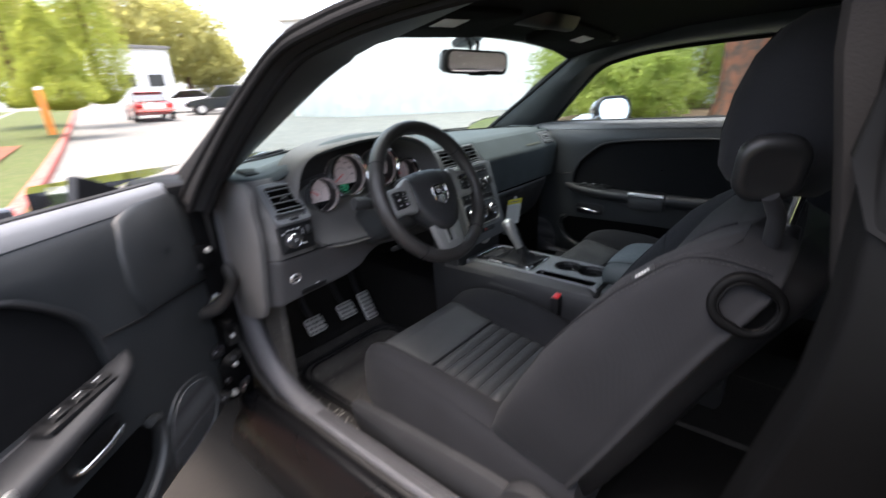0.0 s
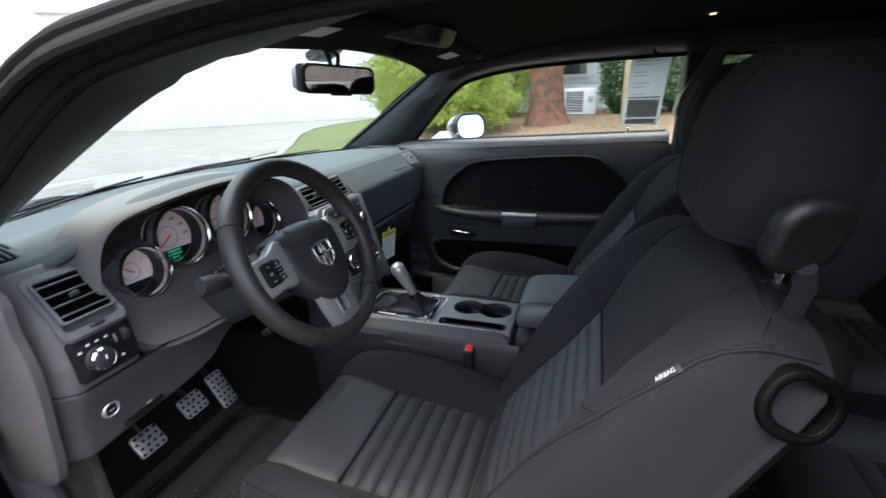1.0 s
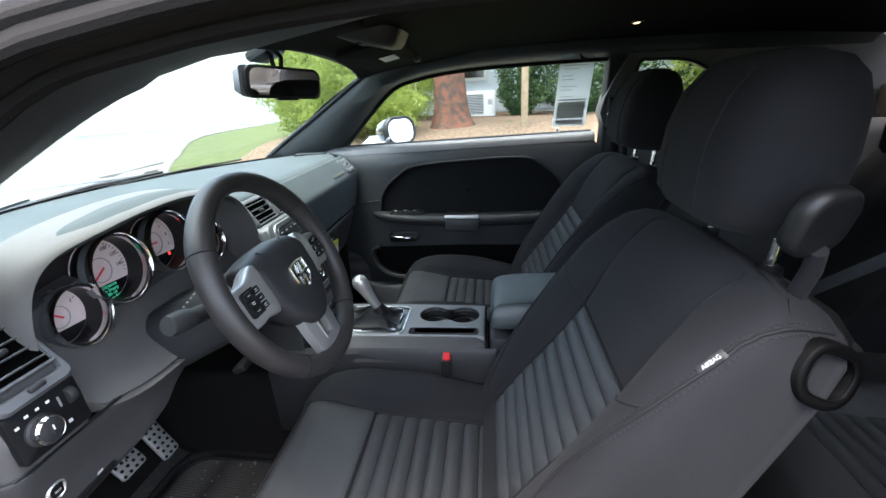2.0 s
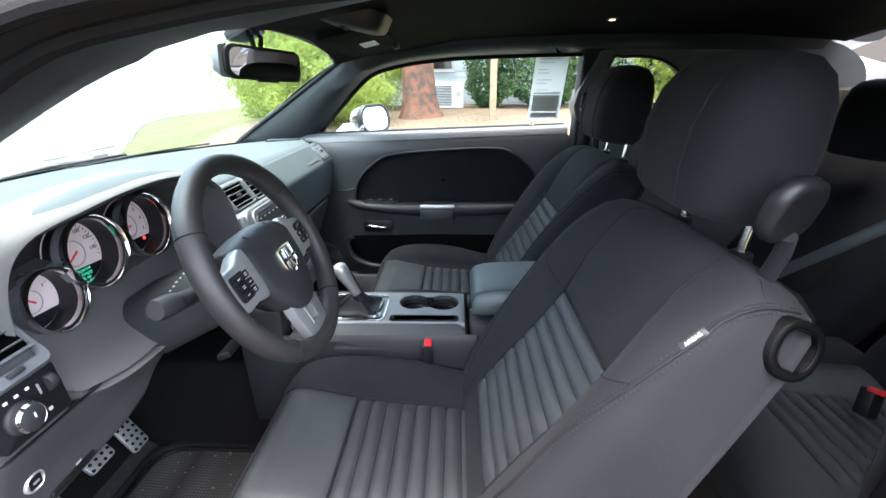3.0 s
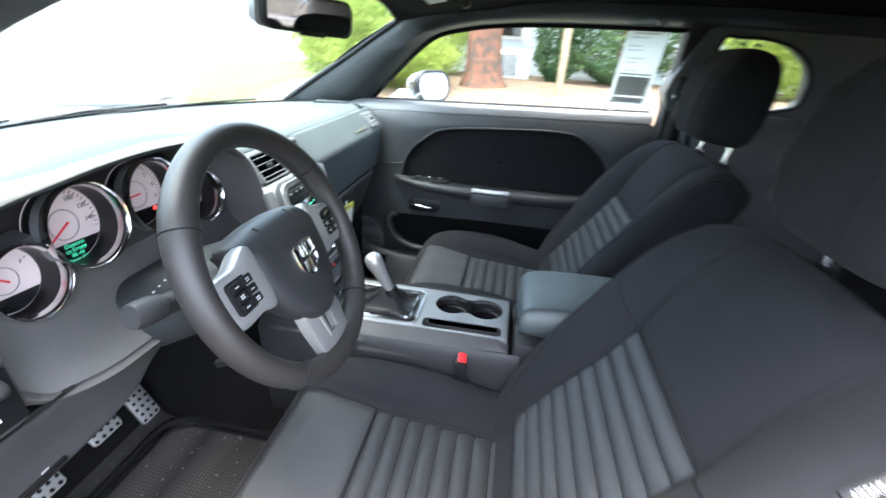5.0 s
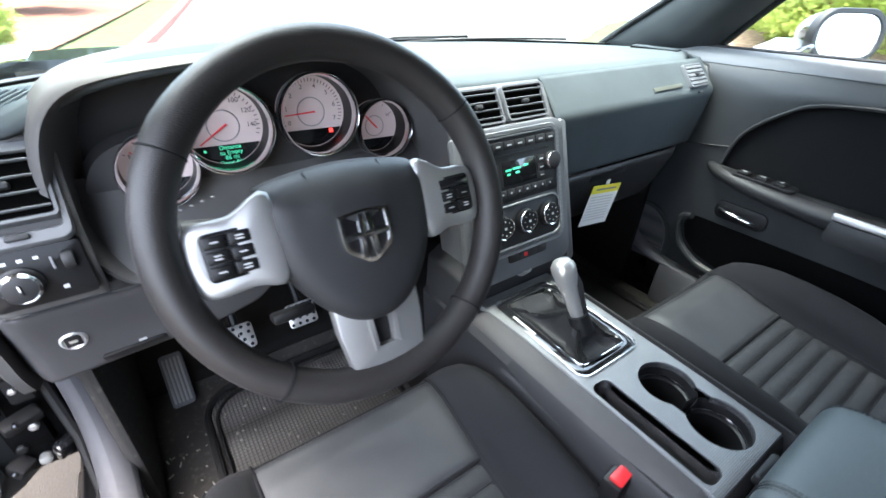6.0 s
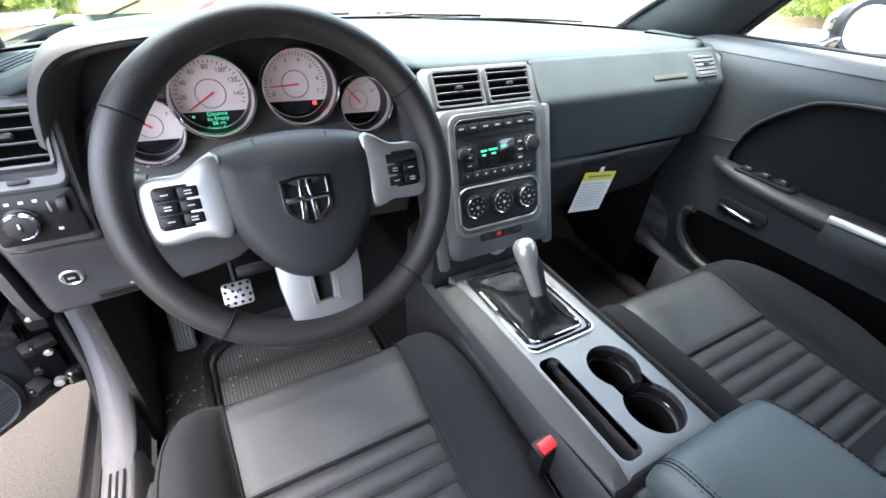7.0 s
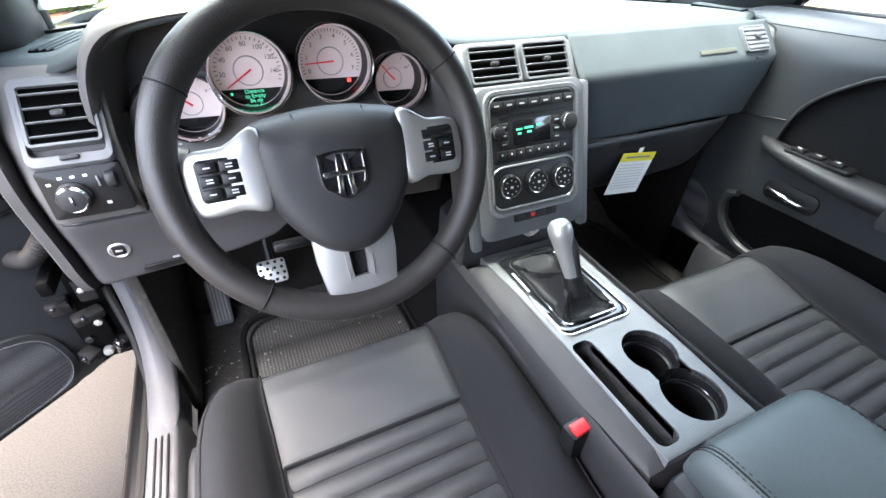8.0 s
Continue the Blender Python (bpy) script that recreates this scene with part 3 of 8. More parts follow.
# rear of the cabin
for sx, nm in ((-1, "quarter_left"), (1, "quarter_right")):
    q = thing(nm, (0.7 * sx, -1.1, 0.4), "dark rear quarter trim panel with small window", "quarter panel", kind="structure")
    # Left cover is blacker than its right twin: shade put into the colour.
    part("pillar_cover", lofted([[Vector((sx * x, y + yo, z)) for x, y in ((xi, -0.725), (xi + 0.03, -0.715), (xi + 0.075, -0.725), (xi + 0.075, -0.80), (xi, -0.795))]
                                for z, xi, yo in ((0.30, 0.70, 0.06), (0.70, 0.70, 0.045), (0.82, 0.70, 0.022), (0.92, 0.70, 0.002), (1.00, 0.695, -0.005), (1.07, 0.682, -0.004), (1.30, 0.632, 0.0))]), M_DARK if sx > 0 else M_BLACKSHADE, q, bevel=0.006)
    def trim(u, v, sx=sx):
        y = -0.78 - 0.80 * u
        z = 0.36 + 0.70 * v
        return Vector((sx * (0.70 - 0.10 * u * sstep(0.3, 1, u) - 0.05 * (1 - v) * math.sin(math.pi * u) - 0.02 * v ** 3), y, z))
    # Same trim on both sides: grey where lit, black where shaded.
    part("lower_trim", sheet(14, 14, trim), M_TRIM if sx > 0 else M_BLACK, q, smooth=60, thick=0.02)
    win = [(-0.815, 1.065), (-0.815, 1.255), (-0.86, 1.272), (-0.94, 1.270), (-1.01, 1.252), (-1.075, 1.205), (-1.10, 1.14), (-1.07, 1.082)]
    outer = [(-0.78, 1.03), (-0.78, 1.29), (-0.86, 1.31), (-1.05, 1.315), (-1.35, 1.315), (-1.56, 1.30), (-1.70, 1.20), (-1.66, 1.03)]
    wi, wo = spline([(a, b, 0) for a, b in win], 6, True), spline([(a, b, 0) for a, b in outer], 6, True)

    def side(y, z, o=0.0, sx=sx):
        return Vector((sx * (0.69 - 0.30 * (z - 1.03) + o), y, z))
    bm = bmesh.new()
    loft(bm, [[side(p.x, p.y) for p in wo], [side(p.x, p.y) for p in wi], [side(p.x, p.y, 0.05) for p in wi], [side(p.x, p.y, 0.08) for p in wo]], caps=False, wrap=True)
    # Right trim coloured as lit, left trim coloured as shaded.
    part("upper_trim", bm, M_TRIM if sx > 0 else M_BLACKSHADE, q, "grey trim round the quarter window" if sx > 0 else "", smooth=50)
    pane = part("pane", lofted([[side(p.x, p.y, 0.045) for p in wi], [side(p.x, p.y, 0.049) for p in wi]]), M_TINT, q, "tinted quarter window glass")
    pane.visible_shadow = False
    if sx < 0:
        part("pillar_seal", lofted([[Vector((-x - o, y - d, z)) for o, d in ((0.0, 0.0), (0.014, 0.006), (0.018, 0.03), (0.016, 0.11), (-0.02, 0.11), (-0.02, 0.01))] for x, y, z in ((0.715, -0.728, 0.96), (0.705, -0.716, 1.02), (0.695, -0.703, 1.10), (0.675, -0.688, 1.18), (0.655, -0.684, 1.25), (0.640, -0.684, 1.29))]), M_SEAL, q, "black rubber faced door pillar edge", smooth=50)
    part("pane_seal", tubed([side(p.x, p.y, 0.003) for p in wi], 0.006, 6, True), M_RUBBER, q)
    part("outer_panel", sheet(10, 10, lambda u, v, sx=sx: Vector((sx * (0.90 + 0.04 * math.sin(math.pi * v) - 0.16 * sstep(0.75, 1, v)), -0.80 - 1.3 * u, 0.25 + 0.80 * v))), M_PAINT, q, smooth=60, thick=0.01)


def rear_glass(u, v):
    x = (u - 0.5) * (1.34 + 0.06 * (1 - v))
    return Vector((x, -2.06 + 0.52 * v + 0.07 * (2 * u - 1) ** 2, 1.19 + 0.175 * v - 0.045 * abs(2 * u - 1) ** 2.5 * v))


rg = tagged(part("window_rear", sheet(16, 8, rear_glass), M_TINT, smooth=80, recalc=False), "tinted rear window glass", "window", kind="structure")
rg.visible_shadow = False
tagged(part("parcel_shelf", sheet(10, 6, lambda u, v: Vector(((u - 0.5) * 1.3, -2.04 + 0.44 * v, 1.18 - 0.02 * v))), M_CARPET, smooth=60, thick=0.02), "black carpeted parcel shelf", "shelf", kind="structure")
tagged(part("bulkhead", box(ID, (0, -1.62, 0.745), (1.3, 0.06, 0.83), 0.01), M_CARPET), "carpeted bulkhead behind the rear seat", "wall", kind="structure")
tagged(part("trunk_lid", sheet(12, 8, lambda u, v: Vector(((u - 0.5) * 1.62, -2.06 - 0.40 * v, 1.180 - 0.05 * v - 0.05 * abs(2 * u - 1) ** 3))), M_PAINT, smooth=70, thick=0.012), "gloss black trunk lid", "trunk lid", kind="structure")
# Extra dark sheets over the floor carpet, painting the shade away from the door.
tagged(part("rear_shade_sheet", sheet(30, 16, lambda u, v: Vector((-0.665 + 1.33 * u, -1.28 + 0.84 * v, floor_z(-0.665 + 1.33 * u, -1.28 + 0.84 * v) + 0.014))), M_SHADECARPET, smooth=60, thick=0.006), "carpet darkened for shade in the rear footwells", "carpet", kind="structure")
tagged(part("tunnel_shade_sheet", sheet(64, 16, lambda u, v: Vector(((-0.158 + 0.316 * u) * 1.08, 0.21 + 0.60 * v, floor_z(-0.158 + 0.316 * u, 0.21 + 0.60 * v) + 0.012))), M_SHADECARPET, smooth=60, thick=0.004), "carpet darkened for shade over the center tunnel", "carpet", kind="structure")
tagged(part("toe_shade_sheet", sheet(24, 12, lambda u, v: Vector((-0.665 + 0.50 * u, 0.535 + 0.28 * v, floor_z(-0.665 + 0.50 * u, 0.535 + 0.28 * v) + 0.014))), M_SHADECARPET, smooth=60, thick=0.006), "carpet darkened for shade under the pedals", "carpet", kind="structure")
tagged(part("toe_board", sheet(12, 6, lambda u, v: Vector((-0.68 + 1.36 * u, 0.80 + 0.06 * v, 0.60 + 0.36 * v))), M_SHADECARPET, smooth=60, thick=0.02), "black insulated firewall under the dashboard", "wall", kind="structure")

# bumpers and wheels
for y0, y1, nm in ((2.02, 2.36, "bumper_front"), (-2.38, -2.08, "bumper_rear")):
    cy = (y0 + y1) / 2
    tagged(part(nm, lofted([[Vector((x * (1 - 0.05 * k), cy + (y1 - y0) / 2 * (1 if cy > 0 else -1) * (1 - 0.35 * (x / 0.9) ** 4) * k, z)) for x in [-0.9 + 0.1 * i for i in range(19)]] + [Vector((x, cy - (y1 - y0) / 2 * (1 if cy > 0 else -1), z)) for x in (0.9, -0.9)] for z, k in ((0.26, 0.85), (0.40, 1.0), (0.62, 1.0), (0.82, 0.90))]), M_PAINT, smooth=50), "gloss black painted bumper of the car", "bumper", kind="structure")
chassis = thing("car_chassis", (0, -0.1, 0.0), "black underbody on four tyres with steel rims", "chassis")
part("underbody", box(ID, (0, -0.1, 0.235), (1.36, 4.2, 0.06), 0.02), M_RUBBER, chassis)
for sx in (-1, 1):
    for wy in (1.35, -1.62):
        mwh = axes((sx * 0.80, wy, 0.345), (0, sx, 0), (0, 0, 1))
        wh = part("wheel", turned(mwh, [(0.01, -0.02), (0.236, -0.02), (0.236, 0.02), (0.01, 0.02)], 30), M_STEEL, chassis)
        part("tyre", turned(mwh, [(0.24, -0.11), (0.325, -0.11), (0.345, -0.09), (0.345, 0.09), (0.325, 0.11), (0.24, 0.11)], 36), M_RUBBER, wh)
        part("rim", turned(mwh, [(0.238, 0.022), (0.238, 0.105), (0.215, 0.112), (0.19, 0.06), (0.05, 0.08), (0.01, 0.085)], 30), M_STEEL, wh, "steel wheel rim")

# ---- dashboard ----
dash = thing("dashboard", (0, 0.4, 0.65), "dark slate soft-touch dashboard across the cabin", "dashboard")
HOOD = [(-0.594, 0.848), (-0.611, 0.895), (-0.603, 0.975), (-0.575, 1.025), (-0.52, 1.048), (-0.42, 1.058), (-0.32, 1.056), (-0.235, 1.040), (-0.175, 1.005), (-0.140, 0.945), (-0.128, 0.875), (-0.150, 0.825), (-0.25, 0.806), (-0.37, 0.802), (-0.49, 0.804), (-0.560, 0.813)]


def hood_top(x):
    """Height of the instrument hood's lip."""
    return 0.2 * sum(lerp(x + d, HOODLINE) for d in (-0.03, -0.015, 0, 0.015, 0.03))


HOODLINE = [(-0.72, 0.99), (-0.625, 0.995), (-0.585, 1.030), (-0.52, 1.058), (-0.42, 1.068), (-0.32, 1.066), (-0.235, 1.050), (-0.175, 1.018), (-0.125, 0.995), (-0.10, 0.992), (0.72, 0.988)]


def top_edge_y(x):
    k = sstep(-0.625, -0.49, x) * (1 - sstep(-0.17, -0.11, x))
    return 0.262 * (1 - k) + 0.205 * k + 0.05 * sstep(0.60, 0.73, abs(x))


def dash_top(u, v):
    x = -0.725 + 1.45 * u
    y0, y1 = ws_base(x) - 0.006, top_edge_y(x)
    y = y0 + (y1 - y0) * v
    bump = (hood_top(x) - 0.988) * sstep(0.30, 0.98, v) 
    roll = 0.012 * sstep(0.93, 1.0, v) ** 2
    return Vector((x, y, 0.982 + 0.012 * math.sin(math.pi * v * 0.6) + bump - roll))


part("upper_pad", sheet(120, 40, dash_top), M_DASH, dash, "slate grey grained upper dash pad", smooth=60, thick=0.008)


def pad_z(x, y):
    """Height of the dash pad at a place."""
    v = (y - ws_base(x) + 0.006) / (top_edge_y(x) - ws_base(x) + 0.006)
    return dash_top((x + 0.725) / 1.45, v).z


def face_y(z):
    return lerp(z, [(0.62, 0.30), (0.66, 0.255), (0.75, 0.238), (0.80, 0.222), (0.86, 0.214), (0.92, 0.228), (0.97, 0.262), (1.0, 0.29)])


# instrument cowl
hood2 = spline([(a, b, 0) for a, b in HOOD], 6, True)
hc = Vector((-0.365, 0.93, 0))


def cowl_ring(k, y, dz=0.0):
    return [Vector((hc.x + (p.x - hc.x) * k, y + (0.03 * (1 - sstep(-0.61, -0.49, p.x)) * sstep(0.34, 0.24, y) if y < 0.33 else 0), hc.y + (p.y - hc.y) * k + dz)) for p in hood2]


bm = bmesh.new()
loft(bm, [cowl_ring(0.90, 0.340), cowl_ring(0.93, 0.300), cowl_ring(0.955, 0.26), cowl_ring(0.985, 0.225), cowl_ring(1.0, 0.207), cowl_ring(1.02, 0.200), cowl_ring(1.045, 0.204), cowl_ring(1.065, 0.222), cowl_ring(1.08, 0.26), cowl_ring(1.09, 0.30)], caps=False)
part("instrument_cowl", bm, M_SIDE, dash, "grained cowl round the instruments", smooth=60)

# face on the driver's side: side panel, knee panel
def side_face(u, v):
    x = -0.728 + 0.13 * u
    z = 0.812 + 0.183 * v
    return Vector((x, face_y(z) + 0.05 * (1 - sstep(0.0, 0.35, u)) ** 2, z))


def knee_face(u, v):
    x = -0.728 + 0.588 * u
    z0 = lerp(x, [(-0.72, 0.685), (-0.62, 0.694), (-0.50, 0.702), (-0.44, 0.714), (-0.41, 0.738), (-0.37, 0.752), (-0.14, 0.740)])
    z = z0 + (0.811 - z0) * v
    return Vector((x, face_y(z) + 0.012 * math.exp(-((x + 0.37) / 0.08) ** 2) + 0.05 * (1 - sstep(0.0, 0.35, (x + 0.728) / 0.13)) ** 2, z))


part("side_face", sheet(14, 40, side_face), M_SIDE, dash, "grey face panel beside the door", smooth=60, thick=0.006)
part("knee_panel", sheet(60, 24, knee_face), M_KNEE, dash, "dark grey knee panel under the column", smooth=60, thick=0.006)
part("under_panel", sheet(20, 6, lambda u, v: Vector((-0.70 + 0.56 * u, 0.262 + 0.40 * v, lerp(-0.70 + 0.56 * u, [(-0.72, 0.689), (-0.62, 0.698), (-0.50, 0.706), (-0.44, 0.718), (-0.41, 0.741), (-0.37, 0.755), (-0.14, 0.743)]) + 0.05 * v))), M_DARK, dash, smooth=60, thick=0.006)
part("panel_seam", tubed([Vector((-0.725 + 0.180 * k / 12, face_y(0.812) - 0.0005 + 0.05 * (1 - sstep(0.0, 0.35, k / 8.67)) ** 2, 0.812)) for k in range(13)], 0.0022, 6), M_BLACK, dash)
# end cap seen past the open door
for sx in (-1, 1):
    prof = [(0.255, 0.995), (0.232, 0.93), (0.225, 0.86), (0.245, 0.76), (0.262, 0.69), (0.30, 0.655), (0.44, 0.64), (0.52, 0.74), (0.55, 0.90), (0.52, 0.985)]
    ys = [(p.x, p.y) for p in spline([(a, b, 0) for a, b in prof], 4, True)]
    part("end_cap", lofted([[Vector((sx * (0.722 + d), y, z)) for y, z in ys] for d in (0.0, 0.012)] + [[Vector((sx * 0.739, 0.38 + (y - 0.38) * 0.94, 0.81 + (z - 0.81) * 0.94)) for y, z in ys]]), M_SIDE, dash, "smooth dash end cap", smooth=50)


def vent(parent, o, right, up, w, h, slats=4, vanes=True, proud=0.0105, label="black slatted air vent", shut=False):
    """An air vent: rim, dark throat, slats, a knob."""
    m = axes(o, right, up)
    bm = bmesh.new()
    hollow(bm, m, rrect(w + 0.009, h + 0.009, 0.006), rrect(w, h, 0.003), -0.004, proud, 0.003)
    rim = part("vent", bm, M_TRIM, parent, label)
    # Shallow throat; its black paints the shade of a deep vent.
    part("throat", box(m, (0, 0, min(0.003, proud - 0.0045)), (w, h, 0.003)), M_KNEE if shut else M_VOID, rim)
    for i in range(slats):
        v = -h / 2 + h * (i + 0.5) / slats
        part("slat", box(m @ pose(0, v, max(0.0055, proud - 0.002), -14, 0, 0), (0, 0, 0), (w - 0.001, h / slats - 0.0016 if shut else 0.0017, 0.0040 if shut else 0.0036), 0.0006), M_TRIM, rim)
    if vanes:
        for k in (-0.25, 0.25):
            part("vane", box(m, (k * w, 0, 0.002), (0.0015, h, 0.003)), M_DARK, rim)
        part("knob", box(m, (0, 0, 0.009), (0.014, 0.008, 0.010), 0.003), M_DARK, rim)
    return rim


vent(dash, (-0.647, 0.2455, 0.9455), (1, 0.0, 0), (0, 0.041, 0.050), 0.068, 0.068, 4, proud=0.0095)
bm = bmesh.new()
mv = axes((-0.648, 0.2405, 0.9405), (1, 0, 0), (0, 0.041, 0.050))
hollow(bm, mv, rrect(0.090, 0.112, 0.012), rrect(0.076, 0.080, 0.006), -0.006, 0.0035, 0.003)
part("vent_surround", bm, M_TRIM, dash, "grey raised vent surround")
part("vent_tab", box(mv, (0.0, -0.046, 0.004), (0.020, 0.006, 0.008), 0.002), M_DARK, dash)
vent(dash, (0.612, 0.232, 0.957), (1, 0.02, 0), (0, 0.056, 0.062), 0.070, 0.050, 5, proud=0.0065, label="grey shut air vent", shut=True)
part("vent_tab", box(axes((0.615, 0.207, 0.925), (1, 0.02, 0), (0, 0.056, 0.062)), (0, 0, 0.0), (0.018, 0.005, 0.006), 0.002), M_DARK, dash)

# light switch
sw = thing("light_switch", (-0.648, 0.214, 0.86), "black headlight switch panel with a round knob", "switch")
ms = axes((-0.648, 0.2105, 0.861), (1, 0.0, 0), (0, 0.006, 0.06))
part("switch_plate", plated(ms, rrect(0.088, 0.064, 0.004), -0.006, 0.003, 0.001), M_BLACK, sw, "gloss black switch plate")
kn = part("switch_knob", turned(ms @ pose(-0.014, -0.004, 0.002), [(0.019, 0), (0.019, 0.004), (0.0165, 0.006), (0.016, 0.016), (0.013, 0.018)], 32), M_DARK, sw, "black knob with a silver ring")
part("knob_ring", turned(ms @ pose(-0.014, -0.004, 0.017), [(0.0118, 0), (0.0150, 0.0022), (0.0172, -0.001)], 32, False), M_CHROME, kn)
part("grip", box(ms, (-0.014, -0.004, 0.020), (0.004, 0.012, 0.004), 0.0015), M_DARK, kn)
part("grip_mark", box(ms, (-0.014, -0.001, 0.0222), (0.0016, 0.006, 0.0006)), M_PAPER, kn)
part("dimmer_wheel", turned(ms @ pose(0.030, 0.012, 0.002, 0, 90, 0), [(0.010, -0.005), (0.011, -0.003), (0.011, 0.003), (0.010, 0.005)], 18), M_DARK, sw)
part("dimmer_mark", box(ms, (0.016, 0.012, 0.004), (0.0026, 0.014, 0.002), 0.0008), M_GREYINK, sw)
for k in range(4):
    part("print_mark", box(ms, (-0.034 + 0.013 * k, 0.021 - 0.006 * (k == 0), 0.0034), (0.0045, 0.0032, 0.0006)), M_PAPER, sw)
part("print_mark", box(ms, (0.018, -0.018, 0.0034), (0.005, 0.004, 0.0006)), M_LIGHTINK, sw)
bt = part("trunk_button", turned(axes((-0.655, 0.2385, 0.752), (1, 0, 0), (0, -0.1, 1)), [(0.0140, -0.004), (0.0140, 0.003), (0.0115, 0.0052), (0.0095, 0.003)], 24), M_STEEL, dash, "small silver ringed button")
part("button_face", box(axes((-0.655, 0.2365, 0.752), (1, 0, 0), (0, -0.1, 1)), (0, 0, 0.002), (0.0165, 0.0165, 0.002), 0.008), M_BLACK, bt)
part("button_mark", box(axes((-0.655, 0.2365, 0.752), (1, 0, 0), (0, -0.1, 1)), (0, 0, 0.0034), (0.0085, 0.0034, 0.0008), 0.0003), M_STEEL, bt)
hr = part("hood_release", plated(axes((-0.602, face_y(0.706) - 0.001, 0.706), (1, 0, 0.05), (0, -0.35, 1)), rrect(0.075, 0.012, 0.005), -0.002, 0.002, 0.001), M_BLACK, dash, "hood release handle")
part("print_mark", box(axes((-0.592, face_y(0.716) - 0.0005, 0.716), (1, 0, 0.05), (0, -0.35, 1)), (0, 0, 0.0004), (0.009, 0.004, 0.0008)), M_LIGHTINK, hr)

# small defroster grilles in the pad
for cx, cy, sgn in ((-0.640, 0.395, 1), (0.690, 0.395, -1)):
    md = axes((cx, cy, pad_z(cx, cy) + 0.001), (0.25, 0.97 * sgn, 0), (-0.97 * sgn, 0.25, 0))
    # The black plate paints the shade between the grille bars.
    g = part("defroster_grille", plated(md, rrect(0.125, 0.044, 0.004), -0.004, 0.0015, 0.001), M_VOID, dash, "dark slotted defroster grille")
    for k in range(5):
        part("grille_bar", box(md, (0, -0.018 + 0.009 * k, 0.002), (0.118, 0.0030, 0.004), 0.001), M_DASH, g)

# passenger face
def pass_face(u, v):
    x = 0.118 + 0.605 * u
    end = sstep(0.90, 1.0, u)
    z = lerp(v, [(0, 0.79), (0.60, 0.918), (0.66, 0.928), (1.0, 0.990)])
    y = lerp(v, [(0, 0.224), (0.50, 0.207), (0.60, 0.205), (0.66, 0.207), (1.0, 0.262)])
    return Vector((x - 0.05 * (1 - v) ** 1.5 * end, y + 0.055 * end ** 2, z + (0.03 * (1 - v)) * end))


part("passenger_face", sheet(40, 30, pass_face), M_DASH, dash, "slate grey creased passenger dash face", smooth=50, thick=0.006)


def glove(u, v):
    x = 0.122 + 0.565 * u
    z = 0.785 - 0.185 * v + 0.06 * sstep(0.75, 1, u) * v
    y = lerp(v, [(0, 0.225), (0.10, 0.225), (0.7, 0.262), (1.0, 0.33)])
    return Vector((x, y + 0.05 * sstep(0.8, 1.0, u) ** 2, z))


gb = part("glovebox", sheet(30, 14, glove), M_DARK, dash, "dark grey glovebox lid", smooth=50, thick=0.006)
part("glovebox_handle", box(axes((0.345, 0.2225, 0.768), (1, 0, 0.02), (0, -0.1, 1)), (0, 0, 0), (0.13, 0.018, 0.008), 0.003), M_BLACK, gb, "black recessed latch handle")
part("badge", box(axes((0.49, 0.2185, 0.944), (1, 0, 0.008), (0, 0.056, 0.062)), (0, 0, 0.0), (0.112, 0.010, 0.002), 0.001), mat("old_gold_badge", (0.080, 0.083, 0.070), 0.8, spec=0.1), dash, "narrow gold grey trim badge")
part("lower_dash", sheet(20, 6, lambda u, v: Vector((0.10 + 0.58 * u, 0.33 + 0.3 * v, 0.605 + 0.05 * v))), M_DARK, dash, smooth=60, thick=0.006)

# centre: vent pod, stack
mc = axes((0, 0.2365, 0.957), (1, 0, 0), (0, 0.034, 0.050))
vp = thing("vent_pod", (0, 0.24, 0.93), "grey twin air vent housing in the dash", "air vent")
bm = bmesh.new()
plate(bm, mc, [(-0.128, -0.052), (0.128, -0.052), (0.132, -0.045), (0.118, 0.030), (0.108, 0.038), (-0.108, 0.038), (-0.118, 0.030), (-0.132, -0.045)], -0.03, -0.001, 0.004)
part("pod_body", bm, M_TRIM, vp, "grey raised pod body")
for sx in (-1, 1):
    vent(vp, tuple(mc @ Vector((sx * 0.052, -0.002, 0.001))), (1, 0, 0), (0, 0.034, 0.050), 0.088, 0.054, 4)
    part("vent_tab", box(mc, (sx * 0.052, -0.041, 0.002), (0.024, 0.005, 0.008), 0.002), M_DARK, vp)

mst = axes((-0.003, 0.1485, 0.813), (1, 0, 0), (0, 0.060, 0.19))
stack = thing("center_stack", (0, 0.14, 0.69), "dark grey center stack with metal bezel", "center stack")
out = rrect(0.222, 0.262, 0.022)
part("stack_body", lofted([[mst @ Vector((x * 1.05, y * 1.0, -0.10)) for x, y in out], [mst @ Vector((x * 1.03, y * 1.0, -0.012)) for x, y in out], [mst @ Vector((x, y * 0.99, -0.002)) for x, y in out], [mst @ Vector((x * 0.97, y * 0.97, 0.0)) for x, y in out]]), M_TRIM, stack)
bm = bmesh.new()
hollow(bm, mst @ pose(0, 0.018, 0), rrect(0.190, 0.212, 0.020), rrect(0.174, 0.196, 0.017), -0.003, 0.0045, 0.002)
part("metal_bezel", bm, M_PLATE, stack, "woven-look grey metal bezel")
part("bezel_lip", tubed([mst @ Vector((x, y + 0.018, 0.004)) for x, y in rrect(0.170, 0.192, 0.017)], 0.0014, 6, True), M_TRIM, stack)
stereo = thing("car_stereo", tuple(mst @ Vector((0, 0.06, 0))), "black car stereo with green lit display", "car stereo")
part("faceplate", plated(mst @ pose(0, 0.060, 0), rrect(0.168, 0.108, 0.005), -0.004, 0.0032, 0.001), M_DARK, stereo)
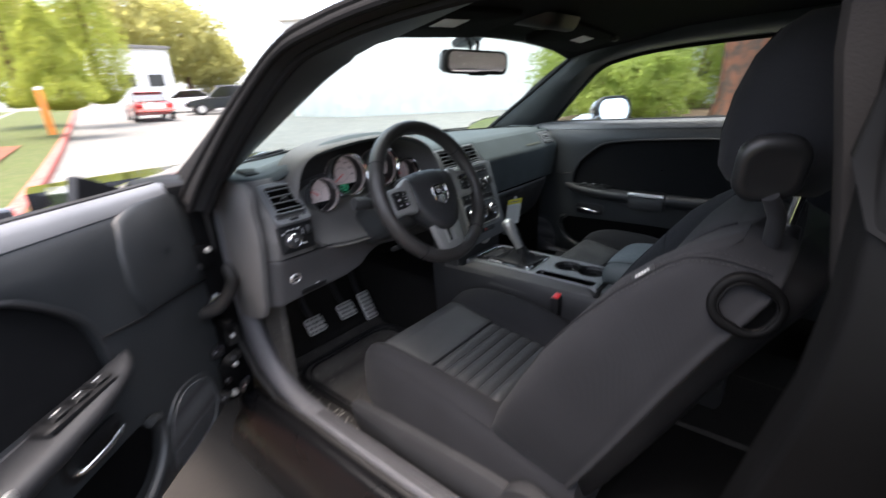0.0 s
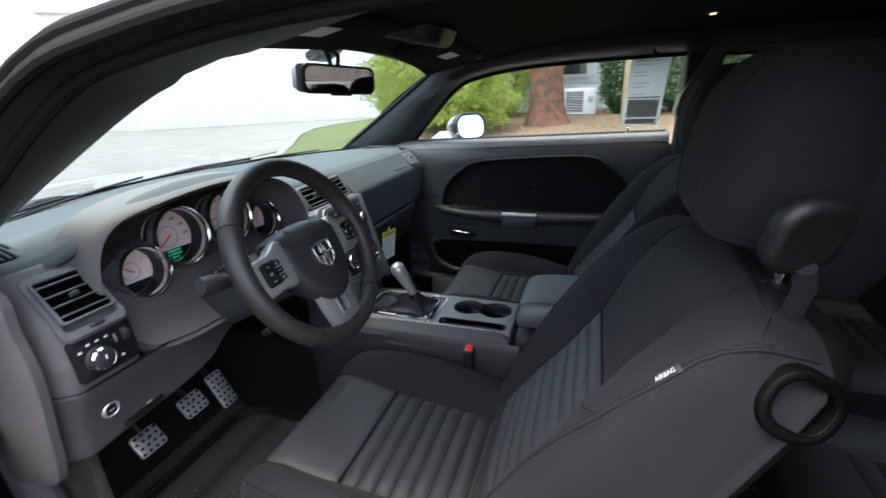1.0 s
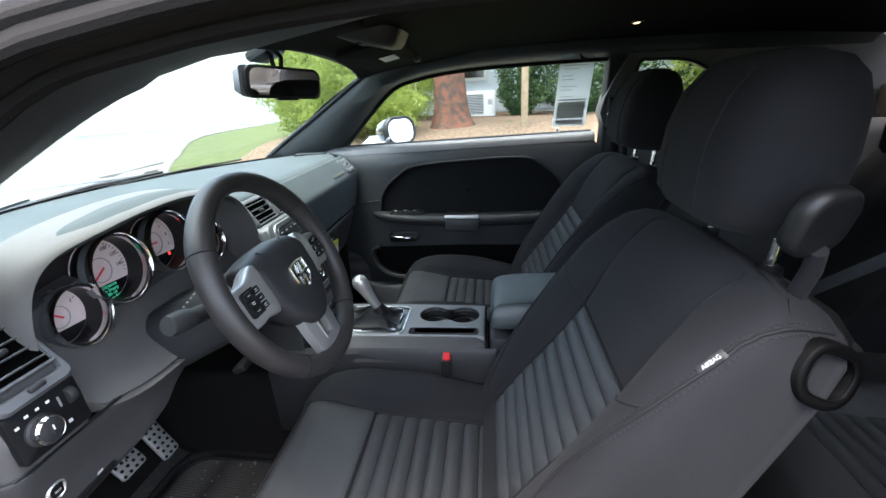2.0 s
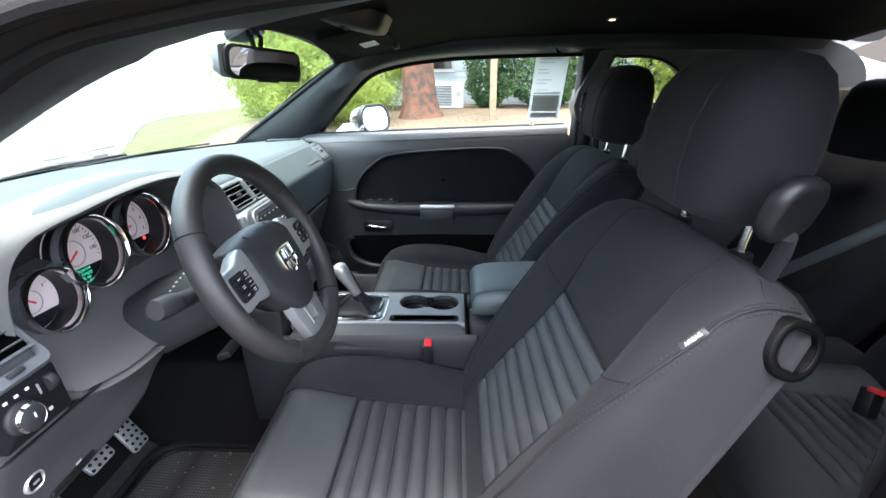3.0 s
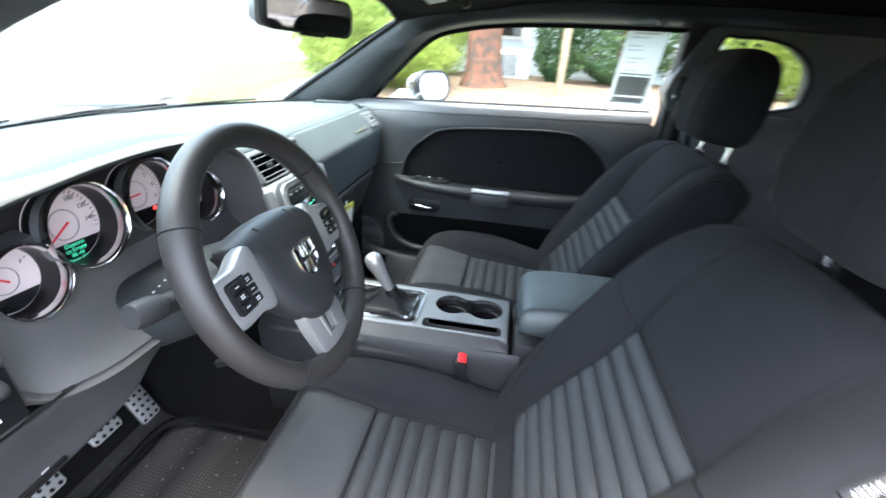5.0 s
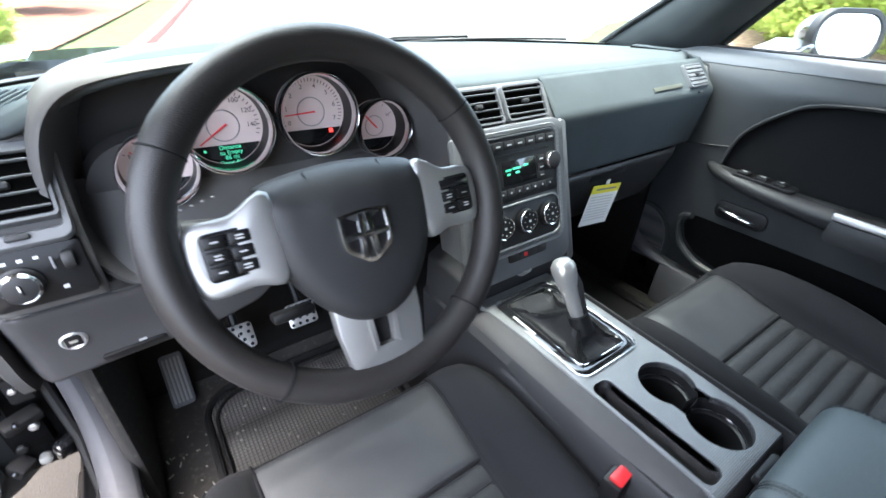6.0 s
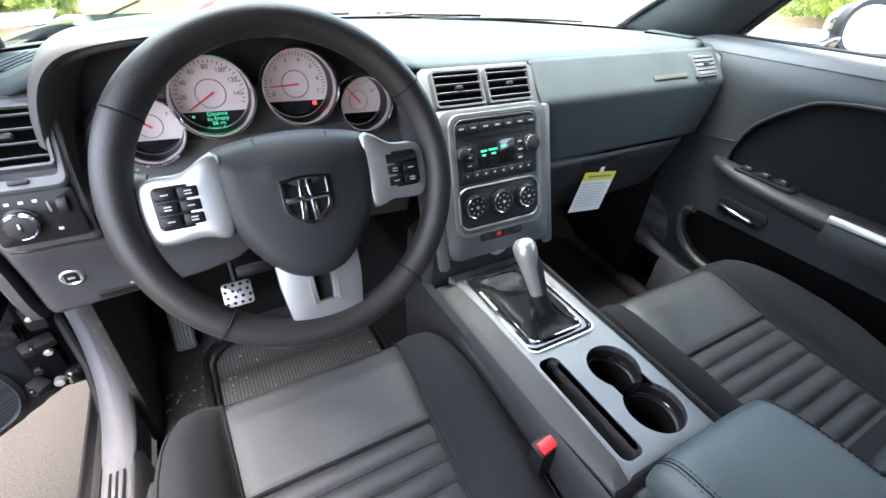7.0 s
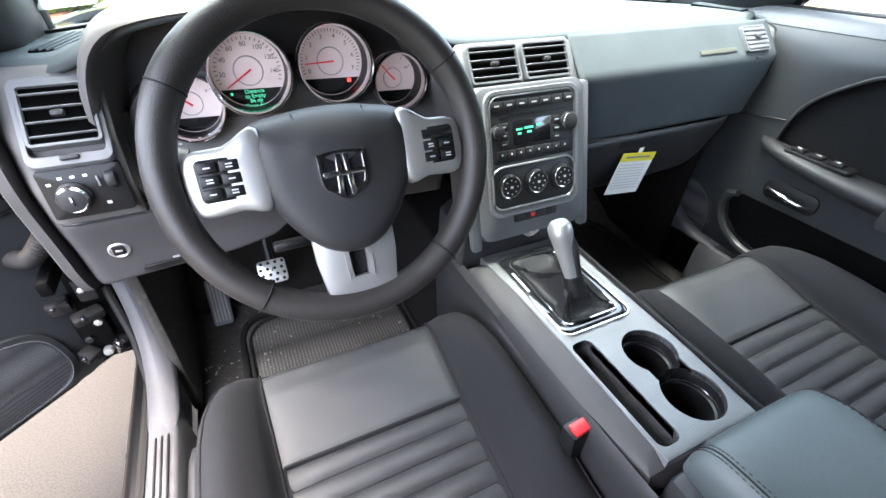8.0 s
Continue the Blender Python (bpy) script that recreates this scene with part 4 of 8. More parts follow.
part("disc_slot", box(mst, (0, 0.083, 0.0035), (0.136, 0.0045, 0.0015)), M_BLACK, stereo)
part("display", box(mst, (-0.004, 0.054, 0.0037), (0.076, 0.040, 0.002), 0.0008), M_GLOSS, stereo, "black display with green segments")
for w0, u0, v0 in ((0.012, -0.030, 0.059), (0.018, -0.011, 0.060), (0.010, 0.010, 0.062), (0.007, -0.030, 0.052), (0.009, -0.010, 0.053)):
    part("display_segment", box(mst, (u0, v0, 0.0050), (w0, 0.0035, 0.0006)), M_GREEN, stereo)
for k in range(7):
    b7 = part("button", box(mst, (-0.072 + 0.024 * k, 0.100, 0.004), (0.021, 0.014, 0.004), 0.001), M_DARK, stereo)
    part("print_mark", box(mst, (-0.072 + 0.024 * k, 0.100, 0.0063), (0.009, 0.0025, 0.0005)), M_LIGHTINK, b7)
for k in range(8):
    b8 = part("button", box(mst, (-0.066 + 0.0185 * k, 0.021, 0.004), (0.0165, 0.013, 0.004), 0.001), M_DARK, stereo)
    part("print_mark", box(mst, (-0.066 + 0.0185 * k, 0.021, 0.0063), (0.003, 0.003, 0.0005)), M_LIGHTINK, b8)
for sx in (-0.061, 0.046):
    for k in range(3):
        b3 = part("button", box(mst, (sx, 0.066 - 0.014 * k, 0.004), (0.018 if sx < 0 else 0.013, 0.0115, 0.004), 0.001), M_DARK, stereo)
        part("print_mark", box(mst, (sx, 0.066 - 0.014 * k, 0.0063), (0.008, 0.002, 0.0005)), M_LIGHTINK, b3)
for u0, v0, r0, nm in ((0.070, 0.060, 0.0155, "tuning_knob"), (-0.074, 0.060, 0.0105, "volume_knob")):
    k1 = part(nm, turned(mst @ pose(u0, v0, 0.002), [(r0, 0), (r0, 0.010), (r0 * 0.92, 0.013), (r0 * 0.6, 0.0145)], 28), M_DARK, stereo, "round black stereo knob")
    part("knob_ring", turned(mst @ pose(u0, v0, 0.010), [(r0 * 1.01, 0), (r0 * 1.03, 0.002), (r0 * 0.97, 0.004)], 28, False), M_CHROME, k1)
climate = thing("climate_controls", tuple(mst @ Vector((0, -0.03, 0))), "three round climate knobs with chrome rings", "climate controls")
part("control_plate", plated(mst @ pose(0, -0.037, 0), rrect(0.172, 0.072, 0.02), -0.004, 0.002, 0.001), M_DARK, climate)
part("control_lip", tubed([mst @ Vector((x, y - 0.037, 0.003)) for x, y in rrect(0.174, 0.074, 0.021)], 0.0018, 6, True), M_SILVER, climate)
for sx in (-0.056, 0.0, 0.056):
    k1 = part("climate_knob", turned(mst @ pose(sx, -0.034, 0.0), [(0.025, 0), (0.025, 0.002), (0.021, 0.003), (0.020, 0.013), (0.017, 0.015), (0.0165, 0.0135)], 32), M_BLACK, climate)
    part("knob_ring", turned(mst @ pose(sx, -0.034, 0.012), [(0.0175, 0.002), (0.0195, 0.003), (0.0205, 0.0005)], 32, False), M_CHROME, k1)
    for a in range(0, 360, 45):
        part("print_mark", box(mst @ pose(sx, -0.034, 0.0145, 0, 0, a), (0.012, 0, 0), (0.0025, 0.0016, 0.0006)), M_LIGHTINK, k1)
    part("print_mark", box(mst, (sx, -0.034, 0.0147), (0.005, 0.004, 0.0006)), M_LIGHTINK, k1)
bank = part("switch_bank", plated(mst @ pose(0, -0.094, 0), rrect(0.092, 0.017, 0.004), -0.002, 0.0025, 0.001), M_BLACK, stack, "row of small black switches")
for k in range(4):
    part("switch", box(mst, (-0.034 + 0.0225 * k, -0.094, 0.003), (0.020, 0.012, 0.003), 0.001), M_DARK, bank)
part("hazard_mark", box(mst, (-0.008, -0.094, 0.0047), (0.008, 0.007, 0.0006)), M_RED, bank)
for w in (-0.120, 0.116):
    part("stack_cheek", box(mst, (w, -0.01, -0.012), (0.022, 0.27, 0.02), 0.009), M_TRIM, stack, "grey rounded stack edge")

# instruments
cluster = thing("gauge_cluster", (-0.365, 0.30, 0.82), "four round white dials in chrome rings", "gauge cluster")
part("cluster_plate", lofted([cowl_ring(0.94, 0.338), cowl_ring(0.94, 0.342)]), M_DARK, cluster)
GAUGES = ((-0.512, 0.928, 0.046), (-0.424, 0.966, 0.057), (-0.302, 0.970, 0.057), (-0.200, 0.935, 0.045))
part("dial_shelf", cut(lofted([[Vector((hc.x + (p.x - hc.x) * 0.93, 0.292, 0.895 + (p.y - 0.93) * 0.62)) for p in hood2], [Vector((hc.x + (p.x - hc.x) * 0.95, 0.318, 0.895 + (p.y - 0.93) * 0.66)) for p in hood2]]), [turned(axes((x, 0.272, z), (1, 0, 0), (0, 0.12, 1)), [(r * 0.985, -0.1), (r * 0.985, 0.1)], 40) for x, z, r in GAUGES]), M_KNEE, cluster, "dark grey panel holding the dials")


def dial(x, z, r, numerals, needle, ticks, fresh, start=225, sweep=-270, dark=0.35, y=0.272):
    """A gauge: chrome ring, black well, white face with marks, needle and a dark window."""
    m = axes((x, y, z), (1, 0, 0), (0, 0.12, 1))
    ring = part("gauge", turned(m, [(r * 0.90, -0.010), (r * 0.915, -0.003), (r * 0.94, 0.003), (r * 0.985, 0.006), (r, 0.002), (r * 1.0, -0.006), (r * 0.97, -0.010)], 48, False), M_CHROME, cluster, fresh)
    part("collar", turned(m, [(r * 0.985, -0.006), (r * 0.985, -0.021)], 48, False), M_TRIM, ring)
    part("well", turned(m, [(r * 0.905, -0.008), (r * 0.90, -0.012), (r * 0.89, -0.043)], 48, False), M_BLACK, ring)
    part("dial_face", turned(m, [(r * 0.90, -0.042), (r * 0.895, -0.0405)], 48), M_DIAL, ring, "white printed dial face")
    lo = -r * 0.88 * math.cos(radians(62)) if dark else None
    if dark:
        pts = [(r * 0.87 * math.cos(radians(a)), r * 0.87 * math.sin(radians(a))) for a in range(208, 333, 6)]
        part("dark_window", plated(m, pts, -0.0405, -0.0395), M_GLOSS, ring, "dark display window in the dial")
    for k in range(ticks + 1):
        a = radians(start + sweep * k / ticks)
        if dark and math.sin(a) < -0.42:
            continue
        part("tick", box(m @ Matrix.Translation((r * 0.78 * math.cos(a), r * 0.78 * math.sin(a), -0.0398)) @ Matrix.Rotation(a, 4, "Z"), (0, 0, 0), (r * 0.08, r * 0.018, 0.0006)), M_INK, ring)
    n = len(numerals)
    for k, s in enumerate(numerals):
        a = radians(start + sweep * k / (n - 1))
        if dark and math.sin(a) < -0.42:
            continue
        part("numeral", word(s, r * 0.16, m @ Matrix.Translation((r * 0.64 * math.cos(a), r * 0.64 * math.sin(a), -0.0396)), 0.0003), M_INK, ring)
    part("inner_circle", turned(m @ pose(0, 0, -0.0402), [(r * 0.34, 0), (r * 0.345, 0.0008), (r * 0.365, 0.0008), (r * 0.37, 0)], 40, False), M_GREYINK, ring)
    a = radians(needle)
    part("needle", tubed([m @ Vector((-r * 0.08 * math.cos(a), -r * 0.08 * math.sin(a), -0.0365)), m @ Vector((r * 0.70 * math.cos(a), r * 0.70 * math.sin(a), -0.0375))], [0.0015, 0.0009], 6), M_NEEDLE, ring, "thin red needle")
    return ring, m


dial(-0.512, 0.928, 0.046, ["E", "F"], 140, 4, "small white fuel gauge", 150, -120)
g2, m2 = dial(-0.424, 0.966, 0.057, ["0", "20", "40", "60", "80", "100", "120", "140", "160"], 212, 32, "large white speedometer dial", 215, -250)
for s, v in (("Distance", -0.5), ("to Empty", -0.62), ("86 mi", -0.74), ("Door Ajar", -0.86)):
    part("display_text", word(s, 0.0080, m2 @ Matrix.Translation((0.002, 0.057 * v, -0.0392)), 0.0002), M_GREEN, g2, "green display text")
part("turn_lamp", turned(m2 @ pose(-0.030, -0.030, -0.0393), [(0.002, 0), (0.002, 0.0006)], 10), M_GREEN, g2)
g3, m3 = dial(-0.302, 0.970, 0.057, ["0", "1", "2", "3", "4", "5", "6", "7"], 182, 35, "large white tachometer dial", 200, -220)
part("warning_lamp", box(m3, (0.026, -0.030, -0.0392), (0.006, 0.006, 0.0006)), M_LAMPRED, g3, "lit red warning lamp")
dial(-0.200, 0.935, 0.045, ["C", "H"], 130, 4, "small white temperature gauge", 150, -120)

# panel sloping down from the dials to the cowl's lower lip
part("lower_fascia", cut(sheet(24, 8, lambda u, v: Vector((-0.602 + 0.462 * u, 0.298 - (0.090 - 0.030 * (1 - sstep(-0.61, -0.49, -0.602 + 0.462 * u))) * v ** 1.3, 0.915 - 0.109 * v + 0.012 * (2 * u - 1) ** 2))), [turned(axes((x, 0.272, z), (1, 0, 0), (0, 0.12, 1)), [(r * 0.985, -0.1), (r * 0.985, 0.1)], 40) for x, z, r in GAUGES]), M_SIDE, cluster, "smooth grey panel under the dials", smooth=70)

# steering column
col = thing("steering_column", (-0.369, 0.16, 0.85), "black steering column shroud with stalk", "steering column")
mw = axes((-0.368, 0.027, 0.935), (1, 0, 0), (0, math.sin(radians(25)), math.cos(radians(25))))
so = rrect(0.125, 0.10, 0.035)
part("shroud", lofted([[mw @ Vector((x * k, y * k - 0.012, w)) for x, y in so] for k, w in ((0.72, -0.045), (0.92, -0.05), (1.0, -0.065), (1.06, -0.14), (1.15, -0.24))]), M_DOOR, col, smooth=50)
stalk = part("stalk", tubed([mw @ Vector(p) for p in ((-0.04, 0.0, -0.075), (-0.09, 0.012, -0.073), (-0.145, 0.022, -0.072))], [0.010, 0.0120, 0.0130], 14), M_DARK, col, "thick black indicator stalk")
part("stalk_tip", tubed([mw @ Vector(p) for p in ((-0.147, 0.023, -0.072), (-0.158, 0.026, -0.072), (-0.178, 0.030, -0.072), (-0.184, 0.0315, -0.072))], [0.0140, 0.0155, 0.0155, 0.0135], 18), M_DARK, stalk, "black ribbed stalk tip")
for k in range(5):
    part("print_mark", box(mw, (-0.150 + 0.010 * k, 0.0415 + 0.002 * k, -0.066), (0.0028, 0.002, 0.003), 0.0006), M_GREYINK, stalk)
part("ignition", turned(axes((-0.265, 0.13, 0.885), (1, 0, 0), (0, 0.2, 1)), [(0.016, 0), (0.016, 0.014), (0.012, 0.018)], 20), M_DARK, col)
part("tilt_lever", box(mw, (-0.06, -0.10, -0.12), (0.05, 0.012, 0.025), 0.004), M_BLACK, col)

# ---- steering wheel ----
wheel = thing("steering_wheel", (-0.368, 0.027, 0.935), "black leather three-spoke steering wheel with silver spokes", "steering wheel")
R0 = 0.167
rings = []
for i in range(72):
    a = 2 * math.pi * i / 72
    fat = 1.0 + 0.10 * (math.exp(-((math.degrees(a) - 35) / 16) ** 2) + math.exp(-((math.degrees(a) - 145) / 16) ** 2))
    c = Vector((math.cos(a), math.sin(a), 0))
    rings.append([mw @ (c * (R0 + 0.0165 * fat * math.cos(b)) + Vector((0, 0, 0.0195 * fat * math.sin(b)))) for b in [2 * math.pi * j / 16 for j in range(16)]])
rim = part("rim", lofted(rings, wrap=True, caps=False), M_WHEEL, wheel, "smooth black leather rim", smooth=80)
for deg in (32, 148, 231, 309):
    a = radians(deg)
    c = Vector((math.cos(a), math.sin(a), 0))
    part("rim_seam", tubed([mw @ (c * (R0 + 0.0172 * 1.04 * math.cos(b)) + Vector((0, 0, 0.0200 * 1.04 * math.sin(b)))) for b in [2 * math.pi * j / 20 for j in range(20)]], 0.0011, 5, True), M_STITCH, rim)
# pad
pad_out = spline([(-0.083, 0.040, 0), (-0.076, 0.050, 0), (-0.036, 0.057, 0), (0, 0.059, 0), (0.036, 0.057, 0), (0.076, 0.050, 0), (0.083, 0.040, 0), (0.084, 0.004, 0), (0.078, -0.034, 0), (0.056, -0.072, 0), (0.030, -0.096, 0), (0, -0.104, 0), (-0.030, -0.096, 0), (-0.056, -0.072, 0), (-0.078, -0.034, 0), (-0.084, 0.004, 0)], 5, True)


def pad_w(x, y):
    """How far the pad stands out of the wheel's plane."""
    ridge = 0.0022 * (sstep(0.042, 0.034, abs(x)) * sstep(-0.005, 0.030, y))
    return -0.012 * (x / 0.085) ** 2 - 0.030 * max(0, (y - 0.022) / 0.038) ** 1.7 + ridge


def padring(k, w):
    return [mw @ Vector((p.x * k, p.y * k - 0.010 * (1 - k), w + pad_w(p.x * k, p.y * k))) for p in pad_out]


part("hub_back", lofted([padring(0.55, -0.06), padring(0.85, -0.04), padring(0.95, -0.008)]), M_BLACK, wheel)
pad = part("airbag_pad", lofted([padring(0.97, -0.016), padring(1.0, 0.001), padring(0.985, 0.011), padring(0.955, 0.017), padring(0.90, 0.021)] + [padring(k, 0.0235) for k in (0.82, 0.72, 0.62, 0.52, 0.42, 0.32, 0.2, 0.1, 0.02)]), M_DARK, wheel, "black grained airbag pad", smooth=70)
for sx in (-1, 1):
    part("pad_crease", tubed([mw @ Vector((sx * (0.0385 - 0.006 * (0.056 - v) / 0.05), v, 0.0222 + pad_w(0.041, v) - 0.0006)) for v in (0.000, 0.012, 0.024, 0.034, 0.044, 0.052)], 0.0013, 6), M_BLACK, pad)
# emblem: a plain shield
sh = [(-0.0255, 0.020), (-0.0245, 0.0235), (0, 0.026), (0.0245, 0.0235), (0.0255, 0.020), (0.0245, -0.008), (0.0155, -0.018), (0, -0.0265), (-0.0155, -0.018), (-0.0245, -0.008)]
me_ = mw @ pose(0, -0.0165, 0.0215)
shp = spline([(a, b, 0) for a, b in sh], 4, True)
bm = bmesh.new()
hollow(bm, me_, [(p.x, p.y) for p in shp], [(p.x * 0.83, p.y * 0.83) for p in shp], 0, 0.005, 0.001)
emb = part("emblem", bm, M_CHROME, wheel, "chrome shield emblem")
part("emblem_field", plated(me_, [(p.x * 0.9, p.y * 0.9) for p in shp], 0, 0.0025), M_GLOSS, emb)
part("emblem_bar", box(me_, (0, 0.0015, 0.0032), (0.046, 0.0064, 0.004), 0.0012), M_CHROME, emb)
for sx in (-1, 1):
    part("emblem_bar", box(me_ @ pose(sx * 0.0052, -0.0005, 0.0032, 0, 0, sx * 4), (0, 0, 0), (0.0060, 0.043, 0.004), 0.0012), M_CHROME, emb)
# side spokes with buttons
for sx in (-1, 1):
    sp_out = spline([(0.074, 0.042, 0), (0.108, 0.030, 0), (0.136, 0.028, 0), (0.148, 0.020, 0), (0.151, -0.004, 0), (0.147, -0.029, 0), (0.136, -0.038, 0), (0.104, -0.036, 0), (0.074, -0.036, 0)], 4, True)
    ring = lambda k, w: [mw @ Vector((sx * (0.112 + (p.x - 0.112) * k), -0.004 + (p.y + 0.004) * k, w + lerp(p.x, [(0.074, 0.004), (0.088, 0.003), (0.125, 0.0), (0.155, -0.003)]))) for p in sp_out]
    spoke = part("side_spoke", lofted([ring(0.90, -0.022), ring(0.99, -0.012), ring(1.0, -0.001), ring(0.97, 0.0050), ring(0.90, 0.0070), ring(0.72, 0.0078), ring(0.3, 0.0078)]), M_SILVER, wheel, "satin silver side spoke", smooth=55)
    mb = mw @ pose(sx * 0.1165, -0.002, 0.0080) @ Matrix.Diagonal((0.74, 0.80, 1, 1))
    part("button_well", plated(mb, rrect(0.057, 0.052, 0.007), -0.003, 0.0016, 0.0008), M_BLACK, spoke)
    for i in range(2):
        for j in range(3):
            if sx > 0 and j == 2:
                continue
            bb = part("button", box(mb, (-0.0135 + 0.027 * i, -0.0160 + 0.0160 * j, 0.0026), (0.0240, 0.0135, 0.005), 0.0018), M_BLACK, spoke, "black rubber wheel button")
            for d in (-1, 1) if (i + j) % 2 else (0,):
                part("print_mark", box(mb, (-0.0135 + 0.027 * i, -0.0160 + 0.0160 * j + 0.0018 * d, 0.0053), (0.0085, 0.0016, 0.0005)), M_LIGHTINK, bb)
    if sx > 0:
        part("button", box(mb, (0, 0.0160, 0.0022), (0.051, 0.0135, 0.004), 0.0015), M_GLOSS, spoke, "blank gloss black wheel button")
# lower spoke: a silver fork with a slot
fork = [(-0.046, -0.076), (0.046, -0.076), (0.0455, -0.110), (0.0405, -0.146), (0.034, -0.1535), (0.0, -0.1560), (-0.034, -0.1535), (-0.0405, -0.146), (-0.0455, -0.110)]
slot = [(-0.0105, -0.06), (0.0105, -0.06), (0.0100, -0.118), (0.0085, -0.133), (-0.0085, -0.133), (-0.0100, -0.118)]
fl = part("fork_spoke", cut(plated(mw, fork, -0.010, 0.0065, 0.0025), [plated(mw, slot, -0.05, 0.05)]), M_SILVER, wheel, "satin silver lower spoke", smooth=35)
part("fork_slot", plated(mw, [(x * 0.99, y) for x, y in slot], -0.009, -0.003), M_BLACK, fl, "black slot in the lower spoke")
for sx in (-1, 1):
    part("slot_edge", plated(mw, [(sx * 0.0105, -0.096), (sx * 0.0165, -0.096), (sx * 0.0145, -0.136), (sx * 0.0095, -0.130)], 0.004, 0.0085, 0.0018), M_SILVER, fl)

# ---- pedals, mats ----
def pedal(x, y, z, w, h, kind_, lean=38):
    p = thing("foot_pedal", (x, y, z), f"steel {kind_} pedal pad with rubber studs", "pedal", "pedals under the dashboard")
    m = pose(x, y, z, 90 - lean, 0, 0)
    plate_ = part("pad", plated(m, rrect(w, h, 0.008), -0.004, 0.004, 0.0015), M_STEEL, p, "brushed steel pad")
    nu, nv = max(2, round(w / 0.017)), max(3, round(h / 0.016))
    for i in range(nu):
        for j in range(nv):
            u = -w / 2 + w * (i + 0.5) / nu + (0.002 if j % 2 else -0.002)
            v = -h / 2 + h * (j + 0.5) / nv
            part("stud", turned(m @ Matrix.Translation((u, v, 0.003)), [(0.0042, 0), (0.0038, 0.003), (0.002, 0.0035)], 8), M_RUBBER, plate_)
    part("lever", tubed([m @ Vector((0, 0, -0.004)), Vector((x, y + 0.06, z + 0.06)), Vector((x, y + 0.12, z + 0.24))], 0.009, 8), M_BLACK, p, "black steel pedal lever")


pedal(-0.464, 0.505, 0.444, 0.066, 0.058, "clutch")
pedal(-0.315, 0.530, 0.430, 0.068, 0.058, "brake")
pedal(-0.215, 0.535, 0.405, 0.050, 0.110, "throttle", 30)
dead = thing("foot_rest", (-0.60, 0.52, 0.36), "ribbed black foot rest beside the pedals", "foot rest")
md = pose(-0.600, 0.515, 0.385, 52, 0, 0)
part("rest_pad", plated(md, rrect(0.044, 0.115, 0.008), -0.02, 0.004, 0.002), M_TRIM, dead)
for k in range(5):
    part("rib", box(md, (-0.0150 + 0.0075 * k, 0.0, 0.005), (0.0042, 0.098, 0.004), 0.001), M_METALGREY_IN, dead)


def floor_mat(x0, x1, y0, y1, surface, label):
    fm = thing("floor_mat", ((x0 + x1) / 2, (y0 + y1) / 2, 0.29), label, "floor mat", "floor mats")
    w, h = x1 - x0, y1 - y0
    o = rrect(w, h, 0.07, 8)

    def at(x, y, dz):
        X, Y = (x0 + x1) / 2 + x, (y0 + y1) / 2 + y
        return Vector((X, Y, lerp(Y, [(-0.5, 0.335), (-0.3, 0.303), (0.3, 0.298), (0.50, 0.313), (0.66, 0.408)]) + dz))
    part("mat_sheet", sheet(26, 34, lambda u, v: at((u - 0.5) * w * 0.97, (v - 0.5) * h * 0.97, 0.005)), surface, fm, "cellular rubber mat surface", smooth=80, thick=0.006)
    part("mat_rim", tubed([at(x, y, 0.007) for x, y in o], 0.008, 8, True), M_RUBBER, fm, "raised rubber rim")
    part("mat_groove", tubed([at(x * 0.92, y * 0.93, 0.008) for x, y in o], 0.004, 6, True), M_RUBBER, fm)


floor_mat(-0.57, -0.165, -0.14, 0.50, M_MAT, "black cellular rubber driver floor mat, dusty")
floor_mat(0.165, 0.60, -0.14, 0.52, M_RUBBER, "black rubber passenger floor mat")

grit = bmesh.new()
rng = random.Random(12)
for k in range(130):
    x, y = rng.uniform(-0.64, -0.18), rng.uniform(-0.02, 0.46)
    s = rng.uniform(0.0012, 0.0034)
    z = lerp(y, [(-0.5, 0.335), (-0.3, 0.303), (0.3, 0.298), (0.50, 0.313), (0.66, 0.408)]) + (0.0115 if x > -0.56 else 0.004)
    m = pose(x, y, z, rng.uniform(0, 60), rng.uniform(0, 60), rng.uniform(0, 180)) @ Matrix.Diagonal((1.6, 1, 0.5, 1))
    bmesh.ops.create_icosphere(grit, subdivisions=1, radius=s, matrix=m)
for k in range(46):
    x, y = rng.uniform(-0.655, -0.585), rng.uniform(-0.12, 0.40)
    m = pose(x, y, lerp(y, [(-0.5, 0.335), (-0.3, 0.303), (0.3, 0.298), (0.50, 0.313), (0.66, 0.408)]) + 0.005, rng.uniform(-15, 15), rng.uniform(-15, 15), rng.uniform(0, 180)) @ Matrix.Diagonal((rng.uniform(1.5, 4.5), 0.8, 0.25, 1))
    bmesh.ops.create_icosphere(grit, subdivisions=1, radius=rng.uniform(0.0012, 0.0030), matrix=m)
tagged(part("grit", grit, M_KERBDUST), "pale grit and crumbs scattered on the driver floor", "debris", kind="stuff")

# ---- center console ----
cons = thing("center_console", (-0.02, -0.1, 0.40), "grey metal-trimmed center console between the seats", "center console")
CX, CZ = -0.02, 0.644
mt = pose(CX, -0.09, CZ)
top_out = [(-0.105, -0.222), (-0.120, -0.10), (-0.124, 0.10), (-0.118, 0.22), (0.112, 0.22), (0.116, 0.10), (0.112, -0.10), (0.100, -0.222)]
boot_m = pose(CX, 0.004, CZ)
cups = [(0.035, -0.168, 0.0405), (0.032, -0.246, 0.0425)]
slot_c = (-0.052, -0.112)


def cylinder(x, y, r, z0, z1):
    return turned(pose(x, y, 0), [(r, z0), (r, z1)], 40)


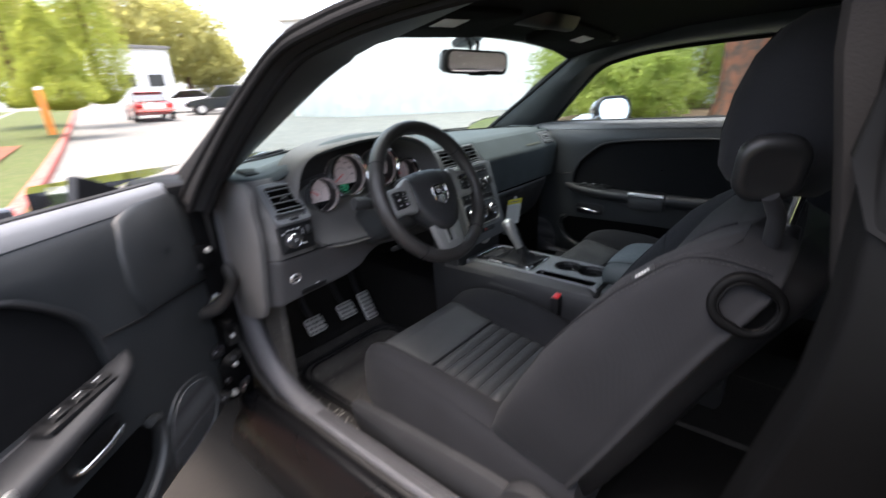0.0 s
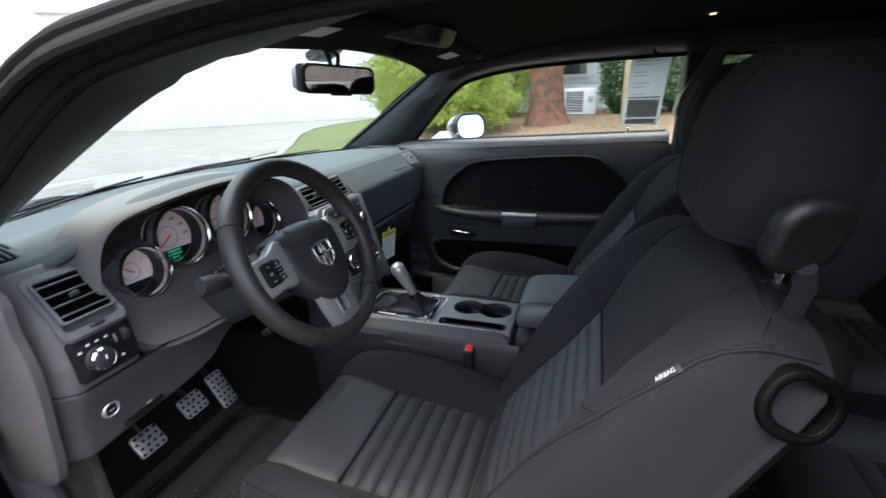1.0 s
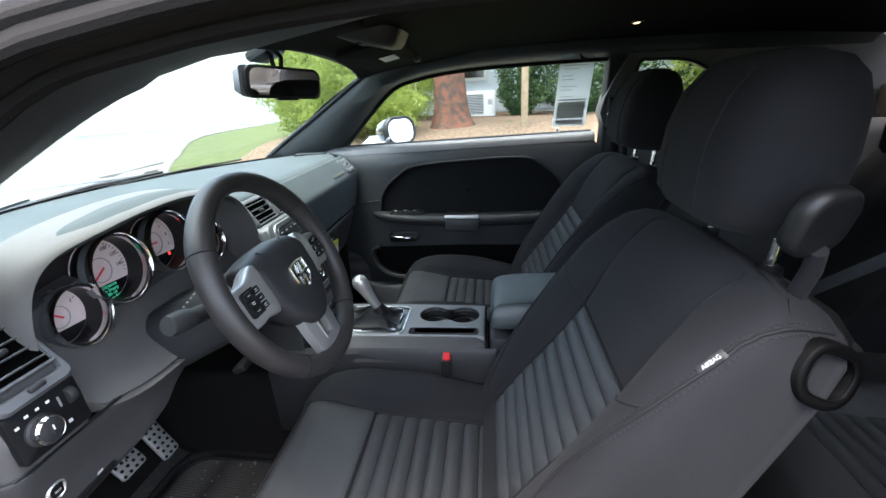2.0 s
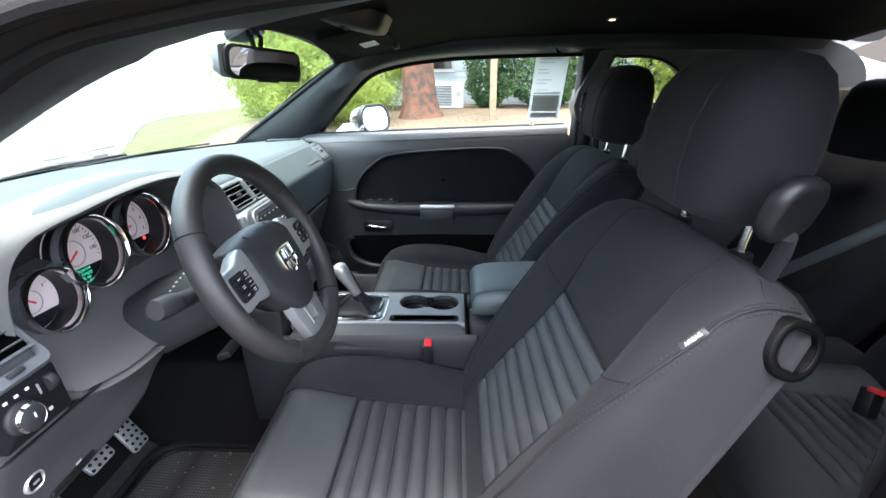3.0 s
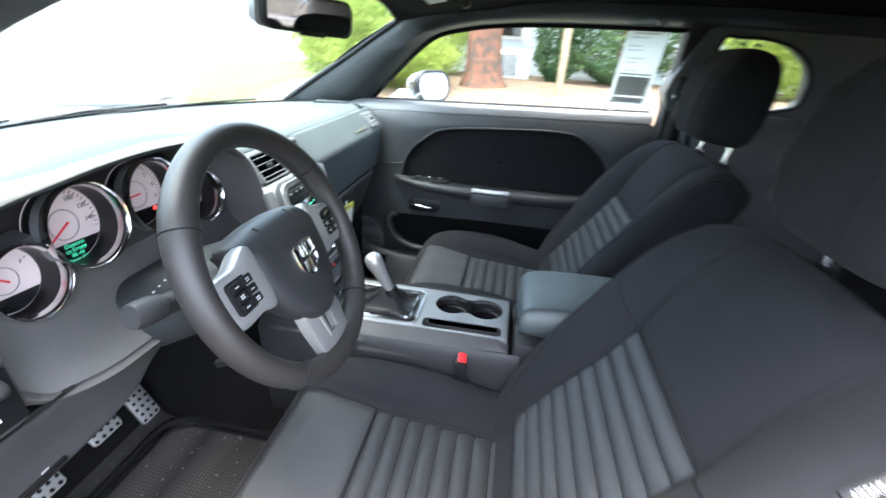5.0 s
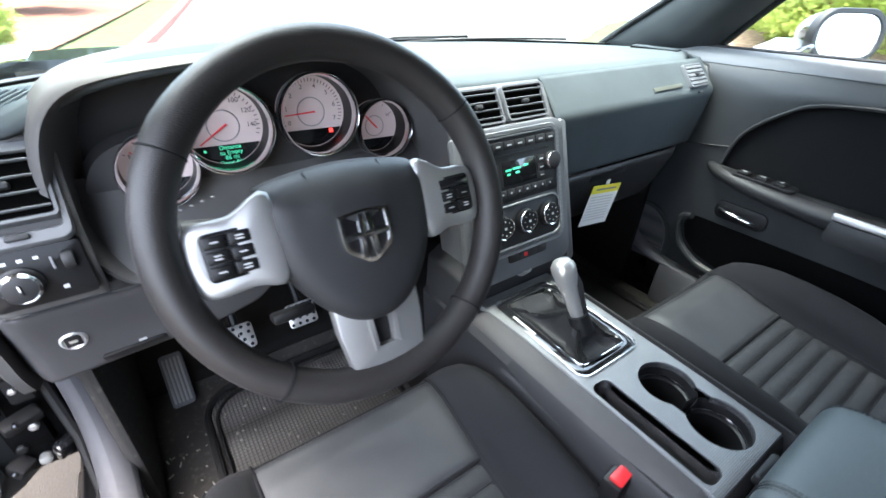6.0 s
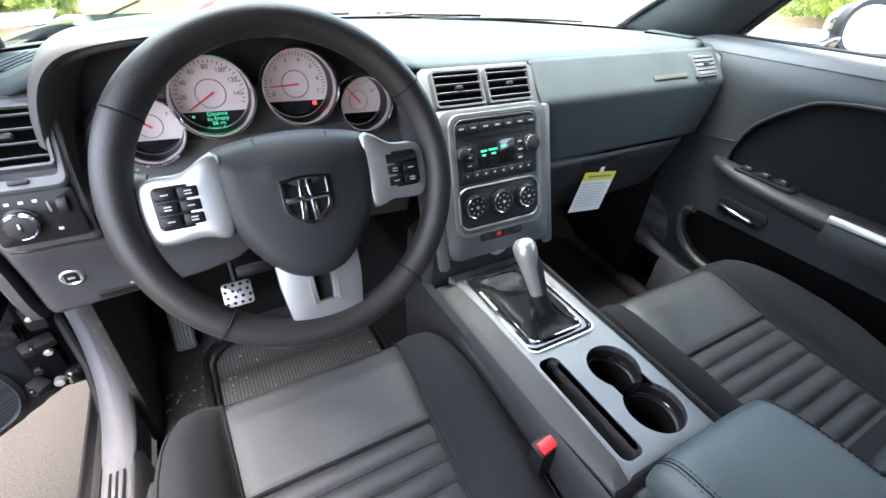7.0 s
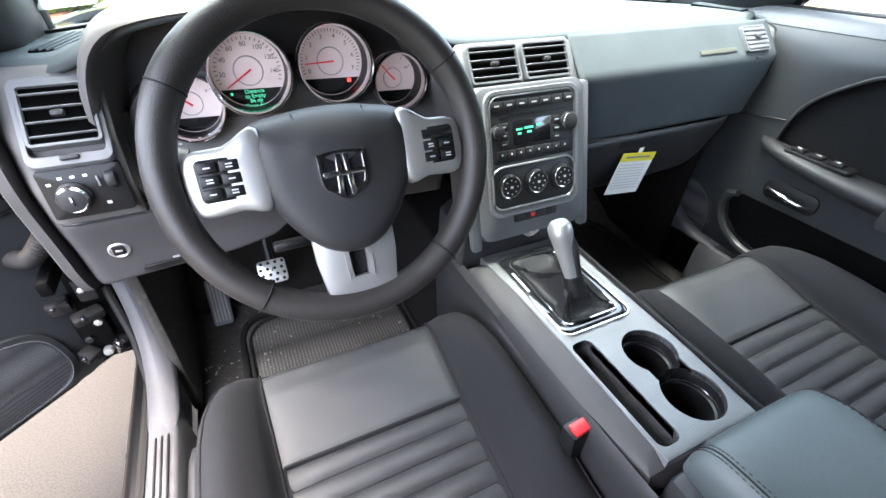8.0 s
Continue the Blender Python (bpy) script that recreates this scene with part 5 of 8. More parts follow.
metal_out = [(-0.076, -0.212), (-0.074, -0.10), (-0.078, 0.10), (-0.086, 0.218), (0.092, 0.218), (0.092, 0.10), (0.090, -0.10), (0.084, -0.212)]
slab = plated(mt, metal_out, -0.014, 0.002, 0.002)
cutters = [cylinder(CX + x, y, r, CZ - 0.2, CZ + 0.1) for x, y, r in cups]
cutters.append(box(ID, (CX + 0.034, -0.207, CZ), (0.060, 0.07, 0.3)))
cutters.append(plated(pose(CX - 0.052, -0.200, CZ), rrect(0.036, 0.176, 0.012), -0.3, 0.2))
cutters.append(plated(boot_m, rrect(0.104, 0.172, 0.012), -0.3, 0.2))
part("top_surround", cut(plated(mt, top_out, -0.045, -0.001, 0.034), [c.copy() for c in cutters]), M_KNEE, cons, "grey plastic console surround", smooth=40)
part("top_plate", cut(slab, cutters), M_PLATE, cons, "woven-look satin metal top plate", smooth=30)
body_l = [(-0.120, 0.36), (-0.129, 0.58), (-0.131, 0.622), (-0.122, 0.634), (-0.116, 0.61)]
body_r = [(0.091, 0.61), (0.098, 0.640), (0.110, 0.632), (0.116, 0.58), (0.108, 0.36)]
for half in (body_l, body_r):
    bm = bmesh.new()
    loft(bm, [[Vector((CX + (x + 0.013) * s - 0.004, y, z)) for x, z in half] for y, s in ((0.24, 1.06), (0.13, 1.05), (0.0, 1.02), (-0.15, 1.0), (-0.30, 0.97), (-0.33, 0.96))], closed=False, caps=False)
    part("console_side", bm, M_DARK, cons, "dark plastic console side", bevel=0.004, thick=0.004)
part("console_rear", box(ID, (CX, -0.47, 0.50), (0.185, 0.31, 0.30), 0.012), M_DARK, cons, "dark armrest bin body")
bm = bmesh.new()
for x, y, r in cups:
    lathe(bm, pose(CX + x, y, CZ), [(r + 0.002, -0.004), (r - 0.001, -0.012), (r - 0.001, -0.028), (r - 0.004, -0.030), (r - 0.006, -0.092), (0.001, -0.093)], 40, False)
part("cup_well", bm, M_BLACK, cons, "black double cup holder wells", smooth=50)
for x, y, r in cups:
    part("cup_lip", tubed([Vector((CX + x + (r - 0.001) * math.cos(a), y + (r - 0.001) * math.sin(a), CZ - 0.024)) for a in [2 * math.pi * i / 36 for i in range(36)]], 0.0018, 6, True), M_GLOSS, cons)
part("coin_slot", lofted([[Vector((CX - 0.052 + x, -0.200 + y, z)) for x, y in rrect(0.038, 0.178, 0.012)] for z in (CZ - 0.003, CZ - 0.055)], caps=False), M_BLACK, cons, "deep black storage slot")
part("slot_floor", box(ID, (CX - 0.052, -0.200, CZ - 0.055), (0.04, 0.18, 0.004)), M_BLACK, cons)
part("divider_clip", box(pose(CX + 0.004, -0.270, CZ - 0.068, 0, 0, 20), (0, 0, 0), (0.006, 0.02, 0.02), 0.002), M_SILVER, cons, "small silver coin clip")
sock = part("power_socket", turned(pose(-0.005, 0.125, 0.690, 40), [(0.016, -0.01), (0.016, 0.008), (0.012, 0.011), (0.011, 0.004)], 24), M_SILVER, cons, "round silver power socket")
part("stack_base", lofted([[Vector((CX + x, y, z)) for x, z in ((-0.125, 0.60), (-0.12, 0.70), (-0.09, 0.72), (0.09, 0.72), (0.12, 0.70), (0.122, 0.60))] for y in (0.135, 0.24)]), M_DARK, cons, bevel=0.004)

gs = thing("gear_shifter", (CX, -0.01, CZ), "silver manual gear lever with black leather boot", "gear shifter")
bm = bmesh.new()
hollow(bm, boot_m, rrect(0.140, 0.208, 0.019), rrect(0.1355, 0.2035, 0.0178), -0.002, 0.0065, 0.0015)
part("boot_frame", bm, M_CHROME, gs, "chrome boot frame")
bm = bmesh.new()
hollow(bm, boot_m, rrect(0.1365, 0.2045, 0.0178), rrect(0.100, 0.168, 0.011), 0.0, 0.0060, 0.002)
part("frame_inset", bm, M_GLOSS, gs, "gloss black inner frame")
part("print_bar", box(boot_m, (-0.0600, 0.030, 0.0062), (0.0045, 0.052, 0.0006)), M_LIGHTINK, gs, "pale lettering bar on the frame")
bm = bmesh.new()
hollow(bm, boot_m, rrect(0.1065, 0.1745, 0.0125), rrect(0.103, 0.171, 0.0115), 0.004, 0.0080, 0.0012)
part("inner_ring", bm, M_CHROME, gs, "raised chrome inner ring")
bo = rrect(0.106, 0.174, 0.012, 9)
rings = []
for k in range(13):
    t = k / 12
    s = 1 - 0.80 * sstep(0.0, 1.0, t)
    z = CZ - 0.004 + 0.050 * t ** 1.5 + 0.010 * math.sin(t * 9) * (1 - t)
    ring = []
    for i, (x, y) in enumerate(bo):
        w = 1 + 0.20 * math.sin(i * 1.26 + k * 0.7) * math.sin(math.pi * t)
        ring.append(Vector((CX - 0.002 - 0.000 + x * s * w, -0.004 * t + 0.004 + y * (1 - 0.85 * sstep(0, 1, t)) * w - 0.022 * t, z + 0.013 * math.sin(i * 1.9 + k) * math.sin(math.pi * t))))
    rings.append(ring)
part("boot", lofted(rings), M_BOOT, gs, "creased black leather boot", smooth=60, sub=1)
base, tip = Vector((-0.022, -0.032, 0.672)), Vector((-0.043, 0.012, 0.772))
ax = (tip - base).normalized()
part("collar", tubed([base - ax * 0.01, base + ax * 0.022], [0.019, 0.016], 20), M_BLACK, gs, "black leather collar")
pts = [base + ax * d for d in (0.020, 0.04, 0.06, 0.08, 0.098, 0.110, 0.118, 0.121)]
grip = part("grip", tubed(pts, [0.0115, 0.013, 0.0145, 0.0165, 0.0190, 0.0185, 0.013, 0.004], 24), M_SILVER, gs, "satin silver pistol grip", smooth=70)
part("grip_inlay", tubed([p + Vector((0.0085, -0.0085, 0)) * r for p, r in zip(pts[:5], (0.75, 0.85, 0.95, 1.05, 1.2))], [0.0075, 0.008, 0.009, 0.010, 0.005], 12), M_DARK, gs, "dark grip inlay")

arm = thing("armrest", (CX, -0.47, 0.66), "padded dark grey armrest with stitched edge", "armrest")
def arm_ring(y, k, z1):
    return [Vector((CX + x * k, y, z)) for x, z in ((-0.100, 0.668), (-0.106, 0.70), (-0.100, z1 - 0.012), (-0.078, z1), (0, z1 + 0.004), (0.078, z1), (0.100, z1 - 0.012), (0.106, 0.70), (0.100, 0.668), (0, 0.662))]
bm = lofted([arm_ring(-0.318, 0.90, 0.715), arm_ring(-0.323, 0.96, 0.730), arm_ring(-0.340, 1.0, 0.744), arm_ring(-0.42, 1.0, 0.750), arm_ring(-0.60, 0.98, 0.750), arm_ring(-0.63, 0.93, 0.735)])
pad = part("cushion", bm, M_ARM, arm, "smooth leatherette cushion", smooth=70, sub=2)
bm = bmesh.new()
bm.from_object(pad, bpy.context.evaluated_depsgraph_get())
bmesh.ops.transform(bm, matrix=Matrix.Translation(Vector((CX, -0.47, 0.66))) if pad.parent else ID, verts=bm.verts)
tree = BVHTree.FromBMesh(bm)
bm.free()
for sx in (-1, 1):
    run = [snap(tree, p)[0] for p in spline([(CX + sx * x, y, z) for x, y, z in ((0.082, -0.318, 0.690), (0.084, -0.319, 0.715), (0.086, -0.335, 0.735), (0.088, -0.37, 0.743), (0.088, -0.45, 0.745), (0.086, -0.60, 0.745))], 6)]
    part("seam", tubed(run, 0.0010, 5), M_STITCH, arm)
    tagged(part("stitching", seam_rows(tree, run, 0.004, 0.006, 0.0006), M_THREAD, arm), kind="stuff")
part("latch", box(ID, (CX - 0.02, -0.315, 0.676), (0.05, 0.012, 0.016), 0.004), M_BLACK, arm)


def buckle(x, y, z, lean):
    b = thing("belt_buckle", (x, y, z - 0.1), "black seat belt buckle with red button", "belt buckle", "belt buckles")
    m = pose(x, y, z, lean, -6, 4)
    part("housing", box(m, (0, 0, -0.040), (0.040, 0.026, 0.080), 0.005), M_BLACK, b)
    part("release_button", box(m, (0, -0.002, -0.002), (0.029, 0.018, 0.012), 0.003), M_RED, b, "red release button")
    part("stem", box(m, (0, 0, -0.13), (0.030, 0.016, 0.12), 0.005), M_BLACK, b)


buckle(-0.146, -0.212, 0.622, 2)
buckle(0.145, -0.44, 0.60, 20)


# ---- seats ----
def closed_half(pts, n=4):
    """A mirrored closed ring from the right half's points, first and last on the middle line."""
    full = pts + [(-x, z) for x, z in pts[-2:0:-1]]
    return [(p.x, p.y) for p in spline([(a, b, 0) for a, b in full], n, True)]


def front_seat(name, cx, dy, side, label):
    s = thing(name, (cx, -0.2 + dy, 0.30), label, "car seat", "front seats")
    top = [(-0.47, 0.505), (-0.3, 0.515), (-0.06, 0.531), (0.05, 0.553), (0.085, 0.552), (0.112, 0.535), (0.130, 0.505), (0.136, 0.475)]

    def bol(y):
        return lerp(y, [(-0.48, 0.022), (-0.32, 0.032), (-0.26, 0.045), (-0.17, 0.064), (-0.08, 0.070), (0.0, 0.054), (0.05, 0.036), (0.10, 0.014), (0.137, 0.004)])

    def WY(y):
        return lerp(y, [(-0.45, 0.124), (0.1, 0.144)])
    rings = []
    for y, k in ((-0.48, 0.96), (-0.40, 1.0), (-0.32, 1.0), (-0.26, 1.0), (-0.18, 1.0), (-0.12, 1.0), (-0.06, 1.0), (-0.01, 0.97), (0.03, 0.91), (0.06, 0.82), (0.085, 0.70), (0.105, 0.55), (0.122, 0.38), (0.132, 0.24), (0.137, 0.12)):
        t, b = lerp(y, top), bol(y)
        wy = WY(y)
        half = [(0, t), (0.09, t), (wy, t + 0.001), (wy + 0.022, t + b * 0.55), (0.197, t + b), (0.226, t + b * 0.80), (0.247, t + b * 0.2 - 0.005), (0.256, t - 0.06), (0.248, max(0.40, t - 0.125)), (0.17, 0.40), (0, 0.40)]
        rings.append([Vector((cx + (x if abs(x) < wy else math.copysign(wy + (abs(x) - wy) * k, x)), y + dy, z)) for x, z in closed_half(half)])
    cush = part("seat_cushion", lofted(rings), M_CLOTH, s, "charcoal cloth cushion with raised bolsters", smooth=80)
    W = 0.137

    def panel(y0, y1, lift, n=10):
        def fn(u, v):
            y = y0 + (y1 - y0) * v
            e = min(u, 1 - u, v * 1.2 + 0.004, (1 - v) * 1.2 + 0.004)
            crease = 0.0022 * noise.noise(Vector(((2 * u - 1) * 2.2 + cx * 5, y * 26, 0.3))) * min(1.0, e / 0.12)
            return Vector((cx + (2 * u - 1) * WY(y), y + dy, lerp(y, top) + lift * (1 - math.exp(-e / 0.03)) + 0.001 + crease))
        return sheet(36, n, fn)
    part("front_panel", panel(0.098, -0.058, 0.006, 28), M_LEATHER, cush, "textured leatherette front panel", smooth=70)
    for k in range(11):
        y0 = -0.061 - 0.033 * k

        def rib(u, v, y0=y0):
            y = y0 - 0.0315 * v
            h = math.sin(math.pi * v) ** 0.6 * (1 - (2 * u - 1) ** 8) * 0.0085
            return Vector((cx + (2 * u - 1) * WY(y), y + dy, lerp(y, top) + h - 0.001))
        part("cushion_rib", sheet(12, 8, rib), M_RIB, cush, smooth=80)
    for sx in (-1, 1):
        part("cushion_seam", tubed([Vector((cx + sx * (WY(y) + 0.003), y + dy, lerp(y, top) + 0.003)) for y in (0.110, 0.09, 0.05, 0.0, -0.06, -0.2, -0.40)], 0.0022, 6), M_STITCH, cush)
        part("bolster_seam", tubed([Vector((cx + sx * (0.144 + 0.086 * k), y + dy, lerp(y, top) + bol(y) * 0.75)) for y, k in ((0.085, 0.70), (0.06, 0.82), (0.03, 0.91), (-0.01, 0.97), (-0.06, 1.0), (-0.18, 1.0), (-0.26, 1.0), (-0.42, 1.0))], 0.0016, 5), M_STITCH, cush)
    part("front_seam", tubed([Vector((cx + x, dy - 0.058, lerp(-0.058, top) + 0.003)) for x in (-W, 0, W)], 0.0022, 6), M_STITCH, cush)
    # base and shield
    part("seat_base", box(ID, (cx, -0.17 + dy, 0.37), (0.42, 0.50, 0.10), 0.02), M_BLACK, s)
    shield = [(0.06, 0.455), (0.085, 0.43), (0.07, 0.375), (0.0, 0.355), (-0.25, 0.345), (-0.42, 0.36), (-0.45, 0.42), (-0.40, 0.465), (-0.2, 0.468)]
    sh_ = [(p.x, p.y) for p in spline([(a, b, 0) for a, b in shield], 4, True)]
    for sx in (side,):
        part("side_shield", lofted([[Vector((cx + sx * (0.255 + d), y + dy, z)) for y, z in sh_] for d in (0.0, 0.018)] + [[Vector((cx + sx * 0.280, -0.18 + (y + 0.18) * 0.95 + dy, 0.41 + (z - 0.41) * 0.8)) for y, z in sh_]]), M_DARK, s, "dark plastic seat side shield", smooth=45)
        part("recliner_cover", turned(axes((cx + sx * 0.268, -0.415 + dy, 0.445), (0, -sx, 0), (0, 0, 1)), [(0.058, -0.02), (0.060, 0.002), (0.054, 0.012), (0.03, 0.018)], 32), M_DARK, s, "round dark recliner cover")
    for sx in (-1, 1):
        part("seat_rail", box(ID, (cx + sx * 0.19, -0.15 + dy, 0.313), (0.035, 0.60, 0.03), 0.006), M_STEEL, s, "steel seat rail")
    # backrest
    O, U, N = Vector((cx, -0.385 + dy, 0.545)), Vector((0, -0.42, 0.9075)), Vector((0, 0.9075, 0.42))

    def at(x, h, n):
        return O + Vector((x, 0, 0)) + U * h + N * n
    shape = [(-0.05, 0.225, 0.012, 0.090, 0.070), (0.02, 0.248, 0.024, 0.092, 0.061), (0.10, 0.260, 0.034, 0.094, 0.046), (0.20, 0.264, 0.050, 0.096, 0.021), (0.30, 0.260, 0.050, 0.098, 0.004),
             (0.38, 0.254, 0.034, 0.102, 0.003), (0.43, 0.247, 0.020, 0.107, -0.004), (0.468, 0.236, 0.008, 0.112, -0.015), (0.490, 0.217, 0.002, 0.112, -0.028), (0.503, 0.182, 0.0, 0.108, -0.044), (0.509, 0.13, 0.0, 0.100, -0.058)]
    Wb = 0.135
    rings = []
    for h, w, b, t, c in shape:
        wi = min(Wb, w * 0.62)
        half = [(0, c), (wi * 0.7, c), (wi, c + 0.002), (wi + (w - wi) * 0.22, c + b * 0.55), (w - (w - wi) * 0.42, c + b), (w - 0.014, c + b * 0.78), (w, c + b * 0.2 - 0.008), (w - 0.002, -t * 0.5), (w - 0.006, -t * 0.86), (w * 0.93, -t), (w * 0.3, -t - 0.004), (0, -t - 0.004)]
        rings.append([at(x, h, n) for x, n in closed_half(half)])
    bm = bmesh.new()
    loft(bm, rings)
    bmesh.ops.recalc_face_normals(bm, faces=bm.faces)
    tree = BVHTree.FromBMesh(bm)
    back = part("backrest", bm, M_CLOTH, s, "charcoal cloth backrest with side bolsters", smooth=80)

    shell = []
    for h, w, b, t, c in shape[:-1]:
        half = [(0, -t + 0.012), (w * 0.5, -t + 0.012), (w * 0.88, -t + 0.010), (w * 0.90, -t - 0.010), (w * 0.80, -t - 0.036), (w * 0.5, -t - 0.046), (0, -t - 0.048)]
        shell.append([at(x, h, n) for x, n in closed_half(half)])
    part("back_shell", lofted(shell), M_BLACK, s, "black moulded shell behind the backrest", smooth=60)

    def cfront(h):
        return lerp(h, [(q[0], q[4]) for q in shape])

    def wfront(h):
        return lerp(h, [(q[0], min(Wb, q[1] * 0.62)) for q in shape])
    for k in range(9):
        h0 = 0.286 - 0.0315 * k

        def rib(u, v, h0=h0):
            h = h0 - 0.030 * v
            e = math.sin(math.pi * v) ** 0.6 * (1 - (2 * u - 1) ** 8) * 0.0085
            return at((2 * u - 1) * wfront(h) * 0.995, h, cfront(h) + e + 0.0005)
        part("backrest_rib", sheet(12, 8, rib), M_RIB, back, smooth=80)

    def upper(u, v):
        h = 0.291 + (0.497 - 0.291) * v
        e = min(u, 1 - u, v * 1.2 + 0.004, (1 - v) + 0.004)
        return at((2 * u - 1) * wfront(h) * 0.995, h, cfront(h) + 0.005 * (1 - math.exp(-e / 0.03)) + 0.001)
    part("upper_panel", sheet(16, 20, upper), M_CLOTH, back, "grey cloth upper back panel", smooth=80)
    for sx in (-1, 1):
        part("panel_seam", tubed([at(sx * (wfront(h) + 0.002), h, cfront(h) + 0.003) for h in (0.0, 0.1, 0.2, 0.29, 0.36, 0.43, 0.468, 0.490, 0.499)], 0.0022, 6), M_STITCH, back)
        line = [(0.0, 0.19, 0.042), (0.09, 0.207, 0.068), (0.22, 0.219, 0.069), (0.34, 0.236, 0.040), (0.42, 0.240, 0.014), (0.455, 0.236, 0.000), (0.474, 0.232, -0.020), (0.486, 0.222, -0.05), (0.491, 0.208, -0.096)]
        sp = [snap(tree, p)[0] for p in spline([at(sx * w, h, n) for h, w, n in line], 6)]
        part("bolster_piping", tubed([p + snap(tree, p)[1] * 0.0006 for p in sp], 0.0022, 6), M_STITCH, back, "dark stitched bolster piping")
        tagged(part("stitching", seam_rows(tree, sp, 0.0060, 0.0064, 0.0010), M_THREAD, back), kind="stuff")
        if sx == side:
            edge = sp
    part("cross_seam", tubed([at(x, 0.289, cfront(0.289) + 0.003) for x in (-Wb, 0, Wb)], 0.0022, 6), M_STITCH, back)
    for sx in (-1, 1):
        run = [snap(tree, p) for p in spline([at(sx * (Wb + 0.003), 0.289, 0.010), at(sx * 0.17, 0.300, 0.035), at(sx * 0.205, 0.318, 0.05), at(sx * 0.233, 0.338, 0.045)], 6)]
        part("bolster_cross_seam", tubed([p + n * 0.0004 for p, n in run], 0.0014, 5), M_STITCH, back)
    # side label, release loop, belt guide
    mid = min(range(1, len(edge) - 1), key=lambda i: abs((edge[i] - O).dot(U) - 0.415))
    way = (edge[mid + 1] - edge[mid - 1]).normalized() * (1 if side < 0 else -1)
    c, n = snap(tree, edge[mid])
    down = n.cross(way).normalized()
    c, n = snap(tree, c + down * 0.004)
    ml = axes(c + n * 0.0008, way, n.cross(way))
    lb = part("airbag_label", box(ml, (0, 0, 0.0006), (0.034, 0.0105, 0.0018), 0.0005), M_BLACK, back, "small black woven label reading AIRBAG")
    part("label_text", word("AIRBAG", 0.0064, ml @ Matrix.Translation((0, 0, 0.0016)), 0.0002), M_LIGHTINK, lb)
    c, n = snap(tree, Vector((cx + side * 0.228, -0.660 + dy, 0.917)))
    ahead = Vector((0, 0.9075, 0.42))
    ahead = (ahead - n * ahead.dot(n)).normalized() * (-1 if side < 0 else 1)
    mr = axes(c, ahead, n.cross(ahead))
    bm = bmesh.new()
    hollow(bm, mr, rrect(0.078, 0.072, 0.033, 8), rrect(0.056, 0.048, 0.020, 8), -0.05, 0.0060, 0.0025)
    loop = part("release_loop", bm, M_BLACKSHADE, back, "black plastic seat release loop", smooth=60)
    part("loop_paddle", plated(mr, rrect(0.058, 0.050, 0.021, 8), -0.05, -0.004, 0.003), M_BLACKSHADE, loop)
    part("loop_lip", tubed([mr @ Vector((x, y, 0.0050)) for x, y in rrect(0.056, 0.048, 0.020, 8)], 0.0013, 5, True), M_BLACKSHADE, loop)
    mg = axes(Vector((cx + side * 0.184, -0.655 + dy, 1.066)), (0.033, side * 0.093, 0), (side * 0.022, 0.010, 0.06))
    guide = part("belt_guide", lofted([[mg @ Vector((x * k, y * k, w)) for x, y in rrect(0.070, 0.080, 0.027, 8)] for k, w in ((0.70, -0.016), (0.93, -0.012), (1.0, -0.003), (0.97, 0.006), (0.84, 0.0105), (0.66, 0.009), (0.4, 0.008), (0.05, 0.008))]), M_BLACK, back, "shiny black leather belt guide pad", smooth=70)
    part("guide_strap", tubed([Vector((cx + side * 0.184, -0.660 + dy, 1.036)), Vector((cx + side * 0.168, -0.670 + dy, 1.008)), at(side * 0.150, 0.490, -0.085)], [0.009, 0.010, 0.010], 10), M_CLOTH, guide)
    # headrest
    HO = Vector((cx, -0.650 + dy, 1.020))
    HU, HN = Vector((0, -0.14, 0.99)), Vector((0, 0.99, 0.14))
    rings = []
    for h, w, d, c in ((0.002, 0.082, 0.034, 0.0), (0.006, 0.110, 0.056, 0.0), (0.024, 0.128, 0.068, 0.0), (0.07, 0.138, 0.075, 0.0), (0.12, 0.140, 0.074, 0.0), (0.17, 0.136, 0.066, -0.002), (0.205, 0.122, 0.052, -0.006), (0.224, 0.098, 0.037, -0.010), (0.232, 0.060, 0.018, -0.014)):
        half = [(0, c + d), (w * 0.45, c + d), (w * 0.80, c + d * 0.86), (w * 0.97, c + d * 0.45), (w, c), (w * 0.97, c - d * 0.5), (w * 0.8, c - d * 0.88), (w * 0.45, c - d), (0, c - d)]
        rings.append([HO + Vector((x, 0, 0)) + HU * h * 0.95 + HN * n for x, n in closed_half(half, 3)])
    hd = part("headrest", lofted(rings), M_CLOTH, s, "rounded charcoal cloth headrest", smooth=80)
    for sx in (-1, 1):
        part("headrest_seam", tubed([HO + Vector((sx * 0.060, 0, 0)) + HU * h * 0.95 + HN * n for h, n in ((0.008, 0.056), (0.024, 0.0685), (0.07, 0.0755), (0.12, 0.0745), (0.17, 0.0645), (0.205, 0.0465))], 0.0014, 5), M_STITCH, hd)
        part("post", tubed([HO + Vector((sx * 0.083, -0.036, 0)) - HU * 0.07, HO + Vector((sx * 0.083, -0.036, 0)) + HU * 0.02], 0.0070, 14), M_CHROME, s, "chrome headrest post")
        part("post_guide", turned(axes(HO + Vector((sx * 0.083, -0.036, 0)) - HU * 0.050, (1, 0, 0), (0, 1, 0)), [(0.016, -0.02), (0.016, 0.005), (0.010, 0.009)], 18), M_BLACK, s)
    return s


front_seat("driver_seat", -0.375, 0.0, -1, "charcoal cloth driver bucket seat with ribbed center")
front_seat("passenger_seat", 0.385, -0.102, 1, "charcoal cloth passenger bucket seat with ribbed center")

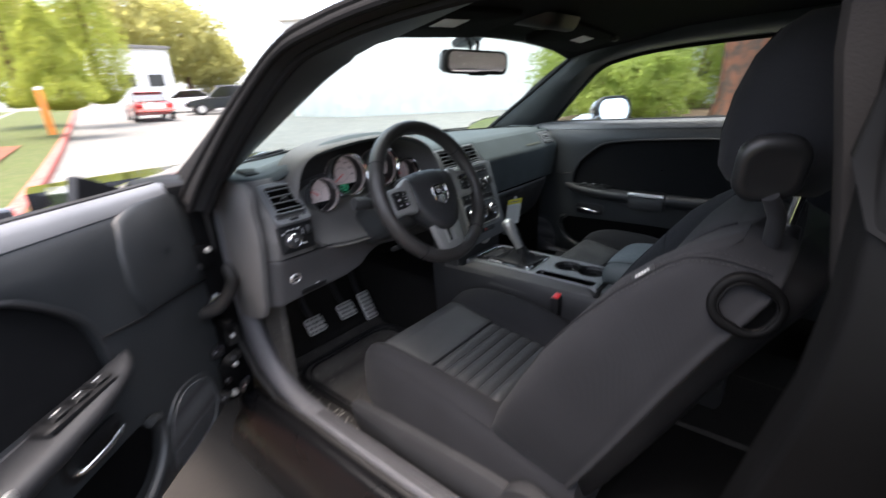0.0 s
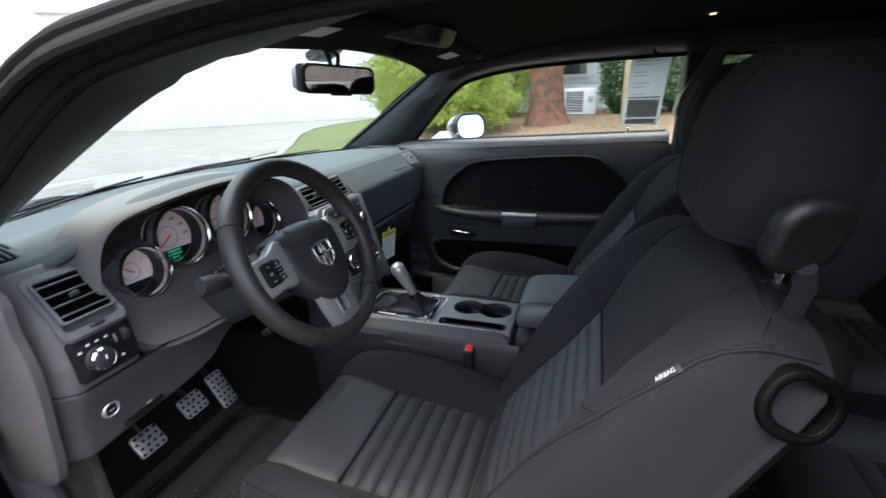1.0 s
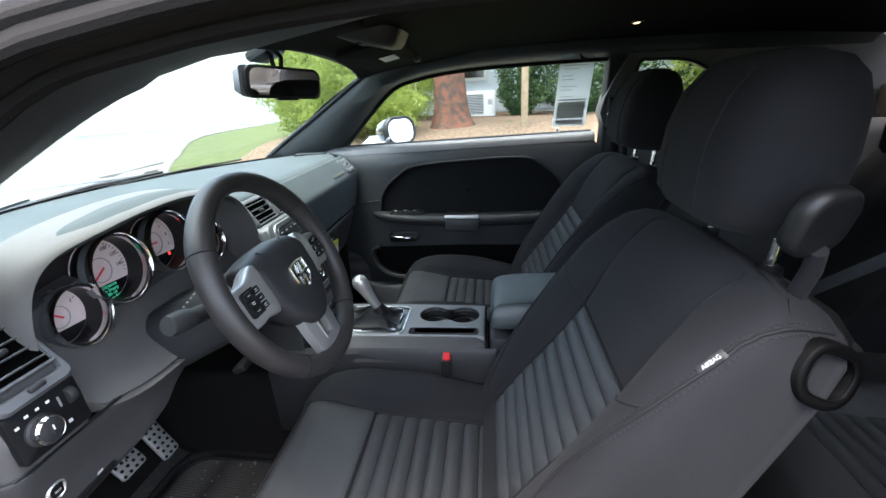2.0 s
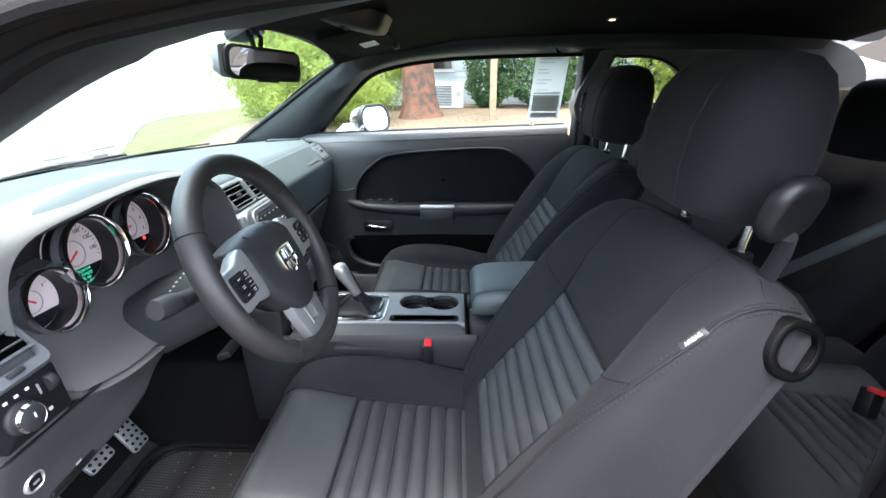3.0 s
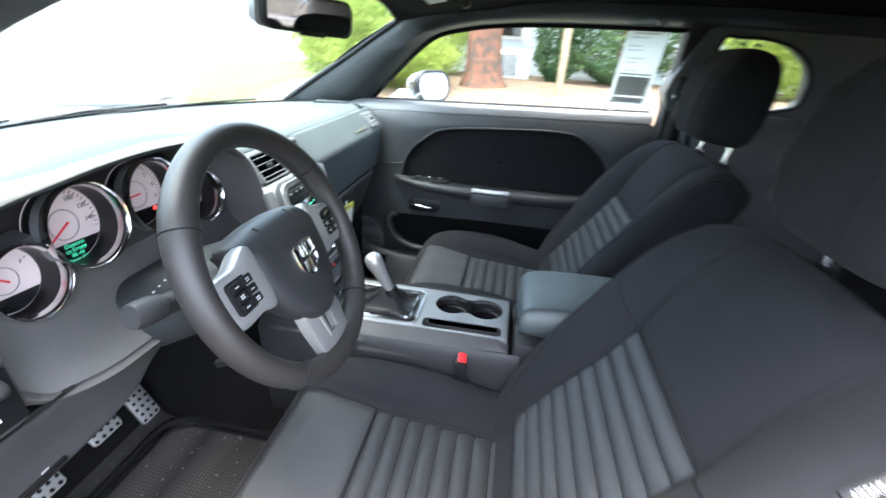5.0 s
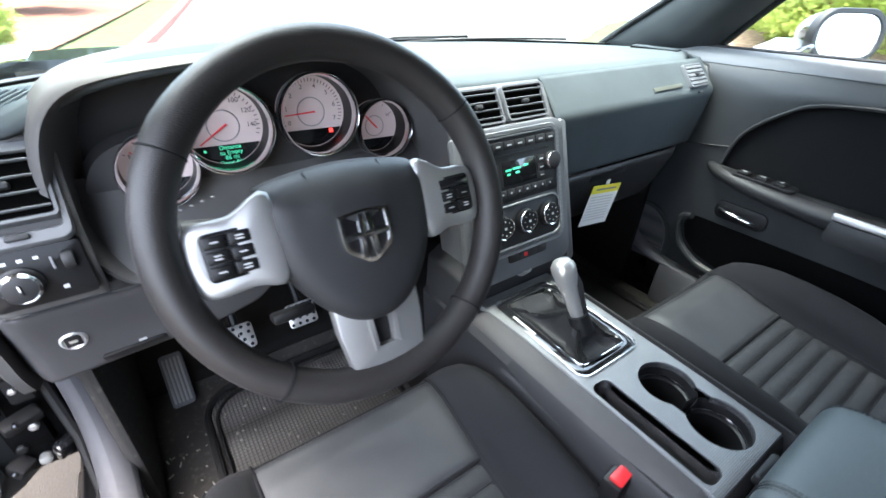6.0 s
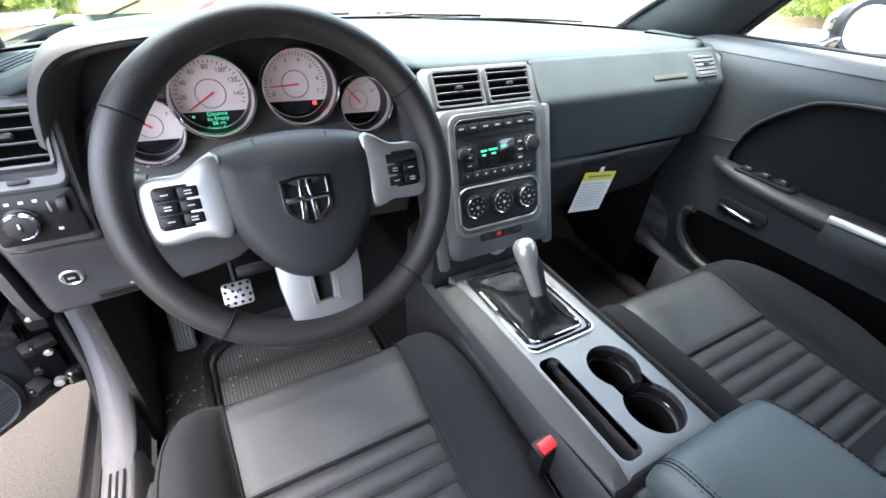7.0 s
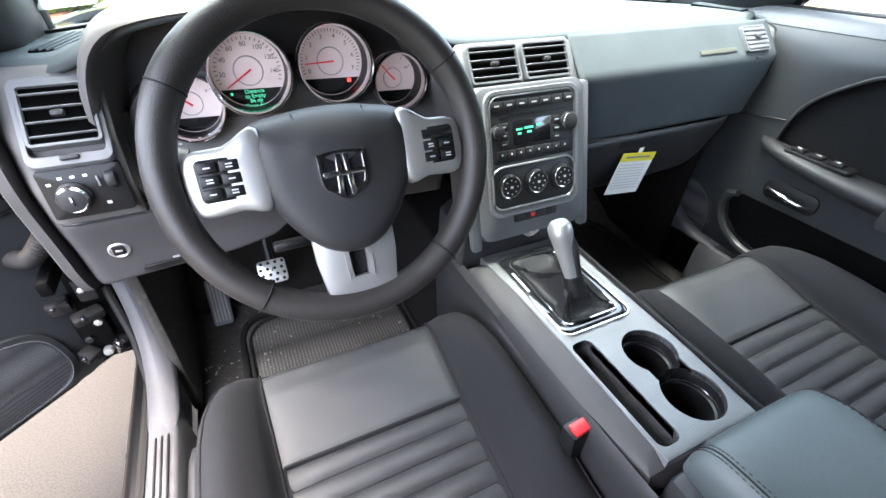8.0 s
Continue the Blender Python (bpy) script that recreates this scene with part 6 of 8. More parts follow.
# rear bench
rs = thing("rear_bench", (0, -1.2, 0.35), "dark rear bench with ribbed cloth cushions", "bench")
for cx in (-0.33, 0.33):
    half = [(0, 0.0), (0.13, 0.0), (0.19, 0.022), (0.25, 0.012), (0.285, -0.05), (0.27, -0.14), (0, -0.14)]
    part("bench_cushion", lofted([[Vector((cx + x * k, y, z + zt)) for x, z in closed_half(half)] for y, zt, k in ((-1.36, 0.50, 1.0), (-1.15, 0.52, 1.0), (-0.96, 0.545, 1.0), (-0.90, 0.54, 0.97), (-0.865, 0.505, 0.93), (-0.855, 0.46, 0.88))]), M_LEATHER, rs, "dark leatherette bench cushion", smooth=80)
    for k in range(9):
        y0 = -0.945 - 0.037 * k
        part("cushion_rib", sheet(10, 6, lambda u, v, y0=y0, cx=cx: Vector((cx + (2 * u - 1) * 0.135, y0 - 0.035 * v, lerp(y0 - 0.035 * v, [(-1.36, 0.50), (-1.15, 0.52), (-0.96, 0.545)]) + 0.008 * math.sin(math.pi * v) ** 0.6 * (1 - (2 * u - 1) ** 8)))), M_RIB, rs, smooth=80)
    half = [(0, 0.0), (0.13, 0.0), (0.19, 0.025), (0.25, 0.015), (0.28, -0.03), (0.26, -0.12), (0, -0.12)]
    part("bench_back", lofted([[Vector((cx + x * k, -1.30 - 0.30 * (h / 0.5) + n * 0.86, 0.52 + h * 0.92 + n * 0.5)) for x, n in closed_half(half)] for h, k in ((-0.05, 0.95), (0.05, 1.0), (0.25, 1.0), (0.42, 0.98), (0.50, 0.92), (0.535, 0.78))]), M_CLOTH, rs, "charcoal cloth bench backrest", smooth=80)
    hr = [(0, 0.052), (0.07, 0.050), (0.115, 0.030), (0.125, 0.0), (0.115, -0.035), (0.07, -0.050), (0, -0.052)]
    part("bench_headrest", lofted([[Vector((cx + x * k, -1.505 - 0.02 * (z - 1.0) / 0.2 + n * k, z)) for x, n in closed_half(hr, 3)] for z, k in ((0.975, 0.85), (0.99, 0.97), (1.05, 1.0), (1.13, 0.98), (1.165, 0.90), (1.185, 0.72), (1.192, 0.4))]), M_CLOTH, rs, "charcoal cloth rear headrest", smooth=80)
part("bench_middle", box(ID, (0, -1.15, 0.47), (0.16, 0.45, 0.10), 0.03), M_CLOTH, rs)
rb_ = thing("rear_belt", (0.4, -1.3, 0.6), "grey seat belt strap across the rear seat", "seat belt", "seat belts")
def strap(a, b, n=14, sag=0.03, w=0.046):
    return sheet(n, 2, lambda u, v: Vector(a).lerp(Vector(b), u) + Vector(((v - 0.5) * w, 0.02 * math.sin(math.pi * u), -sag * math.sin(math.pi * u))))
part("strap", strap((-0.11, -1.27, 0.93), (0.22, -1.20, 0.60), 14, 0.01), M_TRIM, rb_, smooth=80, thick=0.002)
bb = thing("belt_buckle", (-0.28, -1.13, 0.56), "black rear belt buckle with red button", "belt buckle", "belt buckles")
part("housing", box(pose(-0.285, -1.13, 0.575, 20, 20), (0, 0, 0), (0.036, 0.024, 0.06), 0.005), M_BLACK, bb)
part("release_button", box(pose(-0.288, -1.135, 0.605, 20, 20), (0, 0, 0), (0.029, 0.018, 0.012), 0.003), M_RED, bb)
for sx in (-1, 1):
    fb = thing("front_belt", (0.69 * sx, -0.76, 0.5), "black front seat belt hanging on the pillar", "seat belt", "seat belts")
    part("strap", sheet(10, 2, lambda u, v, sx=sx: Vector((sx * (0.655 + 0.025 * (1 - u)), -0.735 - 0.046 * v, 0.40 + 0.72 * u))), M_BLACK, fb, smooth=80, thick=0.002)
    part("anchor", box(ID, (sx * 0.652, -0.758, 1.13), (0.03, 0.055, 0.06), 0.01), M_BLACK, fb, "black plastic belt anchor")
    part("anchor_ring", tubed([Vector((sx * 0.64, -0.758 + 0.028 * math.cos(a), 1.10 + 0.02 * math.sin(a))) for a in [2 * math.pi * i / 20 for i in range(20)]], 0.004, 6, True), M_CHROME, fb)


# ---- doors ----
def car_door(name, label, glass_up):
    d = thing(name, (0.83, 0.56, 0.28), label, "car door")

    def px(z):
        return lerp(z, [(0.36, 0.745), (0.40, 0.722), (0.46, 0.705), (0.60, 0.698), (0.75, 0.694), (0.93, 0.697), (0.965, 0.706), (0.99, 0.724), (1.004, 0.745)])

    def belt(y):
        return 1.006 + 0.028 * (0.3 - y) / 1.0
    outer = [(0.46, 0.39), (0.455, 0.80), (0.46, 0.985), (0.30, 1.000), (0.0, 1.004), (-0.35, 1.004), (-0.68, 1.004), (-0.725, 0.96), (-0.72, 0.60), (-0.70, 0.42), (-0.66, 0.385), (-0.2, 0.38), (0.30, 0.375), (0.43, 0.365)]
    inner = [(0.135, 0.74), (0.115, 0.83), (0.045, 0.896), (-0.03, 0.926), (-0.24, 0.937), (-0.44, 0.936), (-0.515, 0.908), (-0.585, 0.850), (-0.60, 0.79), (-0.585, 0.745), (-0.40, 0.735), (-0.20, 0.735), (0.0, 0.735), (0.11, 0.735)]
    n = 6
    po = [Vector((px_, py_, 0)) for px_, py_ in outer]
    so_, si_ = [], []
    k = len(outer)
    for i in range(k):
        for j in range(n):
            t = j / n
            so_.append(Vector((*outer[i], 0)).lerp(Vector((*outer[(i + 1) % k], 0)), t))
    si_ = spline([(a, b, 0) for a, b in inner], n, True)

    def P(p, off=0.0):
        return Vector((px(p.y) + off, p.x, p.y + 0.028 * (0.3 - p.x) * sstep(0.7, 1.0, p.y)))
    bm = bmesh.new()
    rings = [[P(a, 0.06) for a in so_]] + [[P(a.lerp(b, t)) for a, b in zip(so_, si_)] for t in (0.0, 0.04, 0.2, 0.4, 0.6, 0.8, 0.93)] + [[P(b, 0.003) for b in si_], [P(b, 0.020) for b in si_]]
    loft(bm, rings, caps=False)
    part("door_panel", bm, M_DOOR, d, "grey moulded door panel", smooth=50)
    ci = sum(si_, Vector()) / len(si_)
    bm = bmesh.new()
    loft(bm, [[P(b, 0.019) for b in si_]] + [[P(ci.lerp(b, t), 0.019 + 0.004 * (1 - t)) for b in si_] for t in (0.8, 0.5, 0.2, 0.02)], caps=False)
    part("door_insert", bm, M_LINER, d, "recessed black cloth insert", smooth=60)
    part("insert_edge", tubed([P(b, 0.002) for b in si_], 0.004, 6, True), M_DARK, d)
    part("belt_strip", tubed([Vector((0.752, y, belt(y) - 0.001)) for y in (0.44, 0.2, 0.0, -0.35, -0.70)], 0.010, 8), M_RUBBER, d)
    part("window_ledge", lofted([[Vector((x, y, belt(y) + z)) for x, z in ((0.712, -0.030), (0.719, -0.010), (0.735, 0.002), (0.750, 0.004), (0.762, 0.0), (0.762, -0.03))] for y in (0.45, 0.2, 0.0, -0.35, -0.71)]), M_TRIM, d, "grey window ledge", bevel=0.002)
    lk = part("lock_pin", turned(pose(0.748, -0.575, belt(-0.575) + 0.004), [(0.008, 0), (0.008, 0.004), (0.005, 0.005), (0.005, 0.016), (0.003, 0.018)], 14), M_SILVER, d, "small door lock pin")
    # armrest
    ar = []
    for y, w, h in ((0.165, 0.012, 0.012), (0.14, 0.040, 0.028), (0.08, 0.066, 0.040), (-0.05, 0.078, 0.046), (-0.20, 0.080, 0.050), (-0.35, 0.078, 0.050), (-0.50, 0.066, 0.046), (-0.60, 0.030, 0.03)):
        z = 0.752 - 0.01 * (y < 0)
        ar.append([Vector((0.708, y, z)), Vector((0.70 - w * 0.6, y, z + 0.003)), Vector((0.70 - w * 0.92, y, z - 0.002)), Vector((0.70 - w, y, z - 0.014)), Vector((0.70 - w * 0.9, y, z - h * 0.8)), Vector((0.70 - w * 0.4, y, z - h * 1.1)), Vector((0.708, y, z - h * 1.2))])
    part("armrest", lofted(ar), M_DARK, d, "dark padded door armrest", smooth=60, sub=1)
    pod = part("switch_pod", plated(axes((0.668, 0.02, 0.7525), (0, -1, 0), (-1, 0, 0)) @ pose(0, 0, 0, 0, 180, 0), rrect(0.14, 0.040, 0.012), -0.004, 0.002, 0.001), M_BLACK, d, "black window switch pod")
    for kx in (0.045, 0.005, -0.035):
        part("window_switch", box(ID, (0.668, 0.02 + kx, 0.7575), (0.024, 0.026, 0.006), 0.002), M_BLACK, pod)
        part("switch_mark", box(ID, (0.668, 0.02 + kx, 0.7609), (0.003, 0.010, 0.0008)), M_LIGHTINK, pod)
    part("pull_cup", box(ID, (0.665, -0.205, 0.737), (0.055, 0.125, 0.02), 0.008), M_BLACK, d, "deep black pull cup")
    part("pull_trim", box(pose(0.622, -0.205, 0.742, 0, 12), (0, 0, 0), (0.010, 0.135, 0.016), 0.004), M_SILVER, d, "satin silver pull trim")
    part("pull_grip", box(ID, (0.640, -0.205, 0.708), (0.045, 0.140, 0.055), 0.014), M_DARK, d)
    part("handle_bezel", plated(axes((0.694, 0.045, 0.641), (0, -1, 0), (0, 0, 1)), rrect(0.125, 0.048, 0.018), -0.006, 0.003, 0.002), M_BLACK, d, "black handle recess")
    hb = [Vector((0.690, 0.095, 0.644)), Vector((0.676, 0.085, 0.645)), Vector((0.670, 0.045, 0.643)), Vector((0.678, 0.008, 0.638)), Vector((0.690, 0.000, 0.636))]
    part("inner_handle", tubed(spline(hb, 4), 0.0065, 10), M_CHROME, d, "chrome inner door handle")
    pk = [(0.150, 0.600), (0.172, 0.590), (0.180, 0.560), (0.165, 0.515), (0.125, 0.480), (0.05, 0.462), (-0.2, 0.455), (-0.5, 0.462), (-0.63, 0.49), (-0.66, 0.54)]
    mouth = [(0.145, 0.596), (0.166, 0.585), (0.173, 0.560), (0.158, 0.518), (0.120, 0.486), (0.05, 0.468), (-0.2, 0.461), (-0.5, 0.468), (-0.62, 0.495), (-0.64, 0.56), (-0.60, 0.596), (-0.2, 0.602)]
    part("pocket_lip", tubed(spline([(px(z) - 0.018 - 0.012 * math.sin(math.pi * (0.17 - y) / 0.83), y, z) for y, z in pk], 5), 0.010, 8), M_DOOR, d, "grey map pocket lip")
    # No recess here: a flat black plate paints the shade inside the pocket.
    part("pocket", lofted([[P(Vector((a, b, 0)), o) for a, b in mouth] for o in (0.02, -0.0015)]), M_BLACKSHADE, d, "map pocket mouth, flat black for its shade", smooth=30)
    # rounded front shoulder of the panel and its seam
    fs = [(0.455, 0.99), (0.32, 0.992), (0.250, 0.970), (0.224, 0.92), (0.220, 0.85), (0.236, 0.783), (0.34, 0.776), (0.455, 0.766)]
    bm = bmesh.new()
    fc = (0.34, 0.88)
    loft(bm, [[P(Vector((fc[0] + (a - fc[0]) * k, fc[1] + (b - fc[1]) * k, 0)), o) for a, b in fs] for k, o in ((1.0, 0.01), (1.0, -0.003), (0.97, -0.006), (0.90, -0.008), (0.5, -0.009), (0.05, -0.009))], caps=False)
    part("front_shoulder", bm, M_DOOR, d, "rounded front shoulder of the panel", smooth=60)
    part("panel_seam", tubed([P(Vector((a, b, 0)), -0.003) for a, b in ((0.13, 0.798), (0.185, 0.789), (0.24, 0.782), (0.34, 0.774), (0.452, 0.764))], 0.0022, 6), M_BLACK, d)
    # loudspeaker low at the front
    sp = [(0.385, 0.530), (0.402, 0.46), (0.392, 0.405), (0.355, 0.388), (0.28, 0.390), (0.225, 0.405), (0.205, 0.46), (0.22, 0.53), (0.27, 0.572), (0.34, 0.562)]
    spl = spline([(a, b, 0) for a, b in sp], 5, True)
    sc = sum(spl, Vector()) / len(spl)
    bm = bmesh.new()
    loft(bm, [[P(sc.lerp(p, 1.10), 0.002) for p in spl], [P(sc.lerp(p, 1.06), -0.004) for p in spl], [P(sc.lerp(p, 0.93), -0.005) for p in spl], [P(sc.lerp(p, 0.90), -0.001) for p in spl]], caps=False)
    part("speaker_rim", bm, M_DOOR, d, "grey speaker rim", smooth=50)
    bm = bmesh.new()
    loft(bm, [[P(sc.lerp(p, t), -0.003) for p in spl] for t in (0.92, 0.6, 0.3, 0.02)], caps=False)
    part("grille_line", tubed([P(sc.lerp(p, 0.955), -0.0055) for p in spl], 0.0012, 5, True), M_TRIM, d, "thin pale line round the grille")
    part("speaker_grille", bm, M_GRILLE, d, "grey perforated speaker grille", smooth=60)
    # shell
    part("door_frame", lofted([[Vector((x, y, z)) for x, z in ((0.765, 0.345), (0.80, 0.325), (0.875, 0.33), (0.905, 0.48), (0.93, 0.70), (0.915, 0.93), (0.80, 1.002), (0.762, 0.99))] for y in (0.49, 0.0, -0.40, -0.73)]), M_PAINT, d, "gloss black painted door shell", bevel=0.01)
    part("door_seal", tubed([Vector((0.768, 0.486, 0.96)), Vector((0.768, 0.488, 0.6)), Vector((0.768, 0.47, 0.37)), Vector((0.772, 0.40, 0.348)), Vector((0.772, -0.6, 0.348)), Vector((0.77, -0.715, 0.40)), Vector((0.765, -0.722, 0.95))], 0.009, 8), M_RUBBER, d, "black rubber door seal")
    for z in (0.50, 0.82):
        part("hinge_leaf", box(ID, (0.80, 0.505, z), (0.05, 0.03, 0.08), 0.006), M_BLACKSHADE, d)
    part("door_edge", box(ID, (0.835, 0.495, 0.65), (0.115, 0.010, 0.60), 0.004), M_BLACKSHADE, d, "dark front edge of the door")
    # mirror
    mm = axes((1.030, 0.095, 1.043), (0.84, -0.54, 0), (0, 0.16, 1))
    ho = rrect(0.185, 0.122, 0.055, 8)
    mr = part("mirror_housing", lofted([[mm @ Vector((x * kx, y * ky, w)) for x, y in ho] for kx, ky, w in ((0.35, 0.4, -0.115), (0.72, 0.78, -0.095), (0.93, 0.95, -0.055), (1.0, 1.0, -0.015), (1.0, 1.0, 0.004), (0.93, 0.90, 0.006))]), M_PAINT, d, "gloss black door mirror housing", smooth=60, sub=1)
    part("mirror_glass", plated(mm, [(x * 0.88, y * 0.86) for x, y in ho], 0.004, 0.009), M_MIRROR, mr, "door mirror glass")
    bm = bmesh.new()
    hollow(bm, mm, [(x * 1.03, y * 1.04) for x, y in ho], [(x * 0.86, y * 0.82) for x, y in ho], -0.012, 0.013, 0.004)
    part("mirror_rim", bm, M_BLACK, mr, "black rim of the door mirror")
    part("mirror_foot", lofted([[Vector((x, y, z)) for y, z in ((0.235, zz), (0.235, zz + 0.045), (0.125, zz + 0.05), (0.125, zz))] for x, zz in ((0.86, 0.965), (0.93, 0.975), (0.985, 0.985))]), M_PAINT, mr, bevel=0.01)
    part("mirror_sail", lofted([[Vector((x, y, z)) for y, z in ((0.42, 0.99), (0.245, 0.99), (0.27, 1.055))] for x in (0.765, 0.785)]), M_BLACK, d, "black triangular mirror sail", bevel=0.003)
    if glass_up:
        tops = [(0.285, 1.0), (0.165, 1.120), (0.045, 1.222), (-0.06, 1.255), (-0.20, 1.274), (-0.40, 1.283), (-0.70, 1.287)]

        def gl(u, v):
            y = 0.285 - 0.995 * u
            z1 = lerp(-y, [(-a, b) for a, b in tops])
            z = belt(y) - 0.02 + (z1 + 0.006 - belt(y) + 0.02) * v
            return Vector((0.762 - 0.34 * max(0, z - 1.0), y, z))
        gp = part("pane", sheet(16, 6, gl), M_GLASS, d, "clear door window glass", smooth=80, recalc=False)
        gp.visible_shadow = False
    return d


car_door("passenger_door", "closed passenger door with black insert and armrest", True)
FLIP[0] = True
dd = car_door("driver_door", "open driver door with dark grey inner panel", False)
FLIP[0] = False
HINGE = Vector((-0.83, 0.56, 0.28))
dd.matrix_basis = Matrix.Translation(HINGE + Vector((0.02, 0.01, 0))) @ Matrix.Rotation(radians(-50), 4, "Z")

# ---- roof fittings ----
rm = thing("rear_view_mirror", (-0.03, 0.14, 1.31), "black rear view mirror on a double stem", "mirror")
mrm = axes((-0.018, 0.131, 1.242), (0.2161, -0.0886, -0.012), (0.0, -0.033, 1))
ro = rrect(0.214, 0.066, 0.022, 6)
part("housing", lofted([[mrm @ Vector((x * k, y * k2, w)) for x, y in ro] for k, k2, w in ((0.6, 0.5, -0.035), (0.88, 0.82, -0.028), (1.0, 1.0, -0.008), (1.0, 1.0, 0.002), (0.96, 0.90, 0.004))]), M_BLACK, rm, smooth=55)
part("end_cap", lofted([[mrm @ Vector((-0.107 + a, y * k, w)) for y, w in ((-0.030, -0.006), (-0.022, -0.024), (0.022, -0.024), (0.030, -0.006))] for a, k in ((0.012, 1.06), (-0.004, 1.0), (-0.009, 0.85))]), M_TRIM, rm, "grey end of the mirror housing", smooth=60)
part("mirror_glass", plated(mrm, [(x * 0.93, y * 0.82) for x, y in ro], 0.002, 0.0052), M_MIRROR, rm, "silver mirror glass")
for dx in (-0.014, 0.014):
    part("stem", tubed([mrm @ Vector((dx * 0.6, 0.02, -0.02)), mrm @ Vector((dx, 0.055, -0.022)), Vector((-0.02 + dx * 1.6, 0.16, 1.315))], 0.0055, 8), M_BLACK, rm)
part("mirror_base", box(pose(-0.02, 0.165, 1.305, -24), (0, 0, 0), (0.09, 0.06, 0.022), 0.009), M_BLACK, rm)
part("button_lip", box(mrm, (0, -0.033, 0.002), (0.06, 0.008, 0.010), 0.003), M_BLACK, rm)

oc = thing("overhead_console", (0.02, 0.0, 1.33), "dark overhead console with reading lamps", "overhead console")
oo = rrect(0.17, 0.22, 0.05, 6)
mo = pose(0.04, -0.02, 1.342, 193, 0, 0)
part("console_shell", lofted([[mo @ Vector((x * k, y * k, w)) for x, y in oo] for k, w in ((1.05, -0.02), (1.0, 0.004), (0.94, 0.015), (0.80, 0.020))]), M_DARK, oc, smooth=55)
for sx in (-0.04, 0.04):
    part("reading_lamp", plated(mo @ pose(sx, -0.055, 0.018), rrect(0.05, 0.035, 0.01), 0, 0.004, 0.001), M_TRIM, oc, "pale reading lamp lens")
part("lamp_button", box(mo, (0, 0.02, 0.021), (0.05, 0.012, 0.006), 0.002), M_DARK, oc)


def visor(sx):
    v = thing("sun_visor", (0.34 * sx, 0.0, 1.32), "black sun visor folded against the roof", "sun visor", "sun visors")
    m = axes((0.325 * sx, -0.015, 1.312), (1, 0, -0.05 * sx), (0, 0.98, -0.20)) @ pose(0, 0, 0, 180, 0, 0)
    part("visor_pad", plated(m, rrect(0.40, 0.165, 0.03), -0.012, 0.010, 0.006), M_LINER, v)
    part("warning_label", box(m, (0.02 * sx, 0.015, 0.0105), (0.085, 0.045, 0.001)), M_PAPER, v, "small white warning label")
    part("visor_clip", box(m, (0.15 * sx, 0.075, 0.012), (0.03, 0.02, 0.02), 0.006), M_BLACK, v)


visor(-1)
visor(1)
dl = thing("dome_lamp", (0.382, -0.728, 1.375), "small lit amber lamp in the headliner", "lamp")
part("lamp_housing", box(ID, (0.382, -0.728, 1.368), (0.05, 0.03, 0.016), 0.005), M_BLACK, dl)
part("lens", box(ID, (0.382, -0.728, 1.3595), (0.022, 0.012, 0.003), 0.001), M_AMBER, dl, "glowing amber lens")
part("coat_hook", tubed([Vector((0.60, -0.62, 1.305)), Vector((0.585, -0.62, 1.29)), Vector((0.59, -0.64, 1.28))], 0.004, 6), M_BLACK, dl)

# ---- paper things ----
stick = thing("window_sticker", (0.69, -0.61, 1.06), "white printed price sticker inside the side window", "window sticker")


def on_glass(y, z, o=0.0):
    return Vector((0.700 - 0.34 * max(0, z - 1.05) * 0.55 + o, y, z))


def slab_on(y0, y1, z0, z1, o, t=0.0008):
    lean = lambda z: -0.015 * (z - 1.06) / 0.22
    return lofted([[on_glass(y + lean(z), z, o + dx) for y, z in ((y0, z0), (y1, z0), (y1, z1), (y0, z1))] for dx in (0.0, -t)])


part("sheet", slab_on(-0.665, -0.548, 1.062, 1.283, 0.0), M_SHEET, stick, "white paper sheet")
part("print_bar", slab_on(-0.655, -0.558, 1.068, 1.085, -0.0012, 0.0004), M_LIGHTINK, stick)
part("print_table", slab_on(-0.655, -0.558, 1.090, 1.148, -0.0010, 0.0003), M_TABLE, stick, "pale grey printed table")
for z in (1.104, 1.119, 1.133):
    part("print_line", slab_on(-0.648, -0.566, z, z + 0.0022, -0.0016, 0.0004), M_LIGHTINK, stick)
random.seed(4)
for k in range(11):
    z = 1.153 + 0.0115 * k
    if k == 0:
        part("print_bar", slab_on(-0.655, -0.558, z, z + 0.004, -0.0012, 0.0004), M_GREYINK, stick)
    elif k not in (2, 5, 8):
        part("print_line", slab_on(-0.565 - random.uniform(0.03, 0.085), -0.562, z, z + 0.0025, -0.0012, 0.0004), M_LIGHTINK, stick)

tag = thing("paper_tag", (0.325, 0.235, 0.70), "white and yellow paper tag hanging from the glovebox", "paper tag")
mtag = axes((0.340, 0.222, 0.687), (1, 0.0, -0.12), (0.0, -0.03, 1)) @ Matrix(((1, 0.10, 0, 0), (0, 1, 0, 0), (0, 0, 1, 0), (0, 0, 0, 1))) @ Matrix.Diagonal((1.50, 1.07, 1, 1))
part("card", box(mtag, (0, -0.008, 0), (0.070, 0.078, 0.001)), M_PAPER, tag)
part("yellow_head", box(mtag, (0, 0.040, 0), (0.070, 0.019, 0.0012)), M_YELLOW, tag, "yellow printed heading")
part("print_bar", box(mtag, (0, 0.040, 0.0009), (0.05, 0.004, 0.0005)), M_GREYINK, tag)
for k in range(9):
    part("print_line", box(mtag, (-0.003, 0.022 - 0.0068 * k, 0.0008), (0.054, 0.0017, 0.0005)), M_LIGHTINK, tag)
